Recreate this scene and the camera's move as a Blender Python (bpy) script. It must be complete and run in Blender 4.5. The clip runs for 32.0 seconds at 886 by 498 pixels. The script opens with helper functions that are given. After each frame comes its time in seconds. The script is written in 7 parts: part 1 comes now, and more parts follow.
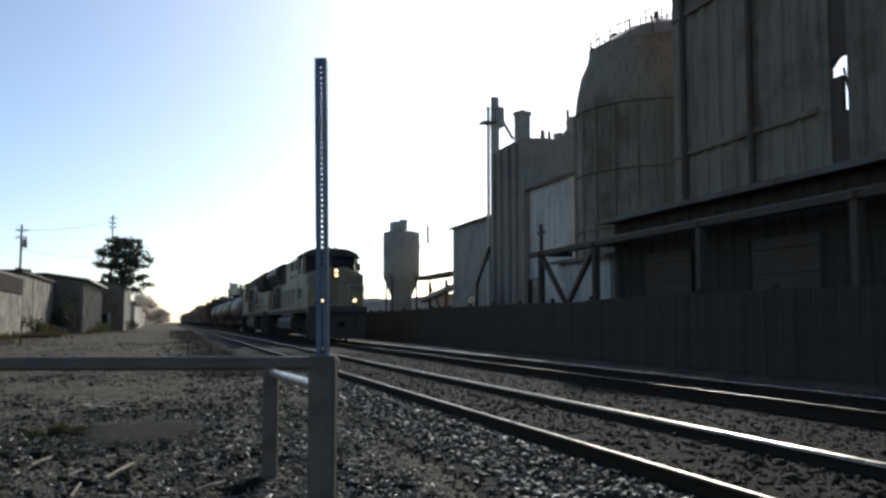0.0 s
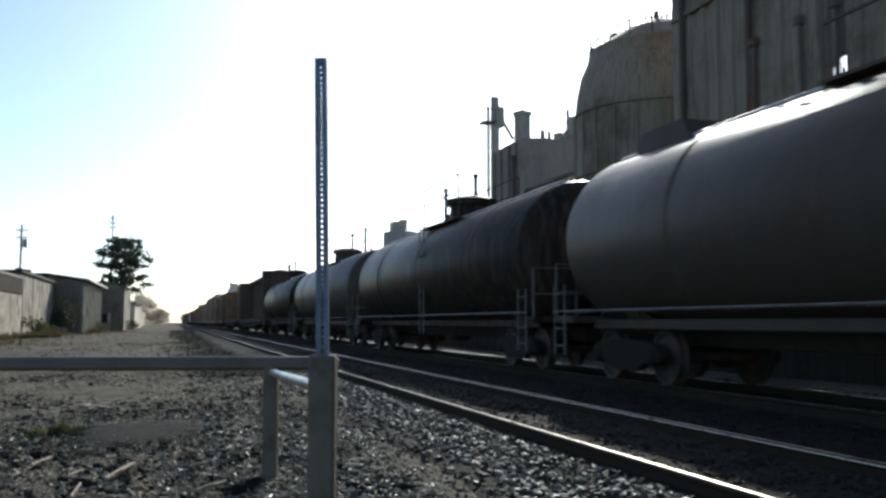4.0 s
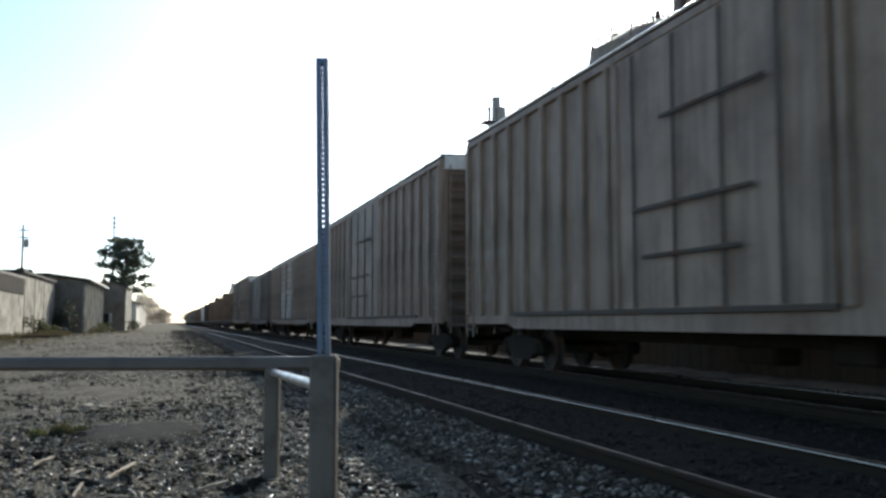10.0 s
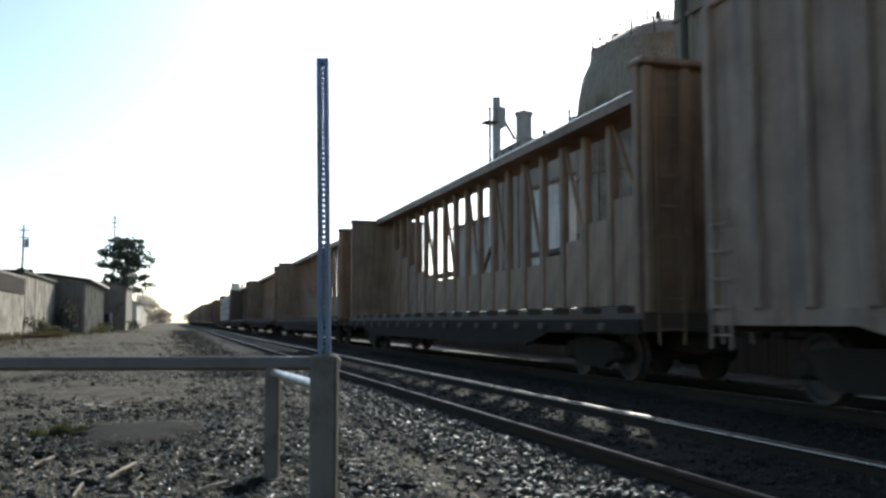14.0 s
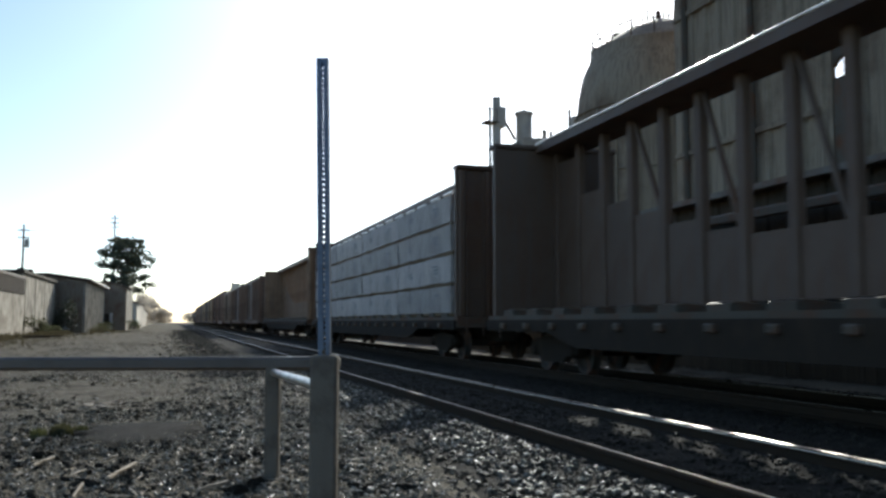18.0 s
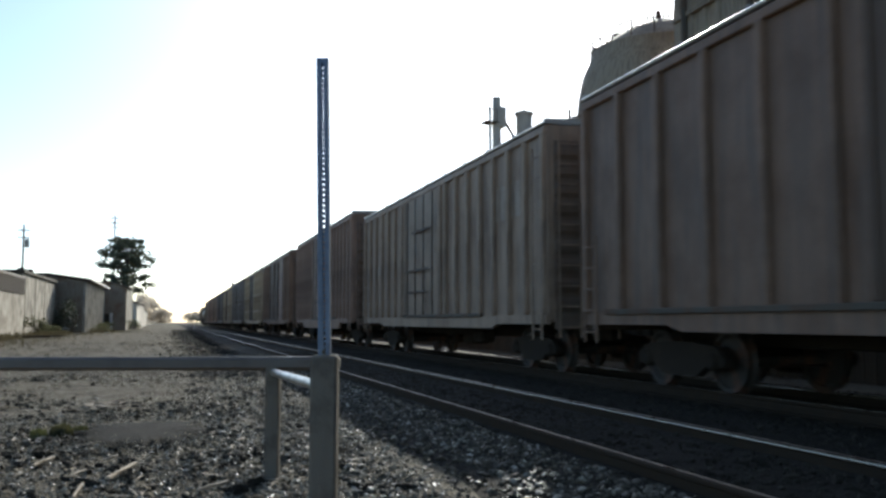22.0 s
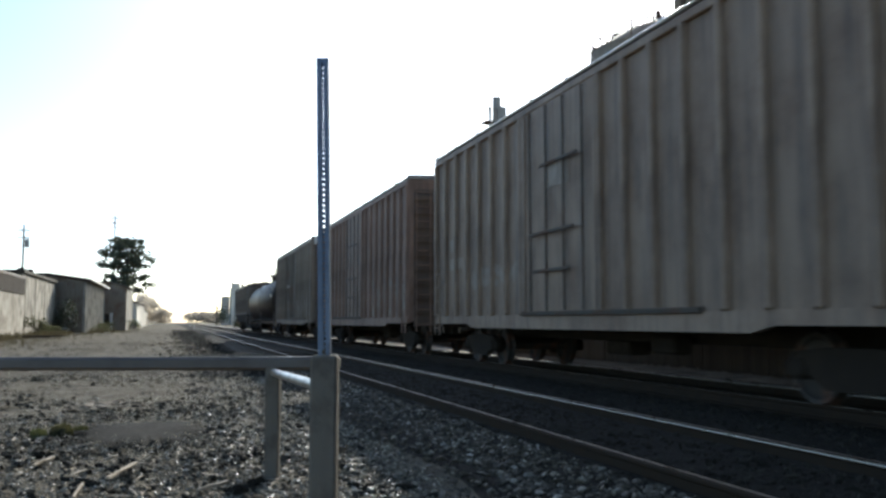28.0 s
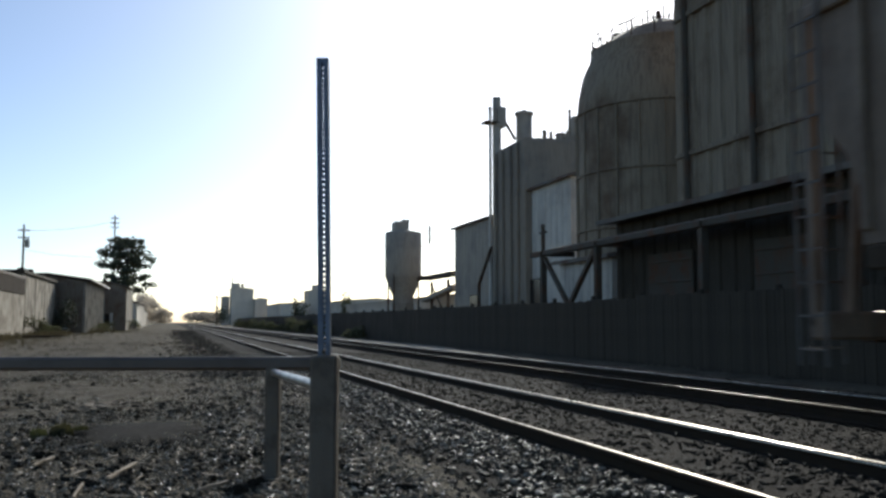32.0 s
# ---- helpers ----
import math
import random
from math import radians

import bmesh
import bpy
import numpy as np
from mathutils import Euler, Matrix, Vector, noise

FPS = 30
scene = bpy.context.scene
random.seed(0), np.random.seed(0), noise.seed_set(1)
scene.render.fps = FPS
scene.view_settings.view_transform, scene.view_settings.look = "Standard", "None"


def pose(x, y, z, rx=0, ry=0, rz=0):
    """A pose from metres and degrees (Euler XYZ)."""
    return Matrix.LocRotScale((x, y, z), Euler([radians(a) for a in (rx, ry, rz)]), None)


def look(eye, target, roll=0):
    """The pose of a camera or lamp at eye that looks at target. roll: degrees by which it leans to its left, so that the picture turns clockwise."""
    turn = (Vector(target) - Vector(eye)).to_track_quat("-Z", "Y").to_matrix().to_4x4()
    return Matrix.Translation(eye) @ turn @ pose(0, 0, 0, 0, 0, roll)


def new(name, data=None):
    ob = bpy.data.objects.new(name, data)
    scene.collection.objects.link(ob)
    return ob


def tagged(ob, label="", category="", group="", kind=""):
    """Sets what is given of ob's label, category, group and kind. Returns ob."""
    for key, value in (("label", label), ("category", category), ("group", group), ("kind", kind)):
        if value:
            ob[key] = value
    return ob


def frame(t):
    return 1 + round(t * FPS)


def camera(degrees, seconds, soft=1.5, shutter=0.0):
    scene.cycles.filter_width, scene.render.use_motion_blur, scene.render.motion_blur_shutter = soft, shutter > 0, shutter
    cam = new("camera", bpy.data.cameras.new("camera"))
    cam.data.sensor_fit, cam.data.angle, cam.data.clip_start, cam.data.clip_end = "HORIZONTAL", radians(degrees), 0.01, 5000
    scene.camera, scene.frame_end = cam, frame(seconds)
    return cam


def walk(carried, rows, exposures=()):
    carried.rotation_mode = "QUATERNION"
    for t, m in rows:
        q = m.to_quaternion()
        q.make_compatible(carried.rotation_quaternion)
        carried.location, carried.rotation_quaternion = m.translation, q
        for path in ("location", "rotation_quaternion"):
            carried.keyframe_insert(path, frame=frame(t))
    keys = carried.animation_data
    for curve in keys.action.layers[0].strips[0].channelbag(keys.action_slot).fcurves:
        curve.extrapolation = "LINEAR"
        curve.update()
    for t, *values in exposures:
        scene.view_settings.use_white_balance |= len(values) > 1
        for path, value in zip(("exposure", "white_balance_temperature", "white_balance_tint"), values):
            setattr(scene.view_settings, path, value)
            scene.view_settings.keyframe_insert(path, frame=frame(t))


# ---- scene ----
# Axes: x to the right across the tracks, y along the tracks away from the camera, z up, ground at 0.
RAIL_TOP = 0.17
TRACK_NEAR, TRACK_FAR = 3.88, 7.98
SPEED = 23.5
SKEW = 0.0039         # the tracks drift left by this much for each metre, from y = 12 on
CLIP = 32.0

cam = camera(52.2, CLIP, soft=2.8, shutter=0.15)
EYE = (0.0, 0.0, 1.13)


def aim(pan):
    """Look a little above the far end of the line, turned right of it; pan in degrees to the left."""
    way = Matrix.Rotation(radians(pan), 3, "Z") @ Vector((0.28064, 0.95644, 0.08036))
    return look(EYE, Vector(EYE) + way * 10)


walk(cam, [(0, aim(-0.07)), (8.8, aim(-0.07)), (10.4, aim(0.03)), (CLIP, aim(0.05))],
     exposures=[(0, 0.05, 6170, 6), (1.0, 0.3, 6220, 6), (2.0, 0.65, 6140, 4), (6.0, 0.55, 6190, 4), (8.0, 0.65, 6240, 4), (9.0, 0.85, 6240, 4), (11.0, 1.0, 6240, 4), (13.0, 0.95, 6240, 4), (14.0, 0.8, 6240, 4), (17.0, 0.65, 6190, 4), (20.0, 0.65, 6190, 4), (22.0, 0.85, 6240, 4), (24.0, 1.05, 6240, 4), (29.0, 1.05, 6240, 4), (31.0, 0.6, 6190, 4), (31.8, 0.2, 6220, 6), (32, 0.15, 6220, 6)])

# ---------------------------------------------------------------- world and sun
SUN_EL, SUN_AZ = radians(26.5), radians(26.8)
world = bpy.data.worlds.new("sky")
scene.world = world
world.use_nodes = True
wn = world.node_tree.nodes
sky = wn.new("ShaderNodeTexSky")
sky.sky_type = "NISHITA"
sky.sun_disc = False
sky.sun_elevation = SUN_EL
sky.sun_rotation = SUN_AZ
sky.air_density, sky.dust_density, sky.ozone_density = 0.75, 0.9, 2.6
wn["Background"].inputs["Strength"].default_value = 0.122
world.node_tree.links.new(sky.outputs[0], wn["Background"].inputs[0])

sun_data = bpy.data.lights.new("sun", "SUN")
sun_data.energy, sun_data.angle, sun_data.color = 2.85, radians(0.6), (1.0, 0.955, 0.88)
sun = new("sun", sun_data)
toward = Vector((math.sin(SUN_AZ) * math.cos(SUN_EL), math.cos(SUN_AZ) * math.cos(SUN_EL), math.sin(SUN_EL)))
sun.matrix_world = look(toward * 200, (0, 0, 0))


# ---------------------------------------------------------------- materials
WARM_TINT = (1.09, 1.0, 0.86)


def material(name, colour, rough=0.7, metal=0.0, spots=None, scale=1.0, amount=0.5, bump=0.15, streak=0.0, var=0.12, emit=None, strength=0.0, spec=0.5, relief=0.02, glow=0.0):
    """A worn surface: base colour, a second colour in patches (spots), fine grain, upright streaks, and relief."""
    # every base colour is warmed to offset the blue skylight in the shade
    spots = spots or tuple(c * 0.7 for c in colour)
    colour, spots = [tuple(min(0.9, c * d) for c, d in zip(q, WARM_TINT)) for q in (colour, spots)]
    m = bpy.data.materials.new(name)
    m.use_nodes = True
    nt = m.node_tree
    n, ln = nt.nodes, nt.links
    b = n["Principled BSDF"]
    b.inputs["Roughness"].default_value = rough
    b.inputs["Metallic"].default_value = metal
    b.inputs["Specular IOR Level"].default_value = spec
    tc = n.new("ShaderNodeTexCoord")
    big = n.new("ShaderNodeTexNoise")
    big.inputs["Scale"].default_value = 0.9 * scale
    big.inputs["Detail"].default_value = 6
    big.inputs["Roughness"].default_value = 0.65
    ln.new(tc.outputs["Object"], big.inputs["Vector"])
    fine = n.new("ShaderNodeTexNoise")
    fine.inputs["Scale"].default_value = 22 * scale
    fine.inputs["Detail"].default_value = 4
    ln.new(tc.outputs["Object"], fine.inputs["Vector"])
    ramp = n.new("ShaderNodeValToRGB")
    ramp.color_ramp.elements[0].position = 0.62 - 0.3 * amount
    ramp.color_ramp.elements[1].position = 0.78 - 0.2 * amount
    ln.new(big.outputs["Fac"], ramp.inputs["Fac"])
    mix = n.new("ShaderNodeMix")
    mix.data_type = "RGBA"
    mix.inputs["A"].default_value = (*colour, 1)
    mix.inputs["B"].default_value = (*spots, 1)
    ln.new(ramp.outputs["Color"], mix.inputs["Factor"])
    last = mix.outputs["Result"]
    if streak:
        mp = n.new("ShaderNodeMapping")
        mp.inputs["Scale"].default_value = (5, 5, 0.35)
        ln.new(tc.outputs["Object"], mp.inputs["Vector"])
        st = n.new("ShaderNodeTexNoise")
        st.inputs["Scale"].default_value = 1.6
        st.inputs["Detail"].default_value = 5
        ln.new(mp.outputs["Vector"], st.inputs["Vector"])
        mr = n.new("ShaderNodeMapRange")
        mr.inputs["From Min"].default_value, mr.inputs["From Max"].default_value = 0.45, 0.75
        mr.inputs["To Min"].default_value, mr.inputs["To Max"].default_value = 0, streak
        ln.new(st.outputs["Fac"], mr.inputs["Value"])
        sm = n.new("ShaderNodeMix")
        sm.data_type = "RGBA"
        sm.inputs["B"].default_value = (0.10, 0.075, 0.055, 1)
        ln.new(mr.outputs["Result"], sm.inputs["Factor"])
        ln.new(last, sm.inputs["A"])
        last = sm.outputs["Result"]
    info = n.new("ShaderNodeObjectInfo")
    geo = n.new("ShaderNodeNewGeometry")
    add = n.new("ShaderNodeMath")
    add.operation = "ADD"
    ln.new(info.outputs["Random"], add.inputs[0])
    ln.new(geo.outputs["Random Per Island"], add.inputs[1])
    add2 = n.new("ShaderNodeMath")
    add2.operation = "ADD"
    ln.new(add.outputs[0], add2.inputs[0])
    ln.new(fine.outputs["Fac"], add2.inputs[1])
    val = n.new("ShaderNodeMapRange")
    val.inputs["From Min"].default_value, val.inputs["From Max"].default_value = 0.3, 2.2
    val.inputs["To Min"].default_value, val.inputs["To Max"].default_value = 1 - var * 1.6, 1 + var * 1.6
    ln.new(add2.outputs[0], val.inputs["Value"])
    hsv = n.new("ShaderNodeHueSaturation")
    ln.new(last, hsv.inputs["Color"])
    ln.new(val.outputs["Result"], hsv.inputs["Value"])
    ln.new(hsv.outputs["Color"], b.inputs["Base Color"])
    rr = n.new("ShaderNodeMapRange")
    rr.inputs["To Min"].default_value, rr.inputs["To Max"].default_value = max(0.03, rough - 0.12), min(1, rough + 0.15)
    ln.new(big.outputs["Fac"], rr.inputs["Value"])
    ln.new(rr.outputs["Result"], b.inputs["Roughness"])
    if bump:
        bp = n.new("ShaderNodeBump")
        bp.inputs["Strength"].default_value = bump
        bp.inputs["Distance"].default_value = relief
        ln.new(fine.outputs["Fac"], bp.inputs["Height"])
        ln.new(bp.outputs["Normal"], b.inputs["Normal"])
    if glow:
        # thin leaves let light through
        tr = n.new("ShaderNodeBsdfTranslucent")
        ln.new(hsv.outputs["Color"], tr.inputs["Color"])
        ms = n.new("ShaderNodeMixShader")
        ms.inputs["Fac"].default_value = glow
        ln.new(b.outputs[0], ms.inputs[1])
        ln.new(tr.outputs[0], ms.inputs[2])
        ln.new(ms.outputs[0], n["Material Output"].inputs["Surface"])
    if emit:
        b.inputs["Emission Color"].default_value = (*emit, 1)
        b.inputs["Emission Strength"].default_value = strength
    return m


def brushed(m):
    """Grinding marks along the rail: the gloss spreads across it."""
    n, ln = m.node_tree.nodes, m.node_tree.links
    t = n.new("ShaderNodeTangent")
    t.direction_type, t.axis = "RADIAL", "Y"
    n["Principled BSDF"].inputs["Anisotropic"].default_value = 0.5
    ln.new(t.outputs[0], n["Principled BSDF"].inputs["Tangent"])
    return m


RUST = (0.12, 0.06, 0.035)
M_rail_top = brushed(material("polished_rail_steel", (0.32, 0.31, 0.3), 0.28, 1.0, scale=3, amount=0.2, bump=0.03, var=0.05))
M_rail_side = material("rusty_rail_steel", (0.034, 0.026, 0.019), 0.9, 0.0, (0.044, 0.03, 0.02), 4, spec=0.1)
M_tie = material("creosoted_timber", (0.035, 0.028, 0.022), 0.9, 0, (0.055, 0.045, 0.036), 3, bump=0.5, spec=0.1)
M_ballast = material("ballast_bed", (0.026, 0.022, 0.0175), 0.95, 0, (0.019, 0.0162, 0.0128), 6, bump=0.9, var=0.3, spec=0.1)
# brown ballast, its colour darkened to hold the train's shade
M_bed_stone = material("shade_darkened_brown_ballast", (0.02, 0.0175, 0.0137), 0.65, 0, (0.0125, 0.011, 0.0086), 3, bump=0.4, var=0.9, spec=0.05)
M_stone = material("crushed_ballast_stone", (0.056, 0.0495, 0.0395), 0.5, 0, (0.021, 0.0185, 0.0147), 5, bump=0.25, var=0.7, spec=0.08)
M_gravel = material("dusty_brown_gravel", (0.26, 0.236, 0.188), 0.7, 0, (0.07, 0.063, 0.05), 4, bump=0.5, var=0.9, spec=0.15)
M_soil = material("dark_trodden_soil", (0.022, 0.0198, 0.0158), 0.95, 0, (0.034, 0.0303, 0.024), 2.5, bump=0.9, var=0.3, relief=0.05, spec=0.1)
M_pale_stone = material("pale_crushed_stone", (0.2, 0.183, 0.15), 0.38, 0, (0.07, 0.064, 0.054), 6, bump=0.25, var=0.6, spec=0.22)
M_dirt = material("dry_dirt", (0.112, 0.1, 0.078), 0.95, 0, (0.04, 0.035, 0.028), 1.5, bump=1.0, var=0.3, relief=0.09, spec=0.12)
M_verge = material("pale_dusty_gravel", (0.3, 0.28, 0.24), 0.9, 0, (0.2, 0.185, 0.155), 1.6, bump=0.8, var=0.3, relief=0.05, spec=0.2)
M_chip = material("weathered_wood_chip", (0.29, 0.25, 0.2), 0.85, 0, scale=8, var=0.3)
M_grass = material("dry_green_grass", (0.06, 0.068, 0.028), 0.8, 0, (0.10, 0.09, 0.045), 3, var=0.35, glow=0.4)
M_post = material("weathered_grey_timber", (0.15, 0.135, 0.115), 0.85, 0, (0.09, 0.08, 0.07), 6, streak=0.3, bump=0.4, spec=0.2)
M_galv = material("galvanised_steel", (0.11, 0.14, 0.20), 0.5, 0.4, scale=8, bump=0.05)
M_guard = material("dull_guard_rail_steel", (0.1, 0.082, 0.068), 0.5, 0.0, (0.075, 0.06, 0.05), 4, bump=0.1)
M_tube = material("worn_bright_steel_tube", (0.45, 0.45, 0.45), 0.36, 0.8, (0.3, 0.28, 0.26), 4, bump=0.05)
M_hand = material("painted_handrail_steel", (0.12, 0.115, 0.11), 0.6, 0.2, RUST, 3)
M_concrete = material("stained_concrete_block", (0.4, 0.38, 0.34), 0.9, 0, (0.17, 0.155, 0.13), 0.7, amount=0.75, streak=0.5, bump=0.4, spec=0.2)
M_shed = material("brown_corrugated_wall", (0.19, 0.16, 0.125), 0.8, 0, RUST, 0.7, streak=0.4)
M_shed_roof = material("old_sheet_roof", (0.15, 0.14, 0.13), 0.7, 0.3, RUST, 0.6, spec=0.2)
M_mill = material("grey_sheet_cladding", (0.38, 0.35, 0.31), 0.6, 0.1, (0.25, 0.24, 0.24), 0.4, streak=0.35, bump=0.1, spec=0.2)
M_mill_light = material("pale_sheet_cladding", (0.58, 0.57, 0.54), 0.6, 0.1, (0.38, 0.37, 0.36), 0.4, streak=0.3, bump=0.1, spec=0.2)
M_tower = material("dusty_concrete_tower", (0.28, 0.25, 0.215), 0.9, 0, (0.18, 0.17, 0.16), 0.3, streak=0.4, bump=0.2, spec=0.2)
M_silo = material("rust_stained_silo_steel", (0.26, 0.22, 0.17), 0.75, 0.1, (0.14, 0.10, 0.07), 0.4, streak=0.6, bump=0.2, spec=0.2)
M_steel_dark = material("dark_structural_steel", (0.09, 0.08, 0.067), 0.7, 0.3, RUST, 1.5, spec=0.2)
M_fence = material("dark_slatted_fence", (0.058, 0.049, 0.038), 0.85, 0, (0.042, 0.037, 0.028), 0.7, var=0.15, streak=0.4, spec=0.2)
M_leaf = material("dark_conifer_foliage", (0.05, 0.062, 0.042), 0.7, 0, (0.075, 0.078, 0.05), 1.5, var=0.4, glow=0.3)
M_bush = material("dusty_shrub_leaves", (0.08, 0.09, 0.05), 0.75, 0, (0.12, 0.11, 0.07), 1.5, var=0.4, glow=0.45)
# far leaves: distance haze is put into the pale leaf colour
M_far_leaf = material("haze_paled_foliage", (0.33, 0.31, 0.28), 0.8, 0, (0.38, 0.36, 0.33), 0.5, var=0.4, glow=0.5)
M_weed = material("dry_brown_weeds", (0.075, 0.07, 0.045), 0.9, 0, (0.10, 0.085, 0.05), 2, var=0.4, glow=0.3)
M_bark = material("tree_bark", (0.09, 0.07, 0.055), 0.9, 0, scale=5, bump=0.6)
# far walls likewise lightened to stand for haze
M_far = material("haze_paled_buildings", (0.56, 0.53, 0.48), 0.9, 0, (0.42, 0.39, 0.35), 0.1, var=0.15)
M_glass = material("dark_window_glass", (0.02, 0.02, 0.02), 0.15, 0.0, scale=2, bump=0.0, spec=0.25)
M_clear = material("clear_window_glass", (0.85, 0.88, 0.88), 0.05, 0.0, (0.8, 0.83, 0.83), bump=0.0, var=0.02)
M_clear.node_tree.nodes["Principled BSDF"].inputs["Transmission Weight"].default_value = 1.0
M_clear.node_tree.nodes["Principled BSDF"].inputs["IOR"].default_value = 1.2
M_wheel = material("worn_wheel_steel", (0.045, 0.038, 0.032), 0.65, 0.3, RUST, 4)
M_truck = material("grimy_cast_steel", (0.032, 0.026, 0.021), 0.9, 0.0, (0.044, 0.034, 0.026), 3, spec=0.1)
M_white = material("faded_white_paint", (0.62, 0.62, 0.60), 0.7, 0, (0.48, 0.46, 0.43), 2, streak=0.2)


# ---------------------------------------------------------------- mesh tools
class Shape:
    """Collects pieces into one mesh."""

    def __init__(self):
        self.v, self.f = [], []

    def add(self, verts, faces):
        o = len(self.v)
        self.v += [tuple(p) for p in verts]
        self.f += [tuple(i + o for i in q) for q in faces]
        return self

    def box(self, c, s, ch=0.0, m=None):
        """A box of size s round c with chamfered edges."""
        h = [a / 2 for a in s]
        ch = min(ch, min(h) * 0.6)
        if ch <= 0:
            vs = [Vector((x * h[0], y * h[1], z * h[2])) for x in (-1, 1) for y in (-1, 1) for z in (-1, 1)]
            fs = [(0, 1, 3, 2), (4, 6, 7, 5), (0, 4, 5, 1), (2, 3, 7, 6), (0, 2, 6, 4), (1, 5, 7, 3)]
        else:
            vs, ix = [], {}
            for x in (-1, 1):
                for y in (-1, 1):
                    for z in (-1, 1):
                        for ax in range(3):
                            k = [h[0] - ch, h[1] - ch, h[2] - ch]
                            k[ax] = h[ax]
                            ix[x, y, z, ax] = len(vs)
                            vs.append(Vector((x * k[0], y * k[1], z * k[2])))
            fs = []
            S = (-1, 1)
            for s1 in S:
                a = [ix[s1, -1, -1, 0], ix[s1, 1, -1, 0], ix[s1, 1, 1, 0], ix[s1, -1, 1, 0]]
                fs.append(a if s1 > 0 else a[::-1])
                a = [ix[-1, s1, -1, 1], ix[-1, s1, 1, 1], ix[1, s1, 1, 1], ix[1, s1, -1, 1]]
                fs.append(a if s1 > 0 else a[::-1])
                a = [ix[-1, -1, s1, 2], ix[1, -1, s1, 2], ix[1, 1, s1, 2], ix[-1, 1, s1, 2]]
                fs.append(a if s1 > 0 else a[::-1])
                for s2 in S:
                    a = [ix[s1, s2, -1, 0], ix[s1, s2, -1, 1], ix[s1, s2, 1, 1], ix[s1, s2, 1, 0]]
                    fs.append(a if s1 * s2 > 0 else a[::-1])
                    a = [ix[s1, -1, s2, 0], ix[s1, 1, s2, 0], ix[s1, 1, s2, 2], ix[s1, -1, s2, 2]]
                    fs.append(a if s1 * s2 > 0 else a[::-1])
                    a = [ix[-1, s1, s2, 1], ix[-1, s1, s2, 2], ix[1, s1, s2, 2], ix[1, s1, s2, 1]]
                    fs.append(a if s1 * s2 > 0 else a[::-1])
                    for s3 in S:
                        a = [ix[s1, s2, s3, 0], ix[s1, s2, s3, 1], ix[s1, s2, s3, 2]]
                        fs.append(a if s1 * s2 * s3 > 0 else a[::-1])
        c = Vector(c)
        if m is not None:
            vs = [m @ p for p in vs]
        return self.add([p + c for p in vs], fs)

    def bar(self, a, b, w, d=None, ch=0.0):
        """A square bar from a to b."""
        a, b = Vector(a), Vector(b)
        q = (b - a).to_track_quat("Z", "Y").to_matrix()
        return self.box((a + b) / 2, (w, d or w, (b - a).length), ch, q)

    def lathe(self, c, axis, prof, n=16):
        """Turns a profile of (radius, height) round the axis through c."""
        q = Vector(axis).to_track_quat("Z", "Y").to_matrix()
        vs, fs = [], []
        for r, h in prof:
            for i in range(n):
                a = 2 * math.pi * i / n
                vs.append(Vector(c) + q @ Vector((r * math.cos(a), r * math.sin(a), h)))
        for k in range(len(prof) - 1):
            for i in range(n):
                j = (i + 1) % n
                fs.append((k * n + i, k * n + j, (k + 1) * n + j, (k + 1) * n + i))
        fs.append(tuple(range(n))[::-1])
        fs.append(tuple((len(prof) - 1) * n + i for i in range(n)))
        return self.add(vs, fs)

    def rod(self, a, b, r, n=8):
        a, b = Vector(a), Vector(b)
        return self.lathe(a, b - a, [(r, 0), (r, (b - a).length)], n)

    def prism(self, outline, axis, lo, hi):
        """An outline in the plane across an axis (0 x, 1 y, 2 z), drawn from lo to hi."""
        n = len(outline)

        def at(p, k):
            q = list(p)
            q.insert(axis, k)
            return q
        vs = [at(p, lo) for p in outline] + [at(p, hi) for p in outline]
        fs = [tuple(range(n)), tuple(range(2 * n - 1, n - 1, -1))]
        fs += [(i, i + n, (i + 1) % n + n, (i + 1) % n) for i in range(n)]
        return self.add(vs, fs)

    def mesh(self, name, smooth=None):
        me = bpy.data.meshes.new(name)
        me.from_pydata(self.v, [], self.f)
        me.validate()
        bm = bmesh.new()
        bm.from_mesh(me)
        bmesh.ops.recalc_face_normals(bm, faces=bm.faces)
        bm.to_mesh(me)
        bm.free()
        if smooth is not None:
            me.shade_smooth()
            me.set_sharp_from_angle(angle=radians(smooth))
        me.materials.append(None)
        return me


def both(x):
    """An outline given for one half, from the bottom up, mirrored to the other."""
    return x + [(-a, b) for a, b in x[::-1]]


def place(name, me, mat, parent=None, loc=(0, 0, 0), rot=(0, 0, 0), label=""):
    """Links mesh me as an object, with its own material."""
    ob = new(name, me)
    ob.material_slots[0].link = "OBJECT"
    ob.material_slots[0].material = mat
    ob.location = loc
    ob.rotation_euler = [radians(a) for a in rot]
    ob.parent = parent
    if label:
        ob["label"] = label
    return ob


def part(name, shape, mat, parent=None, label="", loc=(0, 0, 0), smooth=None):
    return place(name, shape.mesh(name, smooth), mat, parent, loc, (0, 0, 0), label)


CACHE = {}


def shared(key, make, smooth=None):
    if key not in CACHE:
        CACHE[key] = make().mesh(key[0], smooth)
    return CACHE[key]


def piece(name, size, mat, parent, loc, ch=0.012, rot=(0, 0, 0), label=""):
    """A chamfered block as a part; alike blocks share their mesh."""
    size = tuple(round(a, 3) for a in size)
    me = shared((name, size, ch), lambda: Shape().box((0, 0, 0), size, ch))
    return place(name, me, mat, parent, loc, rot, label)


def empty(name, loc=(0, 0, 0), parent=None):
    ob = new(name)
    ob.empty_display_size = 0.3
    ob.location = loc
    ob.parent = parent
    return ob


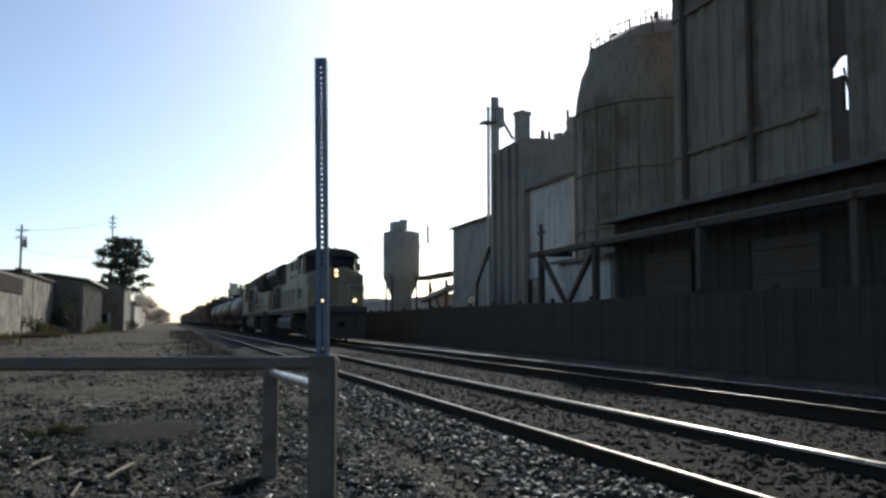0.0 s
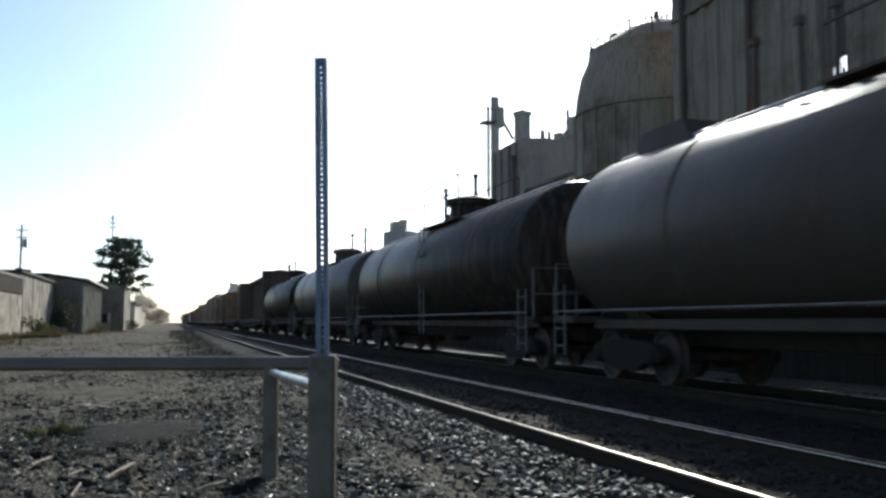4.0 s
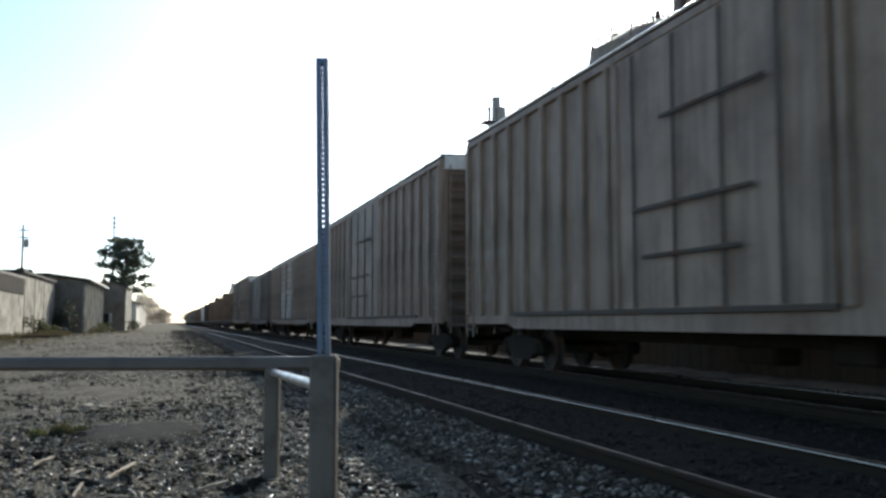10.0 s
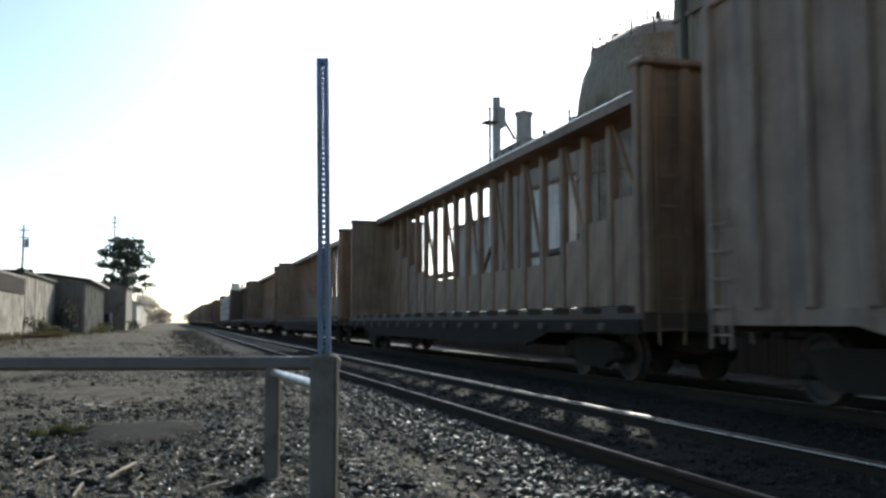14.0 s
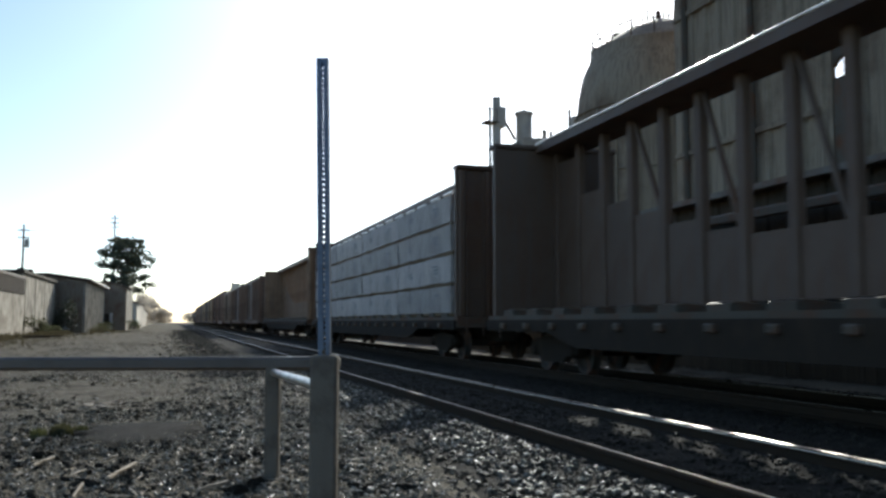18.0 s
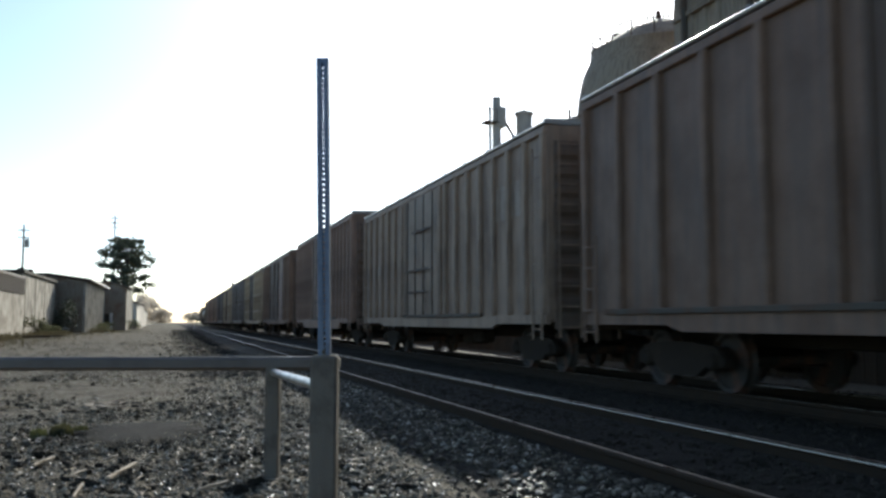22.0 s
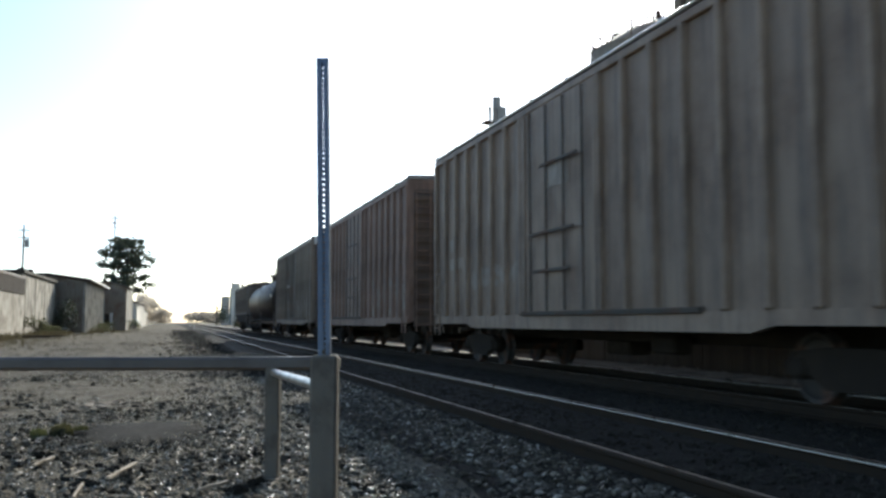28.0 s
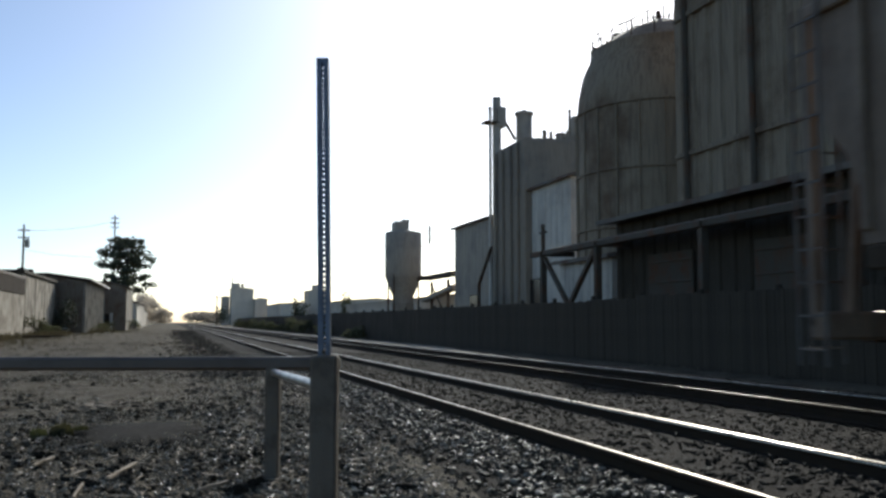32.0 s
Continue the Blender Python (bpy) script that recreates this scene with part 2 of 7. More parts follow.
# ---------------------------------------------------------------- rolling stock
TRAIN = []          # (thing, place along the line at the start, turn)
# bright metal for the added glint beads on roof and chord edges
M_edge = material("bright_glint_edge", (0.75, 0.73, 0.7), 0.36, 0.85, (0.4, 0.36, 0.32), 4, bump=0.05, var=0.08)
M_roof = material("weathered_car_roof", (0.22, 0.21, 0.2), 0.42, 0.2, (0.12, 0.09, 0.07), 0.7)
M_loco = material("faded_yellow_engine_paint", (0.31, 0.245, 0.14), 0.5, 0, (0.17, 0.13, 0.09), 0.8, streak=0.5, bump=0.05)
M_loco_grey = material("grey_engine_paint", (0.072, 0.066, 0.058), 0.6, 0, (0.055, 0.045, 0.036), 0.8, streak=0.3, bump=0.05, spec=0.2)
M_emblem = material("faded_blue_emblem_paint", (0.12, 0.14, 0.2), 0.6, 0, (0.2, 0.19, 0.18), 1.5)
M_dark_engine = material("dark_engine_steel", (0.046, 0.037, 0.028), 0.8, 0.0, (0.07, 0.052, 0.037), 1.5, streak=0.3, spec=0.15)
# chalky panel paint, also used where skylight is coloured in
M_pale = material("chalky_paint_and_skylit_pale", (0.30, 0.265, 0.21), 0.6, 0, (0.2, 0.17, 0.14), 1.0, streak=0.3)
M_grille = material("dark_engine_grille", (0.04, 0.035, 0.029), 0.8, 0.0, scale=4, spec=0.15)
NEAR = -1           # the side that faces the camera


def truck_shapes():
    side = Shape()
    side.prism([(-1.15, 0.46), (-0.95, 0.62), (-0.35, 0.68), (0.35, 0.68), (0.95, 0.62), (1.15, 0.46), (1.1, 0.36), (0.72, 0.36),
                (0.42, 0.2), (-0.42, 0.2), (-0.72, 0.36), (-1.1, 0.36)], 0, -0.07, 0.07)
    for y in (-0.16, 0, 0.16):
        side.lathe((0, y, 0.3), (0, 0, 1), [(0.065, 0), (0.065, 0.24)], 8)
    for y in (-0.88, 0.88):
        side.lathe((-0.13, y, 0.43), (1, 0, 0), [(0.1, 0), (0.14, 0.05), (0.14, 0.26)], 10)
    wheel = Shape().lathe((-0.07, 0, 0), (1, 0, 0), [(0.10, 0), (0.12, 0.02), (0.34, 0.045), (0.37, 0), (0.455, 0.0), (0.445, 0.02), (0.425, 0.05), (0.42, 0.14), (0.37, 0.14), (0.33, 0.1), (0.12, 0.12)], 24)
    axle = Shape().rod((-0.95, 0, 0), (0.95, 0, 0), 0.085, 10)
    bolster = Shape().box((0, 0, 0.55), (2.0, 0.36, 0.22), 0.03)
    return side, wheel, axle, bolster


def truck(parent, y):
    """A two-axle bogie under a car."""
    s = CACHE.get("truck")
    if s is None:
        a = truck_shapes()
        s = CACHE["truck"] = [a[0].mesh("side_frame"), a[1].mesh("wheel", 30), a[2].mesh("axle", 40), a[3].mesh("bolster")]
    t = place("truck", s[3], M_truck, parent, (0, y, 0))
    for x in (-1, 1):
        place("side_frame", s[0], M_truck, t, (x * 1.0, 0, 0))
        for yy in (-0.88, 0.88):
            place("wheel", s[1], M_wheel, t, (x * 0.755, yy, 0.42), (0, 0, 0 if x > 0 else 180))
    for yy in (-0.88, 0.88):
        place("axle", s[2], M_wheel, t, (0, yy, 0.42))
    return t


def coupler(parent, y, s):
    def make():
        k = Shape().box((0, 0.28, 0.84), (0.16, 0.6, 0.2), 0.03)
        k.prism([(-0.14, 0.5), (0.16, 0.5), (0.18, 0.72), (0.05, 0.82), (-0.02, 0.7), (-0.16, 0.7)], 2, 0.72, 0.98)
        return k
    place("coupler", shared(("coupler",), make), M_truck, parent, (0, y, 0), (0, 0, 0 if s > 0 else 180))


def ladder(parent, x, y, z0, z1, mat, wide=0.42, along=1, rungs=7):
    """Rungs on two stiles, against a side (along 1) or an end (along 0)."""
    def make():
        k = Shape()
        for i in (-1, 1):
            k.box((0, i * wide / 2, (z0 + z1) / 2), (0.03, 0.03, z1 - z0))
        for i in range(rungs):
            z = z0 + (i + 0.5) * (z1 - z0) / rungs
            k.box((-0.012, 0, z), (0.022, wide, 0.022))
        return k
    me = shared(("ladder", round(z0, 2), round(z1, 2), wide, rungs), make)
    place("ladder", me, mat, parent, (x, y, 0), (0, 0, 0 if along else (90 if y < 0 else -90)))


def car(kind, s0, s1, label, category="railcar", turn=0):
    """A car's base, on the far track; s0 and s1 are its ends along the line at the start."""
    ob = empty(kind, (TRACK_FAR, (s0 + s1) / 2, RAIL_TOP))
    tagged(ob, label, category, group="cars of the freight train")
    TRAIN.append((ob, (s0 + s1) / 2, turn))
    return ob, s1 - s0


def blotch(parent, x, y, z, w, h, mat, seed, name="graffiti"):
    """Sprayed paint on the near side of a car: overlapping strokes and ragged patches."""
    r = random.Random(seed)
    k = Shape()
    n = max(3, int(w / 0.6))
    lift = 0.0

    def stroke(p, q, wide):
        nonlocal lift
        lift += 0.00012
        d = Vector((q[0] - p[0], q[1] - p[1]))
        if d.length < 0.02:
            return
        s = Vector((-d.y, d.x)).normalized() * wide / 2
        e = d.normalized() * wide * 0.3
        pts = [(p[0] - e.x + s.x * r.uniform(0.6, 1.1), p[1] - e.y + s.y), (p[0] - e.x - s.x, p[1] - e.y - s.y * r.uniform(0.6, 1.1)),
               (q[0] + e.x - s.x, q[1] + e.y - s.y), (q[0] + e.x + s.x * 0.8, q[1] + e.y + s.y * r.uniform(0.7, 1.1))]
        k.prism(pts, 0, x - 0.002 - lift, x + 0.004)
    for i in range(n):
        cy, cz = y - w / 2 + (i + 0.5) * w / n, z + r.uniform(-0.06, 0.06) * h
        a0, turn, rad = r.uniform(0, 6.28), r.choice((-1, 1)) * r.uniform(0.5, 0.9), r.uniform(0.32, 0.48)
        pts = [(cy + w / n * rad * math.cos(a0 + turn * j) * 1.2, cz + h * rad * math.sin(a0 + turn * j)) for j in range(r.randint(4, 7))]
        for p, q in zip(pts, pts[1:]):
            stroke(p, q, r.uniform(0.1, 0.24))
        for _ in range(2):
            stroke((cy + r.uniform(-0.4, 0.4) * w / n, cz + r.uniform(-0.45, 0.45) * h), (cy + r.uniform(-0.5, 0.5) * w / n, cz + r.uniform(-0.5, 0.5) * h), r.uniform(0.05, 0.13))
    return tagged(part(name, k, mat, parent), kind="stuff")


def bars(parent, x, y, z, mat, n=5, w=0.26, h=0.34, gap=0.1, name="lettering"):
    """Plain bars where lettering stands."""
    k = Shape()
    for i in range(n):
        k.box((x - 0.006, y + (i - (n - 1) / 2) * (w + gap), z), (0.006, w, h))
    return part(name, k, mat, parent)


def door_leaf(ob, kind, w, h, mat, loc, turn):
    """One leaf of a car door: pressed sheets (corrugated), a flat plug door with lock gear (plug), or a plain sheet (plain)."""
    def pressed():
        m = int(h / 0.3)
        face = []
        for j in range(m):
            z, e = -h / 2 + (j + 0.5) * h / m, h / m
            face += [(0.02, z - 0.36 * e), (0.055, z - 0.2 * e), (0.055, z + 0.2 * e), (0.02, z + 0.36 * e)]
        return Shape().prism([(-0.025, -h / 2), (0.02, -h / 2)] + face + [(0.02, h / 2), (-0.025, h / 2)], 1, -w / 2 + 0.015, w / 2 - 0.015)

    def flat():
        return Shape().box((0, 0, 0), (0.06, w - 0.03, h), 0.01)
    make = pressed if kind == "corrugated" else flat
    dr = place("door", shared(("door", kind, round(w, 2), round(h, 2)), make), mat, ob, loc, (0, 0, turn))
    if kind != "corrugated":
        for y in (-w / 2 + 0.06, w / 2 - 0.06):
            piece("door_stile", (0.04, 0.08, h - 0.1), mat, dr, (0.046, y, 0), 0.01)
    if kind == "plug":
        for q in (-0.36, -0.12, 0.12, 0.36):
            piece("lock_rod", (0.04, 0.04, h - 0.1), M_steel_dark, dr, (0.085, q * w, 0), 0.008)
        for z, l in ((0.2 * h, 0.5), (-0.12 * h, 0.62), (-0.3 * h, 0.5)):
            piece("lock_bar", (0.035, w * l, 0.06), M_steel_dark, dr, (0.11, (0.06 if z > 0 else -0.05) * w, z), 0.01)
    elif kind == "corrugated":
        for j in (-1, 1):
            piece("lock_rod", (0.035, 0.035, h - 0.08), M_steel_dark, dr, (0.08, j * (w / 2 - 0.12), 0), 0.008)
    else:
        for j in (-0.25, 0.25):
            piece("stiffener", (0.05, 0.07, h - 0.2), mat, dr, (0.05, j * w, 0), 0.01)
    return dr


def boxcar(s0, s1, top, mat, label, ribs=15, doors=((1.5, -1.5, "plug", None),), cap=None, belts=(), fish=False, paint=()):
    """An outside-braced boxcar. top: height over the ground; doors: leaves on the near side, from y to y, kind, paint (or lower and upper paint)."""
    ob, length = car("boxcar", s0, s1, label)
    H = top + 0.27 - RAIL_TOP
    zf, W = 0.98, 1.56
    hl = length / 2
    body = Shape()
    body.box((0, 0, (zf + H - 0.12) / 2), (W * 2, length - 0.1, H - 0.12 - zf), 0.02)
    body = part("body", body, mat, ob)
    roof = Shape().prism(both([(-W - 0.055, H - 0.12), (-W - 0.055, H - 0.082), (-W - 0.048, H - 0.072), (-W - 0.02, H - 0.061), (-W + 0.04, H - 0.052), (0, H)])[:-1], 1, -hl + 0.02, hl - 0.02)
    roof = part("roof", roof, M_roof, ob, "weathered galvanised roof")
    # a bright bead added along each eave to make the sun's glint line
    for sx in (-1, 1):
        part("eave_edge", Shape().rod((sx * (W + 0.05), -hl + 0.03, H - 0.088), (sx * (W + 0.05), hl - 0.03, H - 0.088), 0.026, 10), M_edge, roof, "bright bead added for the sun glint along the roof edge", smooth=50)
    nr = int(length / 1.5)
    seam = shared(("roof_seam", round(H, 2)), lambda: Shape().prism([(-W - 0.04, H - 0.08), (-W - 0.04, H - 0.01), (0, H + 0.035), (W + 0.04, H - 0.01), (W + 0.04, H - 0.08)], 1, -0.03, 0.03))
    for i in range(nr + 1):
        place("roof_seam", seam, M_roof, roof, (0, -hl + 0.08 + i * (length - 0.16) / nr, 0))
    d_hi, d_lo = max(q[0] for q in doors), min(q[1] for q in doors)
    dw, mid = d_hi - d_lo, (d_hi + d_lo) / 2
    for sx in (-1, 1):
        # side sill, deeper in the middle
        d = 0.2 if fish else 0.05
        sill = Shape().prism([(-hl + 0.05, zf + 0.12), (-hl + 0.05, zf - 0.06), (-hl + 2.6, zf - 0.06), (-hl + 3.0, zf - 0.1 - d), (hl - 3.0, zf - 0.1 - d),
                              (hl - 2.6, zf - 0.06), (hl - 0.05, zf - 0.06), (hl - 0.05, zf + 0.12)], 0, sx * W - 0.05, sx * W + 0.05)
        part("side_sill", sill, mat, ob)
        part("top_rail", Shape().box((sx * (W + 0.02), 0, H - 0.22), (0.1, length - 0.1, 0.14), 0.02), mat, ob)
        # posts, left out where the door is
        dy = mid * sx * -1
        for i in range(ribs):
            y = -hl + 0.14 + i * (length - 0.28) / (ribs - 1)
            if abs(y - dy) < dw / 2 + 0.05:
                continue
            piece("rib", (0.14, 0.13 if not belts else 0.075, H - zf - 0.38), mat, ob, (sx * (W + 0.03), y, (zf + H - 0.16) / 2), 0.03)
        for z in belts:
            for sgn in (-1, 1):
                y0 = dy + sgn * (dw / 2 + 0.1)
                ye = sgn * (hl - 1.1)
                if abs(ye - y0) > 0.5:
                    piece("belt_rail", (0.1, abs(ye - y0), 0.08), mat, ob, (sx * (W + 0.05), (y0 + ye) / 2, z), 0.02)
        h = H - zf - 0.42
        for y0, y1, kind, dm in doors:
            w, yc, turn = y0 - y1, (y0 + y1) / 2 * sx * -1, 0 if sx > 0 else 180
            if isinstance(dm, tuple):
                for m, z in zip(dm, (-h / 4, h / 4)):
                    door_leaf(ob, kind, w, h / 2 - 0.02, m, (sx * (W + 0.03), yc, (zf + H - 0.16) / 2 + z), turn)
            else:
                door_leaf(ob, kind, w, h, dm or mat, (sx * (W + 0.03), yc, (zf + H - 0.16) / 2), turn)
        for y in (dy - dw / 2 - 0.05, dy + dw / 2 + 0.05):
            piece("door_post", (0.12, 0.1, H - zf - 0.38), mat, ob, (sx * (W + 0.03), y, (zf + H - 0.16) / 2), 0.02)
        piece("door_track", (0.07, dw * 2 - 0.2 if dw * 2 < length else dw, 0.08), M_steel_dark, ob, (sx * (W + 0.07), dy + (dw / 2 if dy <= 0 else -dw / 2) * 0.9, zf + 0.13), 0.01)
        for sy in (-1, 1):
            tall = H - 0.5 if sy * sx > 0 else zf + 1.35
            ladder(ob, sx * (W + 0.085), sy * (hl - 0.36), zf - 0.35, tall, mat, rungs=9 if tall > 3 else 5)
    for sy in (-1, 1):
        m, h0, h1 = 9, zf - 0.15, H - 0.42
        e = (h1 - h0 - 0.3) / m
        face = []
        for j in range(m):
            z = h0 + 0.3 + j * e
            face += [(sy * (hl - 0.03), z), (sy * (hl + 0.02), z + 0.25 * e), (sy * (hl + 0.02), z + 0.55 * e), (sy * (hl - 0.03), z + 0.8 * e)]
        part("end_wall", Shape().prism([(sy * (hl - 0.08), h0), (sy * (hl + 0.02), h0), (sy * (hl + 0.02), h0 + 0.26)] + face + [(sy * (hl - 0.03), h1), (sy * (hl - 0.08), h1)], 0, -1.42, 1.42), P_dark_end, ob, "dark pressed steel end wall")
        if cap:
            part("end_cap", Shape().prism([(-1.5, H - 0.4), (1.5, H - 0.4), (1.5, H - 0.06), (0, H - 0.02), (-1.5, H - 0.06)], 1, sy * (hl - 0.06), sy * (hl + 0.012)), cap, ob, "pale painted top of the end wall")
        ladder(ob, NEAR * 1.15, sy * (hl + 0.03), zf - 0.3, H - 0.3, mat, along=0, rungs=10)
        coupler(ob, sy * (hl - 0.05), sy)
        truck(ob, sy * (hl - 2.0))
    brake = Shape().lathe((0.6, -hl - 0.1, H - 1.4), (0, 1, 0), [(0.24, 0), (0.28, 0.02), (0.28, 0.05), (0.24, 0.06)], 14)
    part("brake_wheel", brake, M_steel_dark, ob)
    part("centre_sill", Shape().box((0, 0, 0.78), (0.4, length - 0.6, 0.34), 0.02).box((0.2, 1.2, 0.55), (0.5, 0.9, 0.4), 0.05).box((-0.5, -1.5, 0.6), (0.35, 0.7, 0.3), 0.05), M_truck, ob)
    for q in paint:
        if q[0] == "bars":
            bars(ob, -W + 0.002, q[1], q[2], q[3], *q[4:])
        elif q[0] == "ring":
            part("graffiti", Shape().lathe((-W - 0.078, q[1], q[2]), (-1, 0, 0), [(q[3] * 0.7, 0), (q[3] * 0.7, 0.006), (q[3], 0.006), (q[3], 0)], 20), q[4], ob)
        elif q[0] == "patch":
            piece("repainted_patch", (0.012, q[3], q[4]), q[5], ob, (-W - (0.075 if d_lo < q[1] < d_hi else 0.002), q[1], q[2]), 0.0)
        else:
            blotch(ob, -W - (0.1 if d_lo < q[1] < d_hi else 0.0), q[1], q[2], q[3], q[4], q[5], q[6])
    return ob


def centerbeam(s0, s1, top, mat, label, load=False):
    """A flat car with a truss along its middle between two bulkheads."""
    ob, length = car("centerbeam_flatcar", s0, s1, label)
    H, hl, zd = top - RAIL_TOP + 0.4, length / 2, 1.02
    part("deck", Shape().prism(both([(-1.46, zd - 0.2), (-1.46, zd + 0.07), (-0.15, zd + 0.06)]), 1, -hl + 0.05, hl - 0.05), M_steel_dark, ob)
    riser = shared(("riser",), lambda: Shape().prism([(0.16, -0.02), (0.16, 0.02), (1.34, 0.13), (1.44, 0.1), (1.44, -0.02)], 1, -0.26, 0.26))
    wear = shared(("wear_plate",), lambda: Shape().prism([(0.2, 0.0235), (0.2, 0.03), (1.3, 0.134), (1.36, 0.132), (1.3, 0.1262)], 1, -0.24, 0.24))
    for sx in (-1, 1):
        part("side_sill", Shape().prism([(-hl + 0.1, zd - 0.02), (-hl + 0.1, zd - 0.24), (-hl + 3.4, zd - 0.24), (-hl + 4.6, zd - 0.5), (hl - 4.6, zd - 0.5), (hl - 3.4, zd - 0.24), (hl - 0.1, zd - 0.24), (hl - 0.1, zd - 0.02)],
                                        0, sx * 1.47 - 0.06, sx * 1.47 + 0.06), M_truck, ob)
        n = 18
        for i in range(n):
            y = -hl + 1.2 + i * (length - 2.4) / (n - 1)
            piece("winch", (0.16, 0.22, 0.12), M_steel_dark, ob, (sx * 1.52, y, zd - 0.14), 0.02)
            place("wear_plate", wear, M_riser, place("riser", riser, M_steel_dark, ob, (0, y, zd + 0.068), (0, 0, 0 if sx > 0 else 180)), label="worn bright steel top of the riser")
    for sy in (-1, 1):
        bulk = part("bulkhead", Shape().box((0, sy * (hl - 0.32), (zd + H) / 2), (2.86, 0.16, H - zd - 0.12), 0.02), mat, ob)
        for i in range(5):
            piece("bulkhead_rib", (0.14, 0.14, H - zd - 0.2), mat, bulk, (-1.3 + i * 0.65, sy * (hl - 0.17), (zd + H) / 2 - 0.03), 0.02)
        piece("bulkhead_cap", (2.9, 0.42, 0.1), mat, bulk, (0, sy * (hl - 0.26), H - 0.06), 0.02)
        coupler(ob, sy * (hl - 0.05), sy)
        truck(ob, sy * (hl - 2.6))
        ladder(ob, NEAR * 1.0, sy * (hl - 0.06), zd - 0.4, H - 0.2, mat, along=0, rungs=9)
    part("top_chord", Shape().prism(both([(-0.48, H - 0.18), (-0.48, H), (-0.45, H + 0.045), (-0.37, H + 0.075), (-0.2, H + 0.1)]), 1, -hl + 0.4, hl - 0.4), mat, ob)
    # glint beads added here too, one on each side of the chord
    for sx in (-1, 1):
        part("chord_edge", Shape().rod((sx * 0.47, -hl + 0.42, H + 0.015), (sx * 0.47, hl - 0.42, H + 0.015), 0.028, 10), M_edge, ob, "bright bead added for the sun glint along the top chord", smooth=50)
    n = 21
    gap = (length - 1.0) / (n - 1)
    tall = H - 0.18 - zd - 0.12
    for i in range(n):
        y = -hl + 0.5 + i * gap
        piece("post", (0.16, 0.2, tall), mat, ob, (0, y, zd + 0.12 + tall / 2), 0.02)
        if i == n - 1:
            break
        u = abs((i + 0.5) / (n - 1) * 2 - 1)
        p = (0.30 + 0.55 * max(0, u - 0.35) ** 1.4 / 0.65 ** 1.4) * tall
        if u > 0.93:
            p = tall * 0.92
        piece("web_plate", (0.07, gap - 0.22, p - 0.08), mat, ob, (0, y + gap / 2, zd + 0.2 + p / 2), 0.0)
        if u < 0.85 and i % 2 == 0 and not load:
            part("diagonal", Shape().bar((0.0, y + 0.1, zd + 0.1 + p), (0.0, y + gap - 0.1, zd + 0.1 + tall), 0.07), mat, ob)
    part("centre_sill", Shape().box((0, 0, 0.62), (0.4, length - 0.8, 0.3), 0.02), M_truck, ob)
    if load:
        tiers, rows = 4, 4
        hb = 0.765
        lb = (length - 1.3) / rows
        r = random.Random(31)
        for sx in (-1, 1):
            for j in range(tiers):
                for i in range(rows):
                    me = wrapped_bundle(lb - 0.025, hb - 0.09, (i + j * 2 + (sx > 0)) % 5)
                    y, z = -hl + 0.65 + (i + 0.5) * lb, zd + 0.14 + j * hb + hb / 2
                    bd = place("lumber_pack", me, M_wrap, ob, (sx * 0.82, y + r.uniform(-0.02, 0.02), z - 0.02), (0, 0, 0 if sx < 0 else 180), label="lumber pack in greyed white plastic")
                    piece("bare_lumber", (1.17, lb - 0.04, 0.1), M_lumber, bd, (0.01, 0, -hb / 2 + 0.02), 0.01, label="bare lumber below the wrap")
                    if sx < 0:
                        for q in (-0.25, 0.22):
                            mark = Shape()
                            for c in range(3):
                                mark.box((-0.612, q * lb + r.uniform(-0.1, 0.1), 0.12 - c * 0.09), (0.006, 0.5 - 0.1 * c, 0.04))
                            part("printed_mark", mark, M_print, bd)
        # short white rods added as the broken sun glint on the load's top edge
        for i in range(17):
            y = -hl + 1.0 + i * (length - 2.0) / 16
            k = Shape().rod((-1.37, y - 0.42, zd + 0.13 + 4 * hb + r.uniform(-0.015, 0.02)), (-1.37, y + 0.45 * r.uniform(0.5, 1), zd + 0.13 + 4 * hb + r.uniform(-0.015, 0.02)), 0.045, 10)
            part("wrap_fold", k, M_wrap_glint, ob, "white rod added for the sun glint on the wrap's top edge", smooth=50)
    return ob


M_wrap_glint = material("white_glint_plastic", (0.75, 0.74, 0.72), 0.3, 0, (0.6, 0.59, 0.57), 4, bump=0.3, spec=0.9)
M_wrap = material("wrinkled_white_plastic_wrap", (0.40, 0.37, 0.36), 0.5, 0, (0.29, 0.265, 0.255), 2.2, bump=0.8, var=0.2, streak=0.25, spec=0.3, relief=0.05)
M_riser = material("worn_bright_riser_steel", (0.5, 0.49, 0.47), 0.36, 0.9, (0.3, 0.25, 0.2), 5, bump=0.05)
M_lumber = material("weathered_brown_lumber", (0.17, 0.125, 0.08), 0.85, 0, (0.1, 0.07, 0.045), 3, bump=0.4, spec=0.2)
M_print = material("faded_print", (0.20, 0.21, 0.24), 0.7)


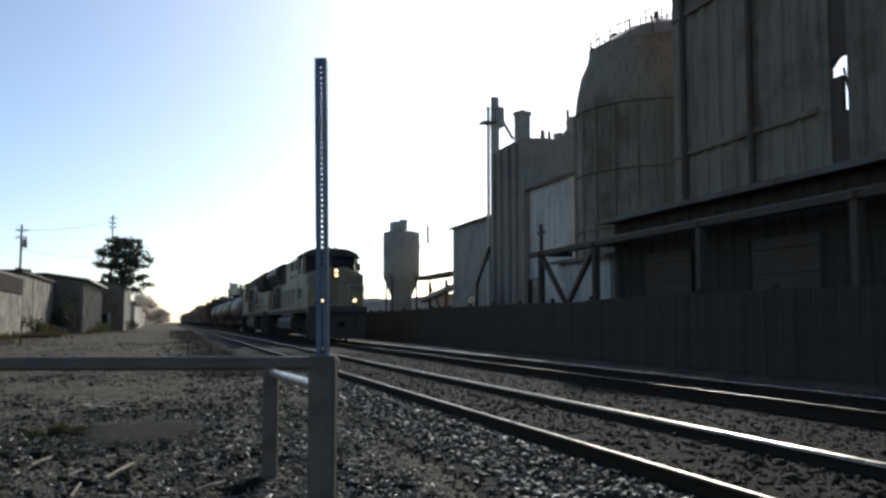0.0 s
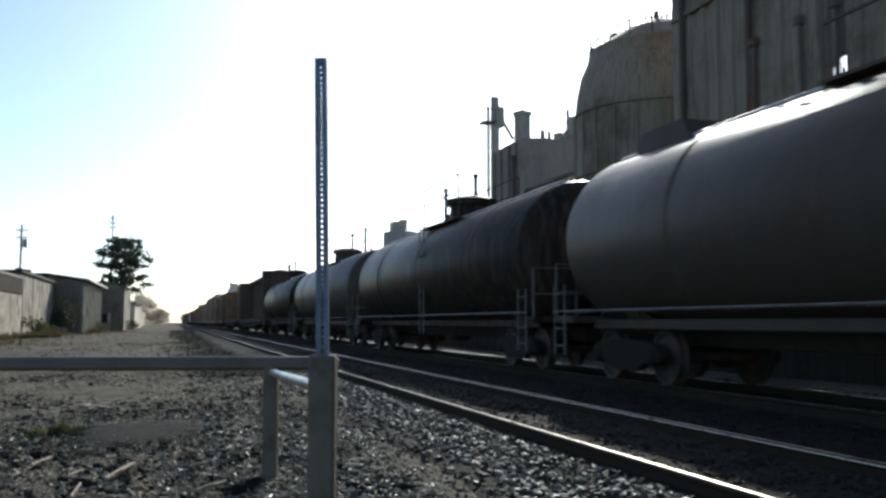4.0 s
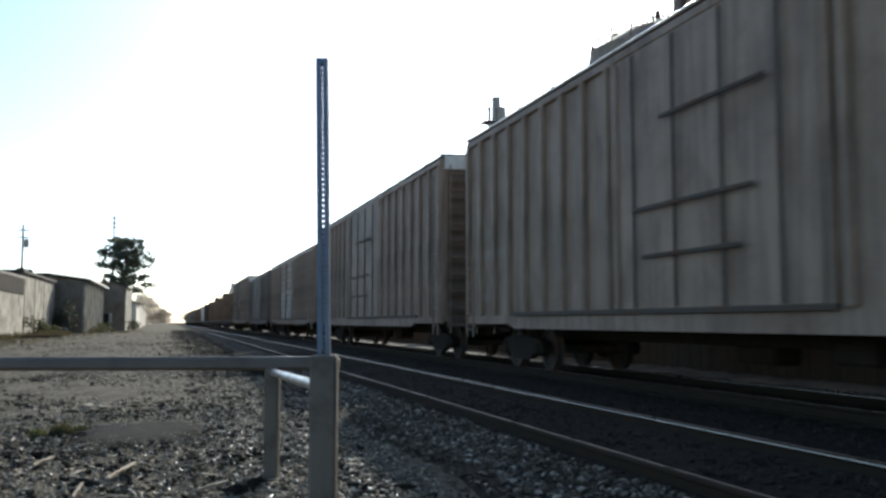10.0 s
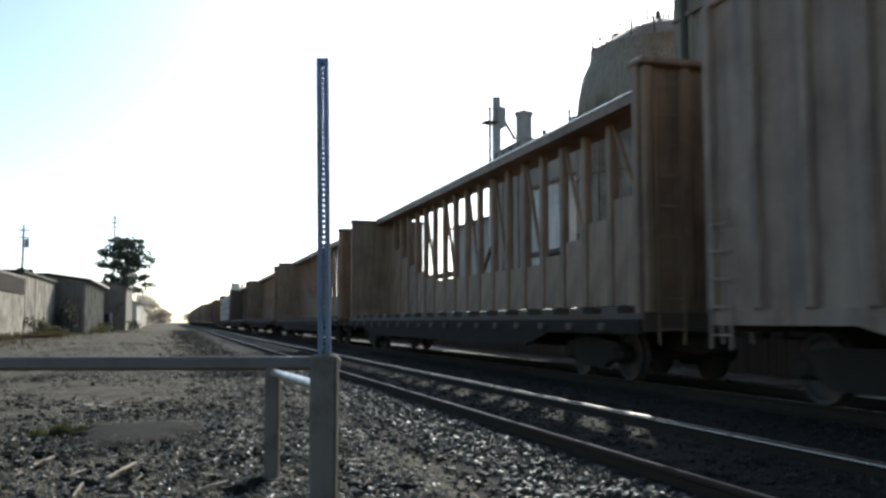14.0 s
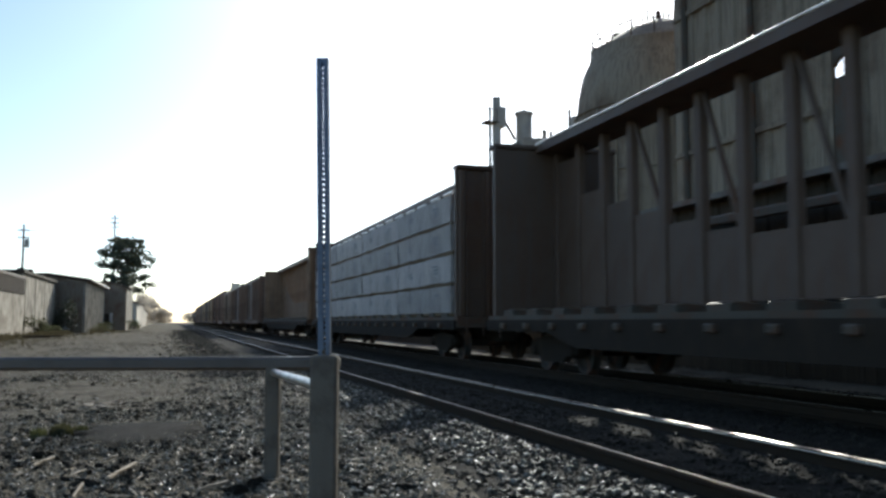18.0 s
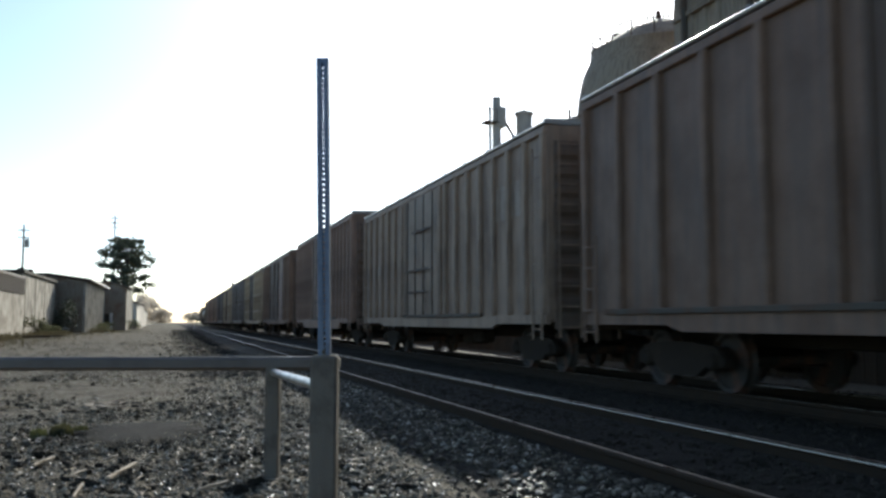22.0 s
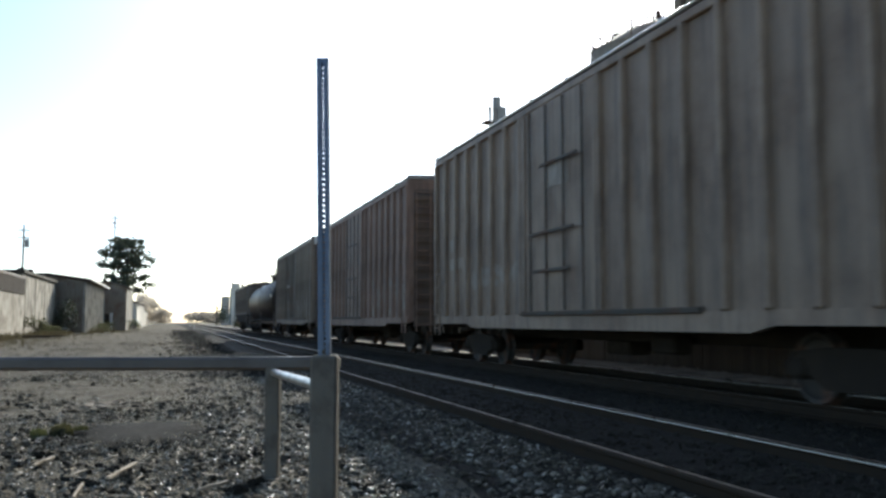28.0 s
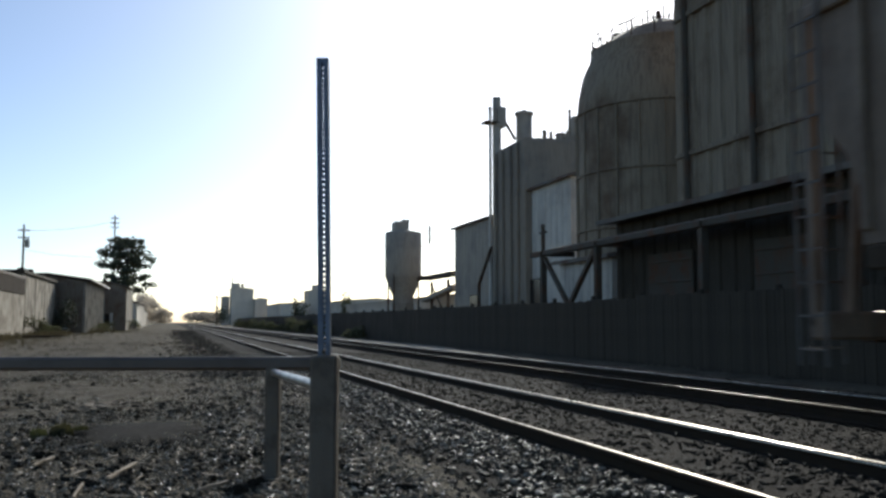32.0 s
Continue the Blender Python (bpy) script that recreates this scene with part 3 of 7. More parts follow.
def wrapped_bundle(length, h, kind):
    """A stack of boards under a loosely folded wrap: a block with sagging, puckered sides."""
    key = ("lumber_bundle", round(length, 2), round(h, 2), kind)

    def make():
        ny, nz, w = 26, 7, 0.6
        vs, fs = [], []
        ring = []
        for j in range(nz + 1):
            ring.append((-w, -h / 2 + h * j / nz, 1))
        ring += [(-w * 0.3, h / 2, 0), (w, h / 2, 0), (w, -h / 2, 0)]
        for i in range(ny + 1):
            y = -length / 2 + length * i / ny
            for x, z, out in ring:
                k = noise.noise((y * 1.7 + kind * 9, z * 2.3, kind * 3.1)) * 0.04 + noise.noise((y * 5, z * 4 + kind, 2)) * 0.012
                dz = noise.noise((y * 1.1, kind * 5.0, x)) * (0.02 if z > 0 else 0.035) if z > h * 0.4 or z < -h * 0.4 else 0
                vs.append((x + (k - 0.01 if out else 0), y, z + dz))
        n = len(ring)
        for i in range(ny):
            for j in range(n):
                fs.append((i * n + j, i * n + (j + 1) % n, (i + 1) * n + (j + 1) % n, (i + 1) * n + j))
        fs.append(tuple(range(n)))
        fs.append(tuple(ny * n + j for j in range(n)))
        return Shape().add(vs, fs)
    return shared(key, make, 40)


def tank_car(s0, s1, mat, label, posts=(), dome=0.0, r=1.5, placards=(), cover=None):
    ob, length = car("tank_car", s0, s1, label)
    hl, zc = length / 2, r + 0.86
    prof = []
    for i in range(7):
        a = i / 6 * math.pi / 2
        prof.append((max(0.05, r * math.sin(a)), -hl + 0.75 - 0.62 * math.cos(a) + 0.1))
    prof += [(q, -h) for q, h in prof[::-1]]
    part("tank_shell", Shape().lathe((0, 0, zc), (0, 1, 0), prof, 40), mat, ob, smooth=35)
    for y in (-hl * 0.55, 0.0, hl * 0.55):
        part("weld_band", Shape().lathe((0, y, zc), (0, 1, 0), [(r, -0.06), (r + 0.012, -0.05), (r + 0.012, 0.05), (r, 0.06)], 40), mat, ob, smooth=35)
    part("manway", Shape().lathe((0, dome, zc + r - 0.1), (0, 0, 1), [(0.6, 0), (0.6, 0.45), (0.72, 0.46), (0.72, 0.62), (0.35, 0.72)], 18), mat, ob, smooth=35)
    part("valve_box", Shape().lathe((0, dome + 1.4, zc + r - 0.1), (0, 0, 1), [(0.3, 0), (0.3, 0.38), (0.1, 0.42)], 12), mat, ob, smooth=35)
    for sx in (-1, 1):
        for y0 in (-1.5, 1.9):
            piece("railing_post", (0.035, 0.035, r - 0.15), M_steel_dark, ob, (sx * 0.85, dome + y0, zc + 1.08 + r / 2), 0.0)
        for z in (0.55, 1.0):
            piece("railing_bar", (0.03, 3.4, 0.03), M_steel_dark, ob, (sx * 0.85, dome + 0.2, zc + r + z), 0.0)
        piece("top_walkway", (0.4, 3.4, 0.04), M_steel_dark, ob, (sx * 0.75, dome + 0.2, zc + r - 0.16), 0.0)
    # bright rods added to draw the sun's glint along the shell top
    for sx in (-1, 1):
        part("top_pipe", Shape().rod((sx * 0.42, -hl + 0.9, zc + math.sqrt(r * r - 0.18) + 0.03), (sx * 0.42, hl - 0.9, zc + math.sqrt(r * r - 0.18) + 0.03), 0.03, 8), M_tube, ob, "bright steel rod added for the sun glint along the top", smooth=40)
    for y, z, w, h, m in placards:
        a = math.acos(max(-1, min(1, (z - zc) / r)))
        part("placard", Shape().box((-(r * math.sin(a)) - 0.004, y, z), (0.012, w, h), 0, Matrix.Rotation(a - math.pi / 2, 3, "Y")), m, ob, "pale marking panel")
    for y in posts:
        part("vent_post", Shape().rod((0.1, y, zc + r - 0.03), (0.1, y, zc + r + 1.2), 0.055, 6).rod((0.1, y, zc + r + 1.15), (0.1, y, zc + r + 1.26), 0.08, 8), M_steel_dark, ob)
    if cover:
        c0, c1 = cover
        part("valve_cover", Shape().prism([(c0, zc + r - 0.08), (c0 + 0.25, zc + r + 0.26), (c1 - 0.25, zc + r + 0.26), (c1, zc + r - 0.08)], 0, -0.5, 0.5), mat, ob)
    for sx in (-1, 1):
        part("side_handrail", Shape().rod((sx * 1.5, -hl + 0.7, 1.14), (sx * 1.5, hl - 0.7, 1.14), 0.022, 6), M_hand, ob)
        for i in range(8):
            y = -hl + 1.0 + i * (length - 2.0) / 7
            piece("bracket", (0.32, 0.05, 0.05), M_steel_dark, ob, (sx * 1.36, y, 1.12), 0.008)
        ladder(ob, sx * 1.45, dome, 0.6, zc + 1.3, M_hand, rungs=9)
        part("sill_stub", Shape().box((sx * 0.95, 0, 0.92), (0.1, length - 1.6, 0.16), 0.02), mat, ob)
    for sy in (-1, 1):
        part("saddle", Shape().prism([(-1.1, zc - 1.15), (-0.75, 0.78), (0.75, 0.78), (1.1, zc - 1.15), (0.6, zc - 1.42), (-0.6, zc - 1.42)], 1, sy * (hl - 2.2) - 0.2, sy * (hl - 2.2) + 0.2), mat, ob)
        part("end_platform", Shape().box((0, sy * (hl - 0.5), 1.0), (2.9, 0.8, 0.12), 0.02), mat, ob)
        k = Shape()
        for x in (-1.4, -0.5, 0.5, 1.4):
            k.bar((x, sy * (hl - 0.15), 1.0), (x, sy * (hl - 0.15), 2.0), 0.035)
        k.bar((-1.4, sy * (hl - 0.15), 2.0), (1.4, sy * (hl - 0.15), 2.0), 0.035).bar((-1.4, sy * (hl - 0.15), 1.5), (1.4, sy * (hl - 0.15), 1.5), 0.03)
        part("end_railing", k, M_hand, ob)
        ladder(ob, NEAR * 1.5, sy * (hl - 0.5), 0.4, 1.6, M_hand, rungs=4)
        coupler(ob, sy * (hl - 0.05), sy)
        truck(ob, sy * (hl - 2.0))
    part("centre_sill", Shape().box((0, 0, 0.72), (0.4, length - 0.8, 0.3), 0.02).box((0, 0.4, 0.62), (0.5, 0.5, 0.4), 0.06), M_truck, ob)
    return ob


def hopper_car(s0, s1, top, mat, label):
    ob, length = car("covered_hopper", s0, s1, label)
    H, hl, zs, W = top - RAIL_TOP + 0.26, length / 2, 1.72, 1.54
    end = [(hl - 0.35, H - 0.35), (hl - 0.35, zs + 1.5), (hl - 0.5, zs + 1.25), (hl - 0.8, zs + 0.95), (hl - 1.0, zs + 0.5), (hl - 1.0, zs)]
    part("body", Shape().prism([(-hl + 0.8, H - 0.2), (hl - 0.8, H - 0.2)] + end + [(-y, z) for y, z in end[::-1]], 0, -W, W), mat, ob)
    part("lower_body", Shape().prism([(-hl + 1.02, zs - 0.005), (hl - 1.02, zs - 0.005), (hl - 2.4, 0.95), (-hl + 2.4, 0.95)], 0, -W + 0.12, W - 0.12), M_dark_engine, ob, "dark lower hopper sheets")
    part("roof", Shape().prism([(-W - 0.06, H - 0.22), (-W - 0.06, H - 0.12), (-0.6, H), (0.6, H), (W + 0.06, H - 0.12), (W + 0.06, H - 0.22)], 1, -hl + 0.3, hl - 0.3), mat, ob)
    for i in range(5):
        y = -hl + 2.0 + i * (length - 4.0) / 4
        piece("roof_hatch", (0.7, 1.9, 0.14), mat, ob, (0, y, H + 0.07), 0.03)
    for sx in (-1, 1):
        part("side_sill", Shape().box((sx * (W - 0.01), 0, zs - 0.14), (0.16, length - 2.2, 0.24), 0.02), M_dark_engine, ob)
        part("top_rail", Shape().box((sx * (W + 0.02), 0, H - 0.27), (0.12, length - 0.6, 0.14), 0.02), mat, ob)
        for i in range(19):
            y = -hl + 1.1 + i * (length - 2.2) / 18
            piece("rib", (0.1, 0.09, H - zs - 0.4), mat, ob, (sx * (W + 0.045), y, (zs + H) / 2 - 0.08), 0.02)
        part("running_board", Shape().box((sx * 0.9, 0, H + 0.03), (0.4, length - 0.8, 0.04)), M_hand, ob)
    for i in range(3):
        y = -hl + 4.2 + i * (length - 8.4) / 2
        part("discharge_bay", Shape().prism([(y - 2.0, 1.0), (y + 2.0, 1.0), (y + 0.45, 0.35), (y - 0.45, 0.35)], 0, -1.2, 1.2), M_truck, ob)
    for sy in (-1, 1):
        y = sy * (hl - 0.12)
        for x in (-1.4, 1.4):
            part("end_post", Shape().box((x, y, (0.8 + H) / 2), (0.1, 0.1, H - 1.0), 0.01), mat, ob)
        part("end_sill", Shape().box((0, sy * (hl - 0.2), 0.92), (2.9, 0.3, 0.3), 0.03), mat, ob)
        part("slope_sheet", Shape().bar((0, sy * (hl - 0.5), 3.1), (0, sy * (hl - 2.6), 1.0), 2.7, 0.06), mat, ob)
        for x in (-1.1, NEAR * 0.0, 1.1):
            part("end_brace", Shape().bar((x, sy * (hl - 0.3), 1.0), (x, sy * (hl - 0.5), 3.0), 0.1), mat, ob)
        ladder(ob, NEAR * 1.2, sy * (hl - 0.04), 0.5, H - 0.1, M_hand, along=0, rungs=11)
        ladder(ob, NEAR * (W + 0.1), sy * (hl - 0.35), 0.5, H - 0.2, M_hand, rungs=11)
        coupler(ob, sy * (hl - 0.05), sy)
        truck(ob, sy * (hl - 2.0))
    part("marker_lamp", Shape().lathe((NEAR * 0.25, hl + 0.15, 1.0), (0, 1, 0), [(0.07, 0), (0.09, 0.03), (0.09, 0.12), (0.05, 0.14)], 10), M_lamp_red, ob, "small rear marker lamp")
    part("brake_wheel", Shape().lathe((0.6, hl + 0.02, 2.2), (0, 1, 0), [(0.24, 0), (0.28, 0.02), (0.28, 0.05), (0.24, 0.06)], 14), M_steel_dark, ob)
    return ob


M_lamp = material("lit_headlight", (0.9, 0.85, 0.7), 0.3, emit=(1.0, 0.72, 0.36), strength=3)
M_lamp_red = material("dim_marker_lamp", (0.6, 0.5, 0.45), 0.3, emit=(1.0, 0.85, 0.7), strength=3)
def loco_truck(parent, y):
    if "loco_truck" not in CACHE:
        side = Shape().prism([(-2.1, 0.5), (-1.9, 0.78), (-0.6, 0.72), (0.6, 0.72), (1.9, 0.78), (2.1, 0.5), (2.0, 0.36), (1.2, 0.3), (0.5, 0.38), (-0.5, 0.38), (-1.2, 0.3), (-2.0, 0.36)], 0, -0.08, 0.08)
        for yy in (-1.8, 0, 1.8):
            side.box((-0.06, yy, 0.5), (0.24, 0.34, 0.34), 0.04)
        for yy in (-0.9, 0.9):
            side.lathe((0, yy, 0.35), (0, 0, 1), [(0.1, 0), (0.1, 0.4)], 8)
        CACHE["loco_truck"] = [side.mesh("side_frame"), Shape().lathe((-0.07, 0, 0), (1, 0, 0), [(0.1, 0), (0.4, 0.03), (0.53, 0), (0.5, 0.05), (0.5, 0.14), (0.12, 0.12)], 24).mesh("wheel", 30),
                               Shape().rod((-0.95, 0, 0), (0.95, 0, 0), 0.1, 10).mesh("axle", 40), Shape().box((0, 0, 0.62), (1.9, 3.4, 0.3), 0.04).mesh("bolster")]
    s = CACHE["loco_truck"]
    t = place("truck", s[3], M_truck, parent, (0, y, 0))
    for yy in (-1.8, 0, 1.8):
        for x in (-1, 1):
            place("wheel", s[1], M_wheel, t, (x * 0.755, yy, 0.5), (0, 0, 0 if x > 0 else 180))
        place("axle", s[2], M_wheel, t, (0, yy, 0.5))
    for x in (-1, 1):
        place("side_frame", s[0], M_truck, t, (x * 1.05, 0, 0.06))


def cab_shell(ob, y0, y1, zd, sill, eave, top, rake, paint):
    """A hollow cab between y0 (front) and y1: lower walls, window posts, panes and a rounded roof."""
    cab = part("cab", Shape().box((0, (y0 + y1) / 2, (zd + sill) / 2), (3.0, y1 - y0, sill - zd), 0.03), paint, ob)
    part("rear_wall", Shape().box((0, y1 - 0.06, (sill + eave) / 2), (2.9, 0.1, eave - sill + 0.02)), paint, cab)
    part("console", Shape().box((0.7, y0 + 0.75, sill + 0.1), (0.9, 0.5, 0.24), 0.03), M_dark_engine, cab)
    for sx in (-1, 1):
        part("seat_back", Shape().box((sx * 0.85, y1 - 0.75, sill + 0.18), (0.46, 0.16, 0.5), 0.05), M_dark_engine, cab)
        part("front_post", Shape().bar((sx * 1.43, y0 + 0.06, sill - 0.02), (sx * 1.38, y0 + rake, eave + 0.03), 0.13), paint, cab)
        ym = y0 + 0.55 * (y1 - y0)
        piece("door_post", (0.1, 0.12, eave - sill + 0.04), paint, cab, (sx * 1.43, ym, (sill + eave) / 2), 0.01)
        piece("rear_post", (0.1, 0.3, eave - sill + 0.04), paint, cab, (sx * 1.44, y1 - 0.16, (sill + eave) / 2), 0.01)
        for a, b in ((y0 + rake + 0.02, ym - 0.07), (ym + 0.07, y1 - 0.32)):
            w = part("side_window", Shape().box((sx * 1.45, (a + b) / 2, sill + 0.03), (0.05, b - a, 0.06)).box((sx * 1.45, (a + b) / 2, eave - 0.03), (0.05, b - a, 0.06))
                     .box((sx * 1.45, a + 0.03, (sill + eave) / 2), (0.05, 0.05, eave - sill)).box((sx * 1.45, b - 0.03, (sill + eave) / 2), (0.05, 0.05, eave - sill)), M_grille, cab)
            part("pane", Shape().box((sx * 1.45, (a + b) / 2, (sill + eave) / 2), (0.012, b - a - 0.08, eave - sill - 0.1)), M_clear, w)
        part("sun_visor", Shape().box((sx * 1.62, (y0 + y1) / 2 + 0.2, eave - 0.02), (0.34, 1.5, 0.03), 0.008, Matrix.Rotation(radians(sx * 22), 3, "Y")), M_loco_grey, cab)
        part("mirror", Shape().box((sx * 1.6, y0 + 0.5, sill + 0.35), (0.16, 0.05, 0.4), 0.02), M_steel_dark, cab)
        part("windshield", Shape().bar((sx * 0.7, y0 + 0.1, sill + 0.04), (sx * 0.68, y0 + rake - 0.04, eave - 0.02), 1.2, 0.02), M_glass, cab)
    part("centre_post", Shape().bar((0, y0 + 0.06, sill), (0, y0 + rake, eave), 0.14), M_loco_grey, cab)
    roof = both([(-1.5, eave - 0.03), (-1.47, eave + 0.1), (-1.2, top - 0.12), (-0.8, top)])
    part("cab_roof", Shape().prism(roof, 1, y0 + rake - 0.22, y1 + 0.15), M_loco_grey, ob, smooth=40)
    part("number_board", Shape().box((0, y0 + rake - 0.16, eave + 0.08), (1.5, 0.16, 0.24), 0.03), M_glass, cab)
    return cab


def engine_frame(ob, hl, zd, tank, trucks):
    """What lies below the deck, and the steps, rails and couplers at both ends."""
    part("underframe", Shape().box((0, 0, zd - 0.17), (2.96, 2 * hl - 1.6, 0.3), 0.03), M_loco_grey, ob)
    part("deck_stripe", Shape().box((0, 0, zd - 0.04), (3.04, 2 * hl - 1.6, 0.09), 0.01), M_loco, ob, "dull yellow stripe along the deck edge")
    t = part("fuel_tank", Shape().prism(both([(-0.95, 0.3), (-1.3, 0.4), (-1.48, 0.62), (-1.48, 1.02), (-1.4, 1.2), (-1.22, 1.28)]), 1, *tank), M_loco_grey, ob)
    for y in (tank[0] + 0.1, (tank[0] + tank[1]) / 2, tank[1] - 0.1):
        part("tank_band", Shape().prism(both([(-0.96, 0.29), (-1.31, 0.39), (-1.495, 0.61), (-1.495, 1.03), (-1.41, 1.215), (-1.22, 1.29)]), 1, y - 0.05, y + 0.05), M_loco_grey, t)
    for sx in (-1, 1):
        y0 = tank[0] + 0.4
        for a, b in ((y0, y0 + 2.2), (y0 + 2.5, y0 + 4.7)):
            # pale colour stands for the skylight on the tank tops
            part("air_tank", Shape().lathe((sx * 1.22, a, 1.4), (0, 1, 0), [(0.05, 0), (0.15, 0.05), (0.17, 0.12), (0.17, b - a - 0.12), (0.15, b - a - 0.05), (0.05, b - a)], 12), M_pale, ob, "air tank under the deck, coloured pale for skylight", smooth=40)
        n = int((2 * hl - 8.0) / 1.35)
        for i in range(n + 1):
            y = -hl + 5.6 + i * (2 * hl - 7.4) / n
            piece("stanchion", (0.035, 0.035, 1.08), M_hand, ob, (sx * 1.46, y, zd + 0.52), 0.0)
        part("handrail", Shape().rod((sx * 1.46, -hl + 5.6, zd + 1.06), (sx * 1.46, hl - 1.8, zd + 1.06), 0.022, 6), M_hand, ob)
        for sy in (-1, 1):
            y = sy * (hl - 1.05)
            for j in range(4):
                piece("step", (0.35, 0.6, 0.04), M_steel_dark, ob, (sx * 1.3, y, 0.42 + j * 0.36), 0.005)
            for e in (-0.32, 0.32):
                piece("step_side", (0.04, 0.08, 1.5), M_loco_grey, ob, (sx * 1.47, y + e, 0.98), 0.005)
            k = Shape().rod((sx * 1.47, y - sy * 0.3, zd - 0.9), (sx * 1.47, y - sy * 0.3, zd + 0.95), 0.024, 6)
            k.rod((sx * 1.47, y - sy * 0.3, zd + 0.95), (sx * 1.38, y - sy * 0.1, zd + 1.1), 0.024, 6).rod((sx * 1.38, y - sy * 0.1, zd + 1.1), (sx * 0.55, sy * (hl - 0.75), zd + 1.1), 0.024, 6)
            k.rod((sx * 0.55, sy * (hl - 0.75), zd + 1.1), (sx * 0.55, sy * (hl - 0.75), zd), 0.024, 6)
            part("corner_rail", k, M_tube, ob, "worn pale grab rail")
    for sy, y in zip((-1, 1), trucks):
        part("end_platform", Shape().box((0, sy * (hl - 1.0), zd - 0.1), (2.96, 0.9, 0.18), 0.03), M_loco_grey, ob)
        part("pilot", Shape().prism(both([(-0.6, 0.12), (-1.45, 0.2), (-1.45, zd - 0.2)]), 1, sy * (hl - 0.75), sy * (hl - 0.6)), M_loco_grey, ob)
        part("plow", Shape().prism([(-1.4, 0.12), (-1.2, 0.75), (1.2, 0.75), (1.4, 0.12)], 1, sy * (hl - 0.6), sy * (hl - 0.3)), M_loco_grey, ob)
        part("anticlimber", Shape().box((0, sy * (hl - 0.5), zd - 0.22), (2.4, 0.4, 0.24), 0.04), M_loco_grey, ob)
        for x in (-0.9, 0.9):
            part("air_hose", Shape().rod((x, sy * (hl - 0.55), 1.2), (x * 0.9, sy * (hl - 0.35), 0.6), 0.03, 6), M_grille, ob)
        coupler(ob, sy * (hl - 0.35), sy)
        loco_truck(ob, y)


def hood_doors(ob, x, y0, y1, z0, z1, n, mat):
    """A row of access doors with hinges and latches on both sides of a hood."""
    w = (y1 - y0) / n
    for sx in (-1, 1):
        for i in range(n):
            d = piece("hood_door", (0.04, w - 0.07, z1 - z0), mat, ob, (sx * x, y0 + (i + 0.5) * w, (z0 + z1) / 2), 0.012)
            piece("latch", (0.03, 0.05, 0.16), M_steel_dark, d, (sx * 0.03, 0.36 * w, 0.0), 0.0)


def lamps(ob, y_head, y_ditch, zd, lamp):
    house = part("headlight", Shape().box((0, y_head + 0.1, 3.47), (0.36, 0.3, 0.58), 0.05), M_loco_grey, ob)
    for z in (3.35, 3.58):
        part("lens", Shape().lathe((0, y_head - 0.05, z), (0, -1, 0), [(0.085, 0), (0.085, 0.03), (0.05, 0.05)], 14), lamp, house)
    for x in (-0.8, 0.8):
        d = part("ditch_light", Shape().box((x, y_ditch + 0.1, 2.04), (0.26, 0.2, 0.26), 0.05).box((x, y_ditch + 0.1, (zd + 1.95) / 2), (0.08, 0.08, 2.0 - zd)), M_loco_grey, ob)
        part("lens", Shape().lathe((x, y_ditch, 2.04), (0, -1, 0), [(0.085, 0), (0.085, 0.03), (0.05, 0.05)], 14), lamp, d)


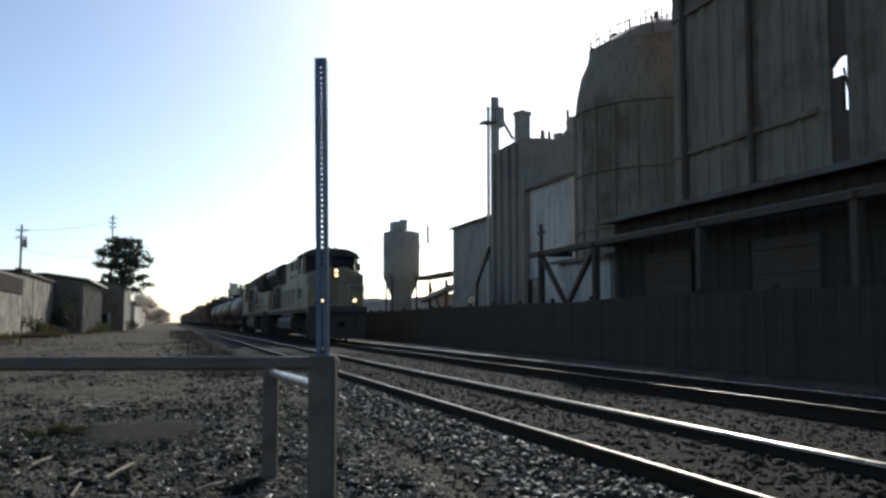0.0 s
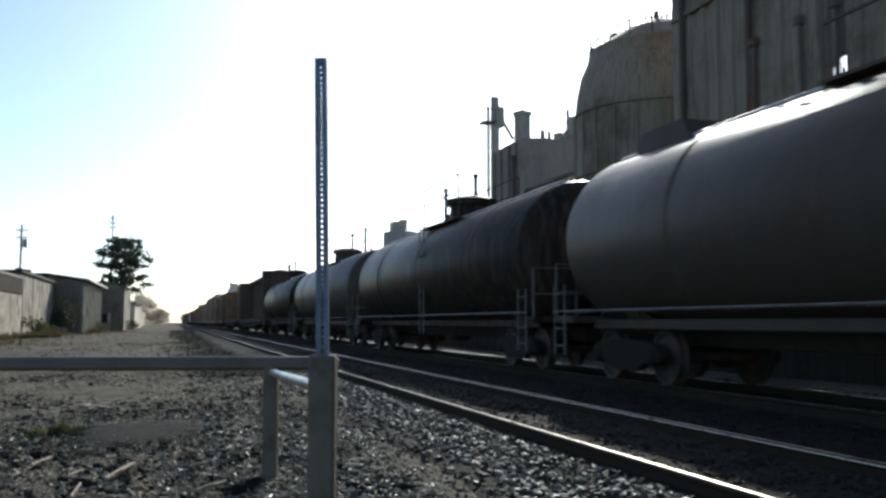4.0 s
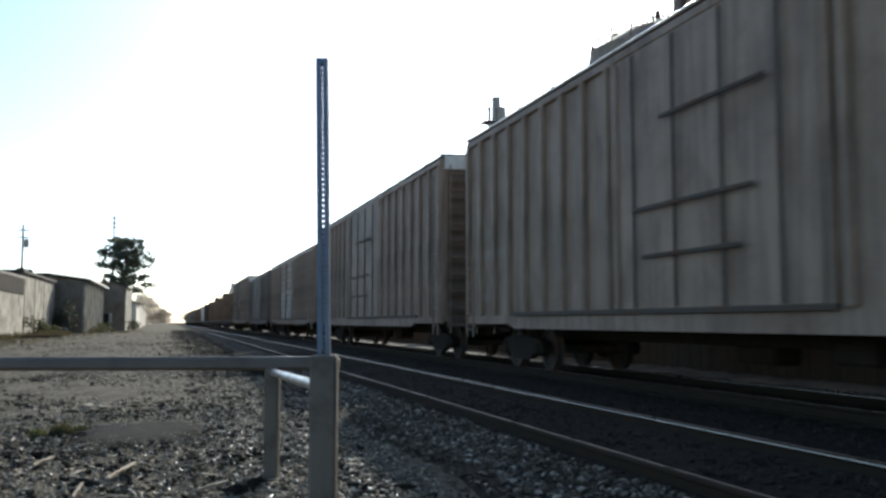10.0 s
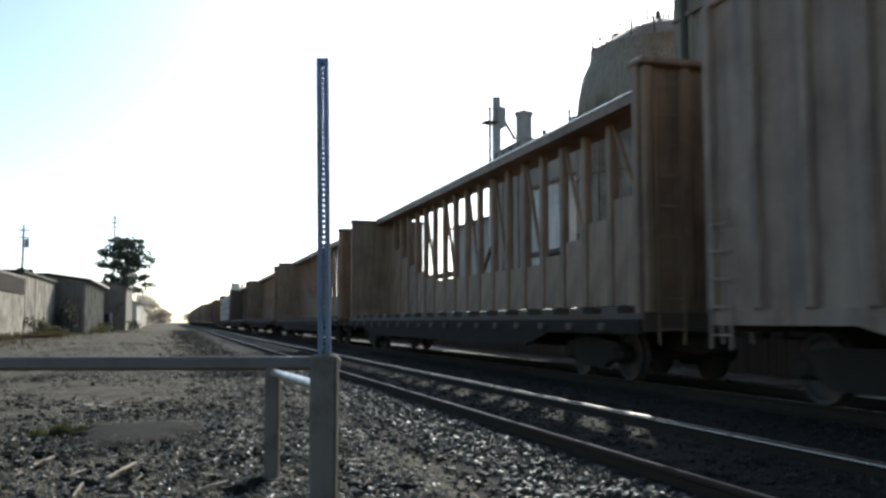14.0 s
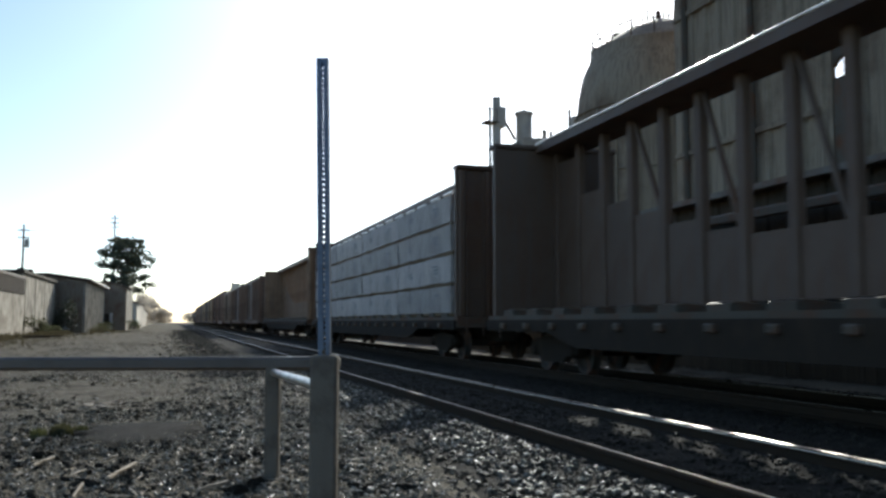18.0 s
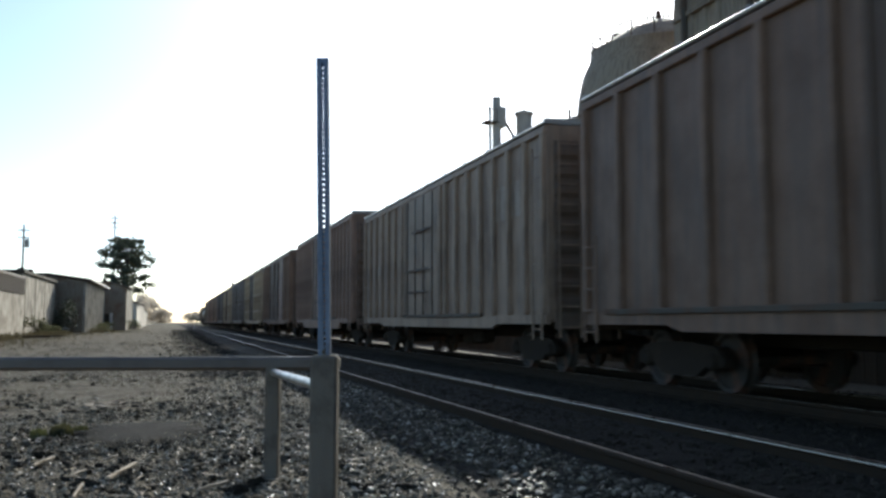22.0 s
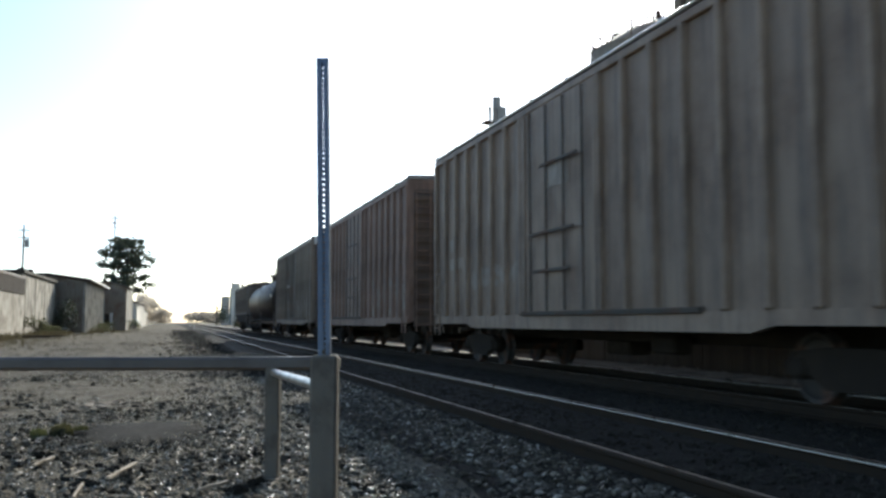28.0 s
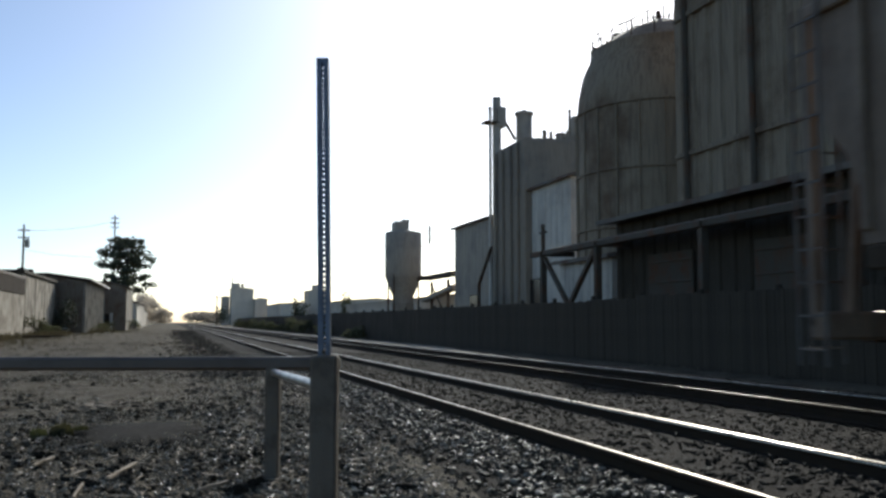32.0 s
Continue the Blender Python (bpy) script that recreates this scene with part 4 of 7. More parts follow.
def lead_locomotive(s0, s1, label):
    """A six-axle diesel engine with a wide nose; its cab end points down the line (-y)."""
    ob, length = car("diesel_locomotive", s0, s1, label, "locomotive")
    hl, zd = length / 2, 1.75
    engine_frame(ob, hl, zd, (-3.3, 3.4), (-6.9, 6.9))
    # wide nose, its top sloping to both sides and forward
    back = both([(-1.5, zd), (-1.5, 3.4), (-0.6, 3.78)])
    front = both([(-1.44, zd), (-1.42, 3.22), (-0.55, 3.62)])
    n = len(back)
    vs = [(x, -8.05, z) for x, z in back] + [(x, -9.55, z) for x, z in back] + [(x * 0.99, -9.78, z - 0.05) for x, z in front]
    fs = [tuple(range(n)), tuple(range(3 * n - 1, 2 * n - 1, -1))]
    for k in (0, n):
        fs += [(k + i, k + i + n, k + (i + 1) % n + n, k + (i + 1) % n) for i in range(n)]
    nose = part("nose", Shape().add(vs, fs), M_loco, ob)
    part("nose_door", Shape().box((0.55, -9.79, 2.55), (0.7, 0.04, 1.4), 0.02), M_loco, nose)
    for sx in (-1, 1):
        for i in range(4):
            part("nose_emblem", Shape().box((sx * (0.62 + 0.1 * i), -9.8, 3.02 - i * 0.13), (1.0 - 0.2 * i, 0.03, 0.07), 0.01), M_emblem, nose, "faded blue-grey painted wing shape")
        part("grab_rail", Shape().rod((sx * 1.2, -9.86, 2.0), (sx * 0.55, -9.86, 2.75), 0.02, 6), M_tube, nose)
    cab = cab_shell(ob, -8.35, -6.0, zd, 3.56, 4.48, 4.86, 0.42, M_loco)
    for sx in (-1, 1):
        for i in range(4):
            piece("cab_lettering", (0.012, 0.3, 0.5), M_dark_engine, cab, (sx * 1.503, -7.75 + i * 0.5, 2.5), 0.0)
        part("cab_door", Shape().box((sx * 1.51, -6.35, 2.6), (0.04, 0.55, 1.6), 0.02), M_loco, cab)
    # wide hood behind the cab
    hood = part("hood", Shape().prism(both([(-1.2, zd), (-1.2, 4.58), (-0.92, 4.75)]), 1, -5.98, 1.2), M_loco, ob)
    part("hood_roof", Shape().box((0, -2.4, 4.775), (1.7, 6.9, 0.06), 0.02), M_loco_grey, ob)
    for sx in (-1, 1):
        for a, b in ((-2.45, -1.15), (-3.85, -3.2), (-4.75, -4.1)):
            g = piece("side_grille", (0.05, b - a, 0.5), M_grille, hood, (sx * 1.205, (a + b) / 2, 4.22), 0.01)
        piece("seam", (0.03, 5.0, 0.05), M_dark_engine, hood, (sx * 1.205, -3.45, 3.62), 0.0)
        for y, z0, z1 in ((-0.95, 2.3, 3.6), (-1.9, 2.3, 3.6), (-3.6, 2.85, 3.6)):
            piece("door_gap", (0.03, 0.13, z1 - z0), M_dark_engine, hood, (sx * 1.205, y, (z0 + z1) / 2), 0.0)
        for i in range(5):
            piece("hood_lettering", (0.012, 0.28, 0.36), M_dark_engine, hood, (sx * 1.203, -5.3 + i * 0.42, 2.35), 0.0)
    hood_doors(ob, 1.21, -5.6, 1.0, 2.0, 3.5, 7, M_loco)
    part("engine_hood", Shape().prism(both([(-1.0, zd), (-1.0, 3.5)]), 1, 1.21, hl - 1.3), M_loco, ob)
    part("exhaust_housing", Shape().prism(both([(-1.12, 3.42), (-1.12, 4.4), (-0.8, 4.64)]), 1, 1.21, 4.3), M_dark_engine, ob, "sooty exhaust housing")
    part("exhaust_stack", Shape().box((0, 2.6, 4.7), (0.7, 1.1, 0.2), 0.05), M_steel_dark, ob)
    hood_doors(ob, 1.01, 1.5, 5.2, 1.95, 3.3, 4, M_loco)
    wing = part("radiator", Shape().prism(both([(-1.0, 3.42), (-1.5, 4.08), (-1.46, 4.44), (-1.25, 4.68), (-1.05, 4.78)]), 1, 4.3, hl - 0.6), M_loco_grey, ob)
    for sx in (-1, 1):
        # grey edge coloured pale to show the skylight on its slant
        part("wing_edge", Shape().bar((sx * 1.505, 4.35, 4.24), (sx * 1.505, hl - 0.65, 4.24), 0.04, 0.3, 0.01), M_pale, wing, "radiator edge coloured pale for the skylight on it")
        s = part("radiator_screen", Shape().box((sx * 1.01, 7.8, 2.6), (0.06, 4.4, 1.5), 0.01), M_grille, ob, "dark screen under the radiators")
        for p, q in (((5.5, 1.9), (5.5, 3.36)), ((10.1 - 0.1, 1.9), (10.1 - 0.1, 3.36)), ((5.5, 3.36), (10.0, 3.36)), ((8.3, 1.9), (8.3, 3.36)), ((7.0, 3.36), (7.0, 3.66)), ((5.5, 3.66), (7.0, 3.66))):
            part("frame_bar", Shape().bar((sx * 1.05, p[0], p[1]), (sx * 1.05, q[0], q[1]), 0.1), M_pale, s, "pale painted frame")
    for y in (6.0, 7.8, 9.4):
        part("roof_fan", Shape().lathe((0, y, 4.77), (0, 0, 1), [(0.7, 0), (0.7, 0.08), (0.62, 0.1)], 18), M_grille, ob)
    lamps(ob, -9.88, -10.75, zd, M_lamp)
    for i in range(3):
        part("roof_horn", Shape().lathe((-0.15 + i * 0.15, -6.6, 4.95), (0, -1, 0), [(0.03, 0), (0.04, 0.3), (0.08, 0.42)], 8), M_hand, ob)
    part("antenna_dome", Shape().lathe((0.4, -7.3, 4.85), (0, 0, 1), [(0.16, 0), (0.15, 0.1), (0.05, 0.16)], 12), M_white, ob, smooth=40)
    return ob


def trailing_locomotive(s0, s1, label):
    """A six-axle diesel engine with patched paint, coupled with its cab to the rear of the pair."""
    ob, length = car("diesel_locomotive", s0, s1, label, "locomotive", 180)
    hl, zd = length / 2, 1.75
    engine_frame(ob, hl, zd, (-4.9, 2.7), (-7.4, 6.5))
    part("nose", Shape().prism([(-10.55, zd), (-10.5, 2.85), (-10.2, 3.1), (-9.85, 3.2), (-9.85, zd)], 0, -1.35, 1.35), M_loco, ob)
    cab_shell(ob, -9.85, -7.2, zd, 3.45, 4.42, 4.74, 0.3, M_loco)
    hood = part("hood", Shape().prism(both([(-1.0, zd), (-1.0, 4.35), (-0.8, 4.56)]), 1, -7.18, hl - 1.3), M_loco, ob)
    part("hood_roof", Shape().prism(both([(-1.0, 4.37), (-1.0, 4.6), (-0.78, 4.76)]), 1, -7.0, 4.2), M_loco_grey, ob)
    part("dynamic_brake", Shape().prism(both([(-1.1, 4.1), (-1.15, 4.6), (-0.9, 4.86)]), 1, -5.2, -0.2), M_loco_grey, ob)
    for y in (-3.3, -1.8):
        part("roof_fan", Shape().lathe((0, y, 4.85), (0, 0, 1), [(0.62, 0), (0.62, 0.1), (0.54, 0.12)], 18), M_grille, ob)
    part("exhaust_stack", Shape().box((0, 1.2, 4.82), (0.7, 1.2, 0.26), 0.06), M_steel_dark, ob)
    for sx in (-1, 1):
        part("battery_box", Shape().box((sx * 1.24, -5.55, 2.3), (0.46, 3.2, 1.05), 0.04), M_loco, ob)
        part("air_intake", Shape().box((sx * 1.03, -5.2, 3.4), (0.1, 3.7, 1.0), 0.02), M_dark_engine, ob, "sooty air intake screens")
        for y0, y1, z0, z1, m in ((-3.0, -1.5, 2.5, 3.55, M_pale), (0.65, 4.07, 2.85, 3.75, M_pale), (-1.3, 0.5, 2.5, 3.6, M_dark_engine)):
            part("side_panel", Shape().box((sx * 1.015, (y0 + y1) / 2, (z0 + z1) / 2), (0.05, y1 - y0, z1 - z0), 0.01), m, ob, "chalky repainted panel" if m is M_pale else "")
        for i in range(5):
            piece("lettering", (0.012, 0.42, 0.5), M_loco, ob, (sx * 1.043, 1.0 + i * 0.66, 3.3), 0.0)
    hood_doors(ob, 1.01, -3.7, 8.6, 1.9, 2.48, 11, M_loco)
    rad = part("radiator", Shape().prism(both([(-1.0, 3.3), (-1.42, 3.55), (-1.42, 4.5), (-1.2, 4.76)]), 1, 4.3, 9.9), M_grille, ob)
    for sx in (-1, 1):
        for i in range(6):
            piece("radiator_slat", (0.05, 5.4, 0.04), M_dark_engine, rad, (sx * 1.43, 7.1, 3.66 + i * 0.145), 0.0)
    for y in (5.2, 6.9, 8.6):
        part("roof_fan", Shape().lathe((0, y, 4.75), (0, 0, 1), [(0.66, 0), (0.66, 0.09), (0.58, 0.11)], 18), M_grille, ob)
    lamps(ob, -9.95, -10.6, zd, M_glass)
    return ob


# ---------------------------------------------------------------- ground and tracks
def ground_sheet():
    def axis(fine, far):
        a = [0.0]
        step = fine
        while a[-1] < far:
            a.append(a[-1] + step)
            step *= 1.06
        return a
    xs = axis(0.2, 2500)
    xs = [-v for v in xs[:0:-1]] + xs
    ys = [-v for v in axis(1.5, 1500)[:0:-1]] + axis(0.2, 3500)
    vs = []
    for y in ys:
        for x in xs:
            k = max(0.0, min(1.0, (1.0 - x) / 2.0))
            z = -0.045 + k * (0.05 * noise.noise((x * 0.5, y * 0.5, 0)) + 0.03 * noise.noise((x * 1.9, y * 1.9, 3)) + 0.012 * noise.noise((x * 5, y * 5, 7)))
            # the dirt laps unevenly over the foot of the ballast
            z += max(0.0, 1 - abs(x - 1.7) / 0.7) * (0.04 * noise.noise((x * 1.4, y * 1.1, 21)) + 0.025 * noise.noise((x * 3.7, y * 3.1, 22)))
            if x > 11:
                z = -0.03 + 0.03 * noise.noise((x * 0.6, y * 0.6, 8))
            vs.append((x, y, z - max(0, (abs(y) - 700) / 3000)))
    n = len(xs)
    fs = [(j * n + i, j * n + i + 1, (j + 1) * n + i + 1, (j + 1) * n + i) for j in range(len(ys) - 1) for i in range(n - 1)]
    return tagged(part("ground", Shape().add(vs, fs), M_dirt, smooth=60), "dry bare dirt ground beside the railway tracks", "ground", kind="structure")


def rail_profile():
    return [(-0.07, 0), (-0.07, 0.012), (-0.012, 0.035), (-0.009, 0.125), (-0.036, 0.137), (-0.036, 0.158), (-0.031, 0.165), (-0.02, 0.168),
            (0.02, 0.168), (0.031, 0.165), (0.036, 0.158), (0.036, 0.137), (0.009, 0.125), (0.012, 0.035), (0.07, 0.012), (0.07, 0)]


def track(x0, name, label):
    """Two rails on timber ties in the ballast."""
    t = tagged(empty(name, (x0 + SKEW * 12, 0, 0)), label, "railway track", kind="structure")
    t.rotation_euler = (0, 0, SKEW)
    rail = Shape().prism(rail_profile(), 1, -820, 1500).mesh("rail")
    # the running surface wraps round the worn inner corner of the head
    worn = [(0.014, 0.1678), (0.014, 0.1702), (0.004, 0.1712), (-0.008, 0.1706), (-0.018, 0.1688), (-0.026, 0.1655), (-0.032, 0.161), (-0.0362, 0.155), (-0.0372, 0.147), (-0.0355, 0.146), (-0.02, 0.16)]
    heads = [Shape().prism([(x * k, z) for x, z in worn], 1, -820, 1500).mesh("running_surface", 50) for k in (-1, 1)]
    for s in (-0.755, 0.755):
        r = place("rail", rail, M_rail_side, t, (s, 0, 0))
        place("running_surface", heads[s > 0], M_rail_top, r, label="polished steel running surface")
    rnd = random.Random(5)
    tie = Shape().box((0, 0, -0.08), (2.6, 0.23, 0.18), 0.015)
    for s in (-0.755, 0.755):
        tie.box((s, 0, 0.008), (0.36, 0.2, 0.02), 0.004)
        for a, b in ((-0.12, -0.06), (0.12, 0.06), (-0.12, 0.06)):
            tie.box((s + a, b, 0.022), (0.03, 0.03, 0.02))
    me = tie.mesh("tie")
    for i in range(150):
        place("tie", me, M_tie, t, (rnd.uniform(-0.03, 0.03), -4 + i * 0.51 + rnd.uniform(-0.02, 0.02), -0.022 + rnd.uniform(-0.01, 0.006)), (0, 0, rnd.uniform(-0.8, 0.8)))
    far = Shape()
    for i in range(1100):
        far.box((0, -4 + (150 + i) * 0.51, -0.082), (2.6, 0.23, 0.18))
    for i in range(1590):
        far.box((0, -4 - (1 + i) * 0.51, -0.082), (2.6, 0.23, 0.18))
    tagged(part("tie_row", far, M_tie, t), kind="stuff")


def ballast_bed():
    n = TRACK_NEAR
    out = [(1.5, -0.12), (2.1, -0.03), (n - 1.3, -0.012), (n - 1.0, 0.055), (n + 1.0, 0.055), (n + 1.4, -0.012), (9.6, -0.012), (10.3, -0.03), (10.9, -0.12)]
    bed = part("ballast_bed", Shape().prism(out, 1, -820, 1500), M_ballast)
    bed.location, bed.rotation_euler = (SKEW * 12, 0, 0), (0, 0, SKEW)
    tagged(bed, "grey crushed stone ballast bed under both tracks", "ballast", kind="structure")


def verge():
    """The pale strip of dust and fine gravel between the far track and the fence."""
    ys = [19 + 1.0 * i for i in range(60)] + [80 + 3.0 * i for i in range(110)]
    vs, fs, n = [], [], 6
    for y in ys:
        a = 9.45 + 0.25 * noise.noise((y * 0.35, 3, 1)) + 0.12 * noise.noise((y * 1.3, 3, 1))
        full = max(0.0, min(1.0, (y - 19) / 6)) * 0.4 + max(0.0, min(1.0, (y - 30) / 10)) * 0.6
        for i, (q, z) in enumerate(((0, -0.03), (0.12, 0.002), (0.35, 0.012), (0.65, 0.012), (0.9, 0.0), (1, -0.04))):
            x = a + q * max(0.02, (2.5 + 0.2 * noise.noise((y * 0.3, 8, 1))) * full + 0.3 * (1 - full) * noise.noise((y * 0.9, 4, 1)))
            vs.append((x, y, z + 0.012 * noise.noise((x * 2, y * 1.5, 3))))
    for j in range(len(ys) - 1):
        for i in range(n - 1):
            fs.append((j * n + i, j * n + i + 1, (j + 1) * n + i + 1, (j + 1) * n + i))
    tagged(part("verge", Shape().add(vs, fs), M_verge, smooth=60), "pale dusty gravel verge between track and fence", "verge", kind="structure")


verge()


def scatter(name, mat, label, category, spots, squash=(0.55, 0.95), flat=False, low=False):
    """Loose stones, chips or clods: many small uneven lumps, resting on the ground."""
    g = (1 + 5 ** 0.5) / 2
    base = np.array([(-1, g, 0), (1, g, 0), (-1, -g, 0), (1, -g, 0), (0, -1, g), (0, 1, g), (0, -1, -g), (0, 1, -g), (g, 0, -1), (g, 0, 1), (-g, 0, -1), (-g, 0, 1)]) / 1.9
    tri = np.array([(0, 11, 5), (0, 5, 1), (0, 1, 7), (0, 7, 10), (0, 10, 11), (1, 5, 9), (5, 11, 4), (11, 10, 2), (10, 7, 6), (7, 1, 8),
                    (3, 9, 4), (3, 4, 2), (3, 2, 6), (3, 6, 8), (3, 8, 9), (4, 9, 5), (2, 4, 11), (6, 2, 10), (8, 6, 7), (9, 8, 1)])
    if low:
        base = np.array([(1, 0, 0), (0, 1, 0), (-1, 0, 0), (0, -1, 0), (0.1, 0.1, 1), (0, 0, -1)], float)
        tri = np.array([(0, 1, 4), (1, 2, 4), (2, 3, 4), (3, 0, 4), (1, 0, 5), (2, 1, 5), (3, 2, 5), (0, 3, 5)])
    corners = len(base)
    n = len(spots)
    rs = np.random.RandomState(len(name) * 7 + n)
    p = base[None] * (1 + rs.uniform(-0.42, 0.42, (n, corners, 1)))
    sc = np.stack([rs.uniform(0.6, 1.8, n), rs.uniform(0.5, 1.1, n), rs.uniform(*squash, n)], 1)
    if flat:
        sc[:, 0] *= rs.uniform(1.5, 4.5, n)
        sc[:, 1] *= 0.6
    p = p * sc[:, None, :]
    a = rs.uniform(0, 2 * np.pi, n)
    c, s = np.cos(a), np.sin(a)
    x = p[..., 0] * c[:, None] - p[..., 1] * s[:, None]
    y = p[..., 0] * s[:, None] + p[..., 1] * c[:, None]
    tilt = rs.uniform(-0.35, 0.35, n)
    z = p[..., 2] + x * tilt[:, None] * 0.6
    spots = np.array(spots)
    p = np.stack([x, y, z], -1) * spots[:, None, 3:4] + spots[:, None, :3]
    me = bpy.data.meshes.new(name)
    me.from_pydata(p.reshape(-1, 3).tolist(), [], (tri[None] + corners * np.arange(n)[:, None, None]).reshape(-1, 3).tolist())
    me.materials.append(mat)
    ob = new(name, me)
    return tagged(ob, label, category, kind="stuff")


def bare(x, y):
    """Where the dirt lies smooth: a trodden patch and the wheel-worn street further on."""
    q = ((x + 0.35) / 0.75) ** 2 + ((y - 10.1) / 1.25) ** 2 + 0.5 * noise.noise((x * 3, y * 2, 2))
    if q < 0.75 and noise.noise((x * 11, y * 9, 3)) > -0.22:
        return True
    w = noise.noise((x * 0.5, y * 0.2, 4)) + 0.7 * noise.noise((x * 1.7, y * 0.9, 6)) + 0.9 * noise.noise((x * 9, y * 7, 1))
    return x < 0.6 + w and y > 12.5 + 1.5 * w and w > 0.05


def loose_ground():
    r = random.Random(11)
    st = []
    # ballast of the near shoulder and between the rails
    while len(st) < 38000:
        y = -5.0 + 8 * r.random() if r.random() < 0.1 else 3.0 + 30 * r.random() ** 1.7
        x = r.uniform(0.2, 10.8)
        if x < 2.0 and r.random() > 0.25 + 0.42 * x:
            continue
        on = 2.0 < x < 10.5
        if any(abs(x - c - s) < 0.09 for c in (TRACK_NEAR - SKEW * (y - 12), TRACK_FAR - SKEW * (y - 12)) for s in (-0.755, 0.755)):
            continue
        st.append((x, y, (-0.012 if on else -0.04) + r.uniform(-0.012, 0.008), 0.011 + 0.021 * r.random() ** 1.7))
    for _ in range(9000):
        x, y = r.uniform(0.3, 10.8), -6 + 9.2 * r.random() ** 0.8
        if not any(abs(x - c + SKEW * (y - 12) - s) < 0.09 for c in (TRACK_NEAR, TRACK_FAR) for s in (-0.755, 0.755)):
            st.append((x, y, (-0.012 if x > 2 else -0.04) + r.uniform(-0.012, 0.008), 0.012 + 0.028 * r.random() ** 1.7))
    # between the rails the brown stones are darkened further for the train's shade
    edge = TRACK_NEAR - 1.2
    lift = lambda x, y: 0.07 * max(0.0, min(1.0, (1.34 - abs(x - TRACK_NEAR + SKEW * (y - 12))) / 0.32))
    for _ in range(5200):
        y = 2.5 + 26 * r.random() ** 1.6
        st.append((TRACK_NEAR - SKEW * (y - 12) - r.uniform(0.86, 1.6), y, -0.012 + r.uniform(-0.008, 0.008), 0.012 + 0.026 * r.random() ** 1.7))
    st = [(x, y, z + lift(x, y), q) for x, y, z, q in st]
    bed = [q for q in st if q[0] > edge - SKEW * (q[1] - 12) + 0.3 + 0.12 * noise.noise((q[0], q[1] * 2, 3))]
    st = [q for q in st if q[0] <= edge - SKEW * (q[1] - 12) + 0.3 + 0.12 * noise.noise((q[0], q[1] * 2, 3))]
    scatter("oily_stones", M_bed_stone, "brown ballast stones between the rails, darkened for the train's shade", "stones", bed)
    scatter("ballast_stones", M_stone, "loose crushed grey ballast stones on the track shoulder", "stones", st)
    cl = []
    while len(cl) < 9000:
        y = -5.0 + 8 * r.random() if r.random() < 0.1 else 3.0 + 24 * r.random() ** 1.6
        x = r.uniform(-7, 1.6)
        if bare(x, y):
            continue
        w = noise.noise((x * 0.55, y * 0.4, 5)) + noise.noise((x * 1.6, y * 1.2, 9)) * 0.6
        if w < -0.15 - 0.10 * max(0, 7 - y) and r.random() > 0.2:
            continue
        cl.append((x, y, -0.045 + r.uniform(-0.01, 0.02), 0.009 + 0.035 * r.random() ** 2.2))
    gr = [(r.uniform(-7, 1.8), -5 + 8 * r.random() if r.random() < 0.1 else 3.0 + 22 * r.random() ** 1.6, -0.035, 0.005 + 0.02 * r.random() ** 1.5) for _ in range(17000)]
    gr += [(r.uniform(-5, 1.9), 3.5 + 9 * r.random() ** 1.3, -0.035 + r.uniform(-0.006, 0.01), 0.006 + 0.016 * r.random() ** 1.5) for _ in range(15000)]
    gr += [(r.uniform(-6, 1.9), -6 + 9.5 * r.random() ** 0.8, -0.035 + r.uniform(-0.006, 0.01), 0.006 + 0.018 * r.random() ** 1.5) for _ in range(12000)]
    gr = [g for g in gr if not bare(g[0], g[1])]
    pale = [(x, y, z + 0.006, s * 0.9) for x, y, z, s in st[::6] + gr[::7] + cl[::14]]
    gr += [(-0.35 + r.uniform(-0.8, 0.8), 10.1 + r.uniform(-1.3, 1.3), -0.003, r.uniform(0.004, 0.012)) for _ in range(420)]
    pale += [(r.uniform(-4, 1.8), 4.5 + 5.5 * r.random() ** 1.2, -0.02, r.uniform(0.006, 0.017)) for _ in range(2600)]
    scatter("pale_stones", M_pale_stone, "pale chipped stones among the darker gravel", "stones", pale)
    scatter("scattered_gravel", M_gravel, "scattered grey gravel on the dirt", "gravel", gr, low=True)
    fine = [(r.uniform(-9, 1.2), 10 + 45 * r.random() ** 1.5, -0.04, 0.008 + 0.03 * r.random() ** 2) for _ in range(14000)]
    fine = [(x, y, z, s * (1 + y / 40)) for x, y, z, s in fine if noise.noise((x * 0.4, y * 0.12, 12)) + 0.5 * noise.noise((x * 1.5, y * 0.5, 2)) > -0.1 and ((x + 0.35) / 0.8) ** 2 + ((y - 10.1) / 1.3) ** 2 > 1]
    cl += [(r.uniform(-6, 1.6), -6 + 9.5 * r.random() ** 0.8, -0.04, 0.009 + 0.03 * r.random() ** 2.2) for _ in range(2500)]
    scatter("street_grit", M_dirt, "small dry clods and grit on the dirt street", "grit", fine, (0.14, 0.35), low=True)
    edge_st = []
    for _ in range(9000):
        y = 20 + 110 * r.random() ** 1.5
        x = 1.9 - SKEW * (y - 12) - abs(r.gauss(0, 0.9)) + 0.5 * noise.noise((y * 0.2, 1, 7)) + (0.5 if r.random() < 0.4 else 0)
        edge_st.append((x, y, -0.03, (0.014 + 0.03 * r.random() ** 2) * (1 + y / 70)))
    scatter("spilled_ballast", M_bed_stone, "loose ballast spilled over the edge of the dirt street", "stones", edge_st, (0.4, 0.7), low=True)
    scatter("dirt_clods", M_dirt, "dark clods and gravel on the dirt", "gravel", cl)
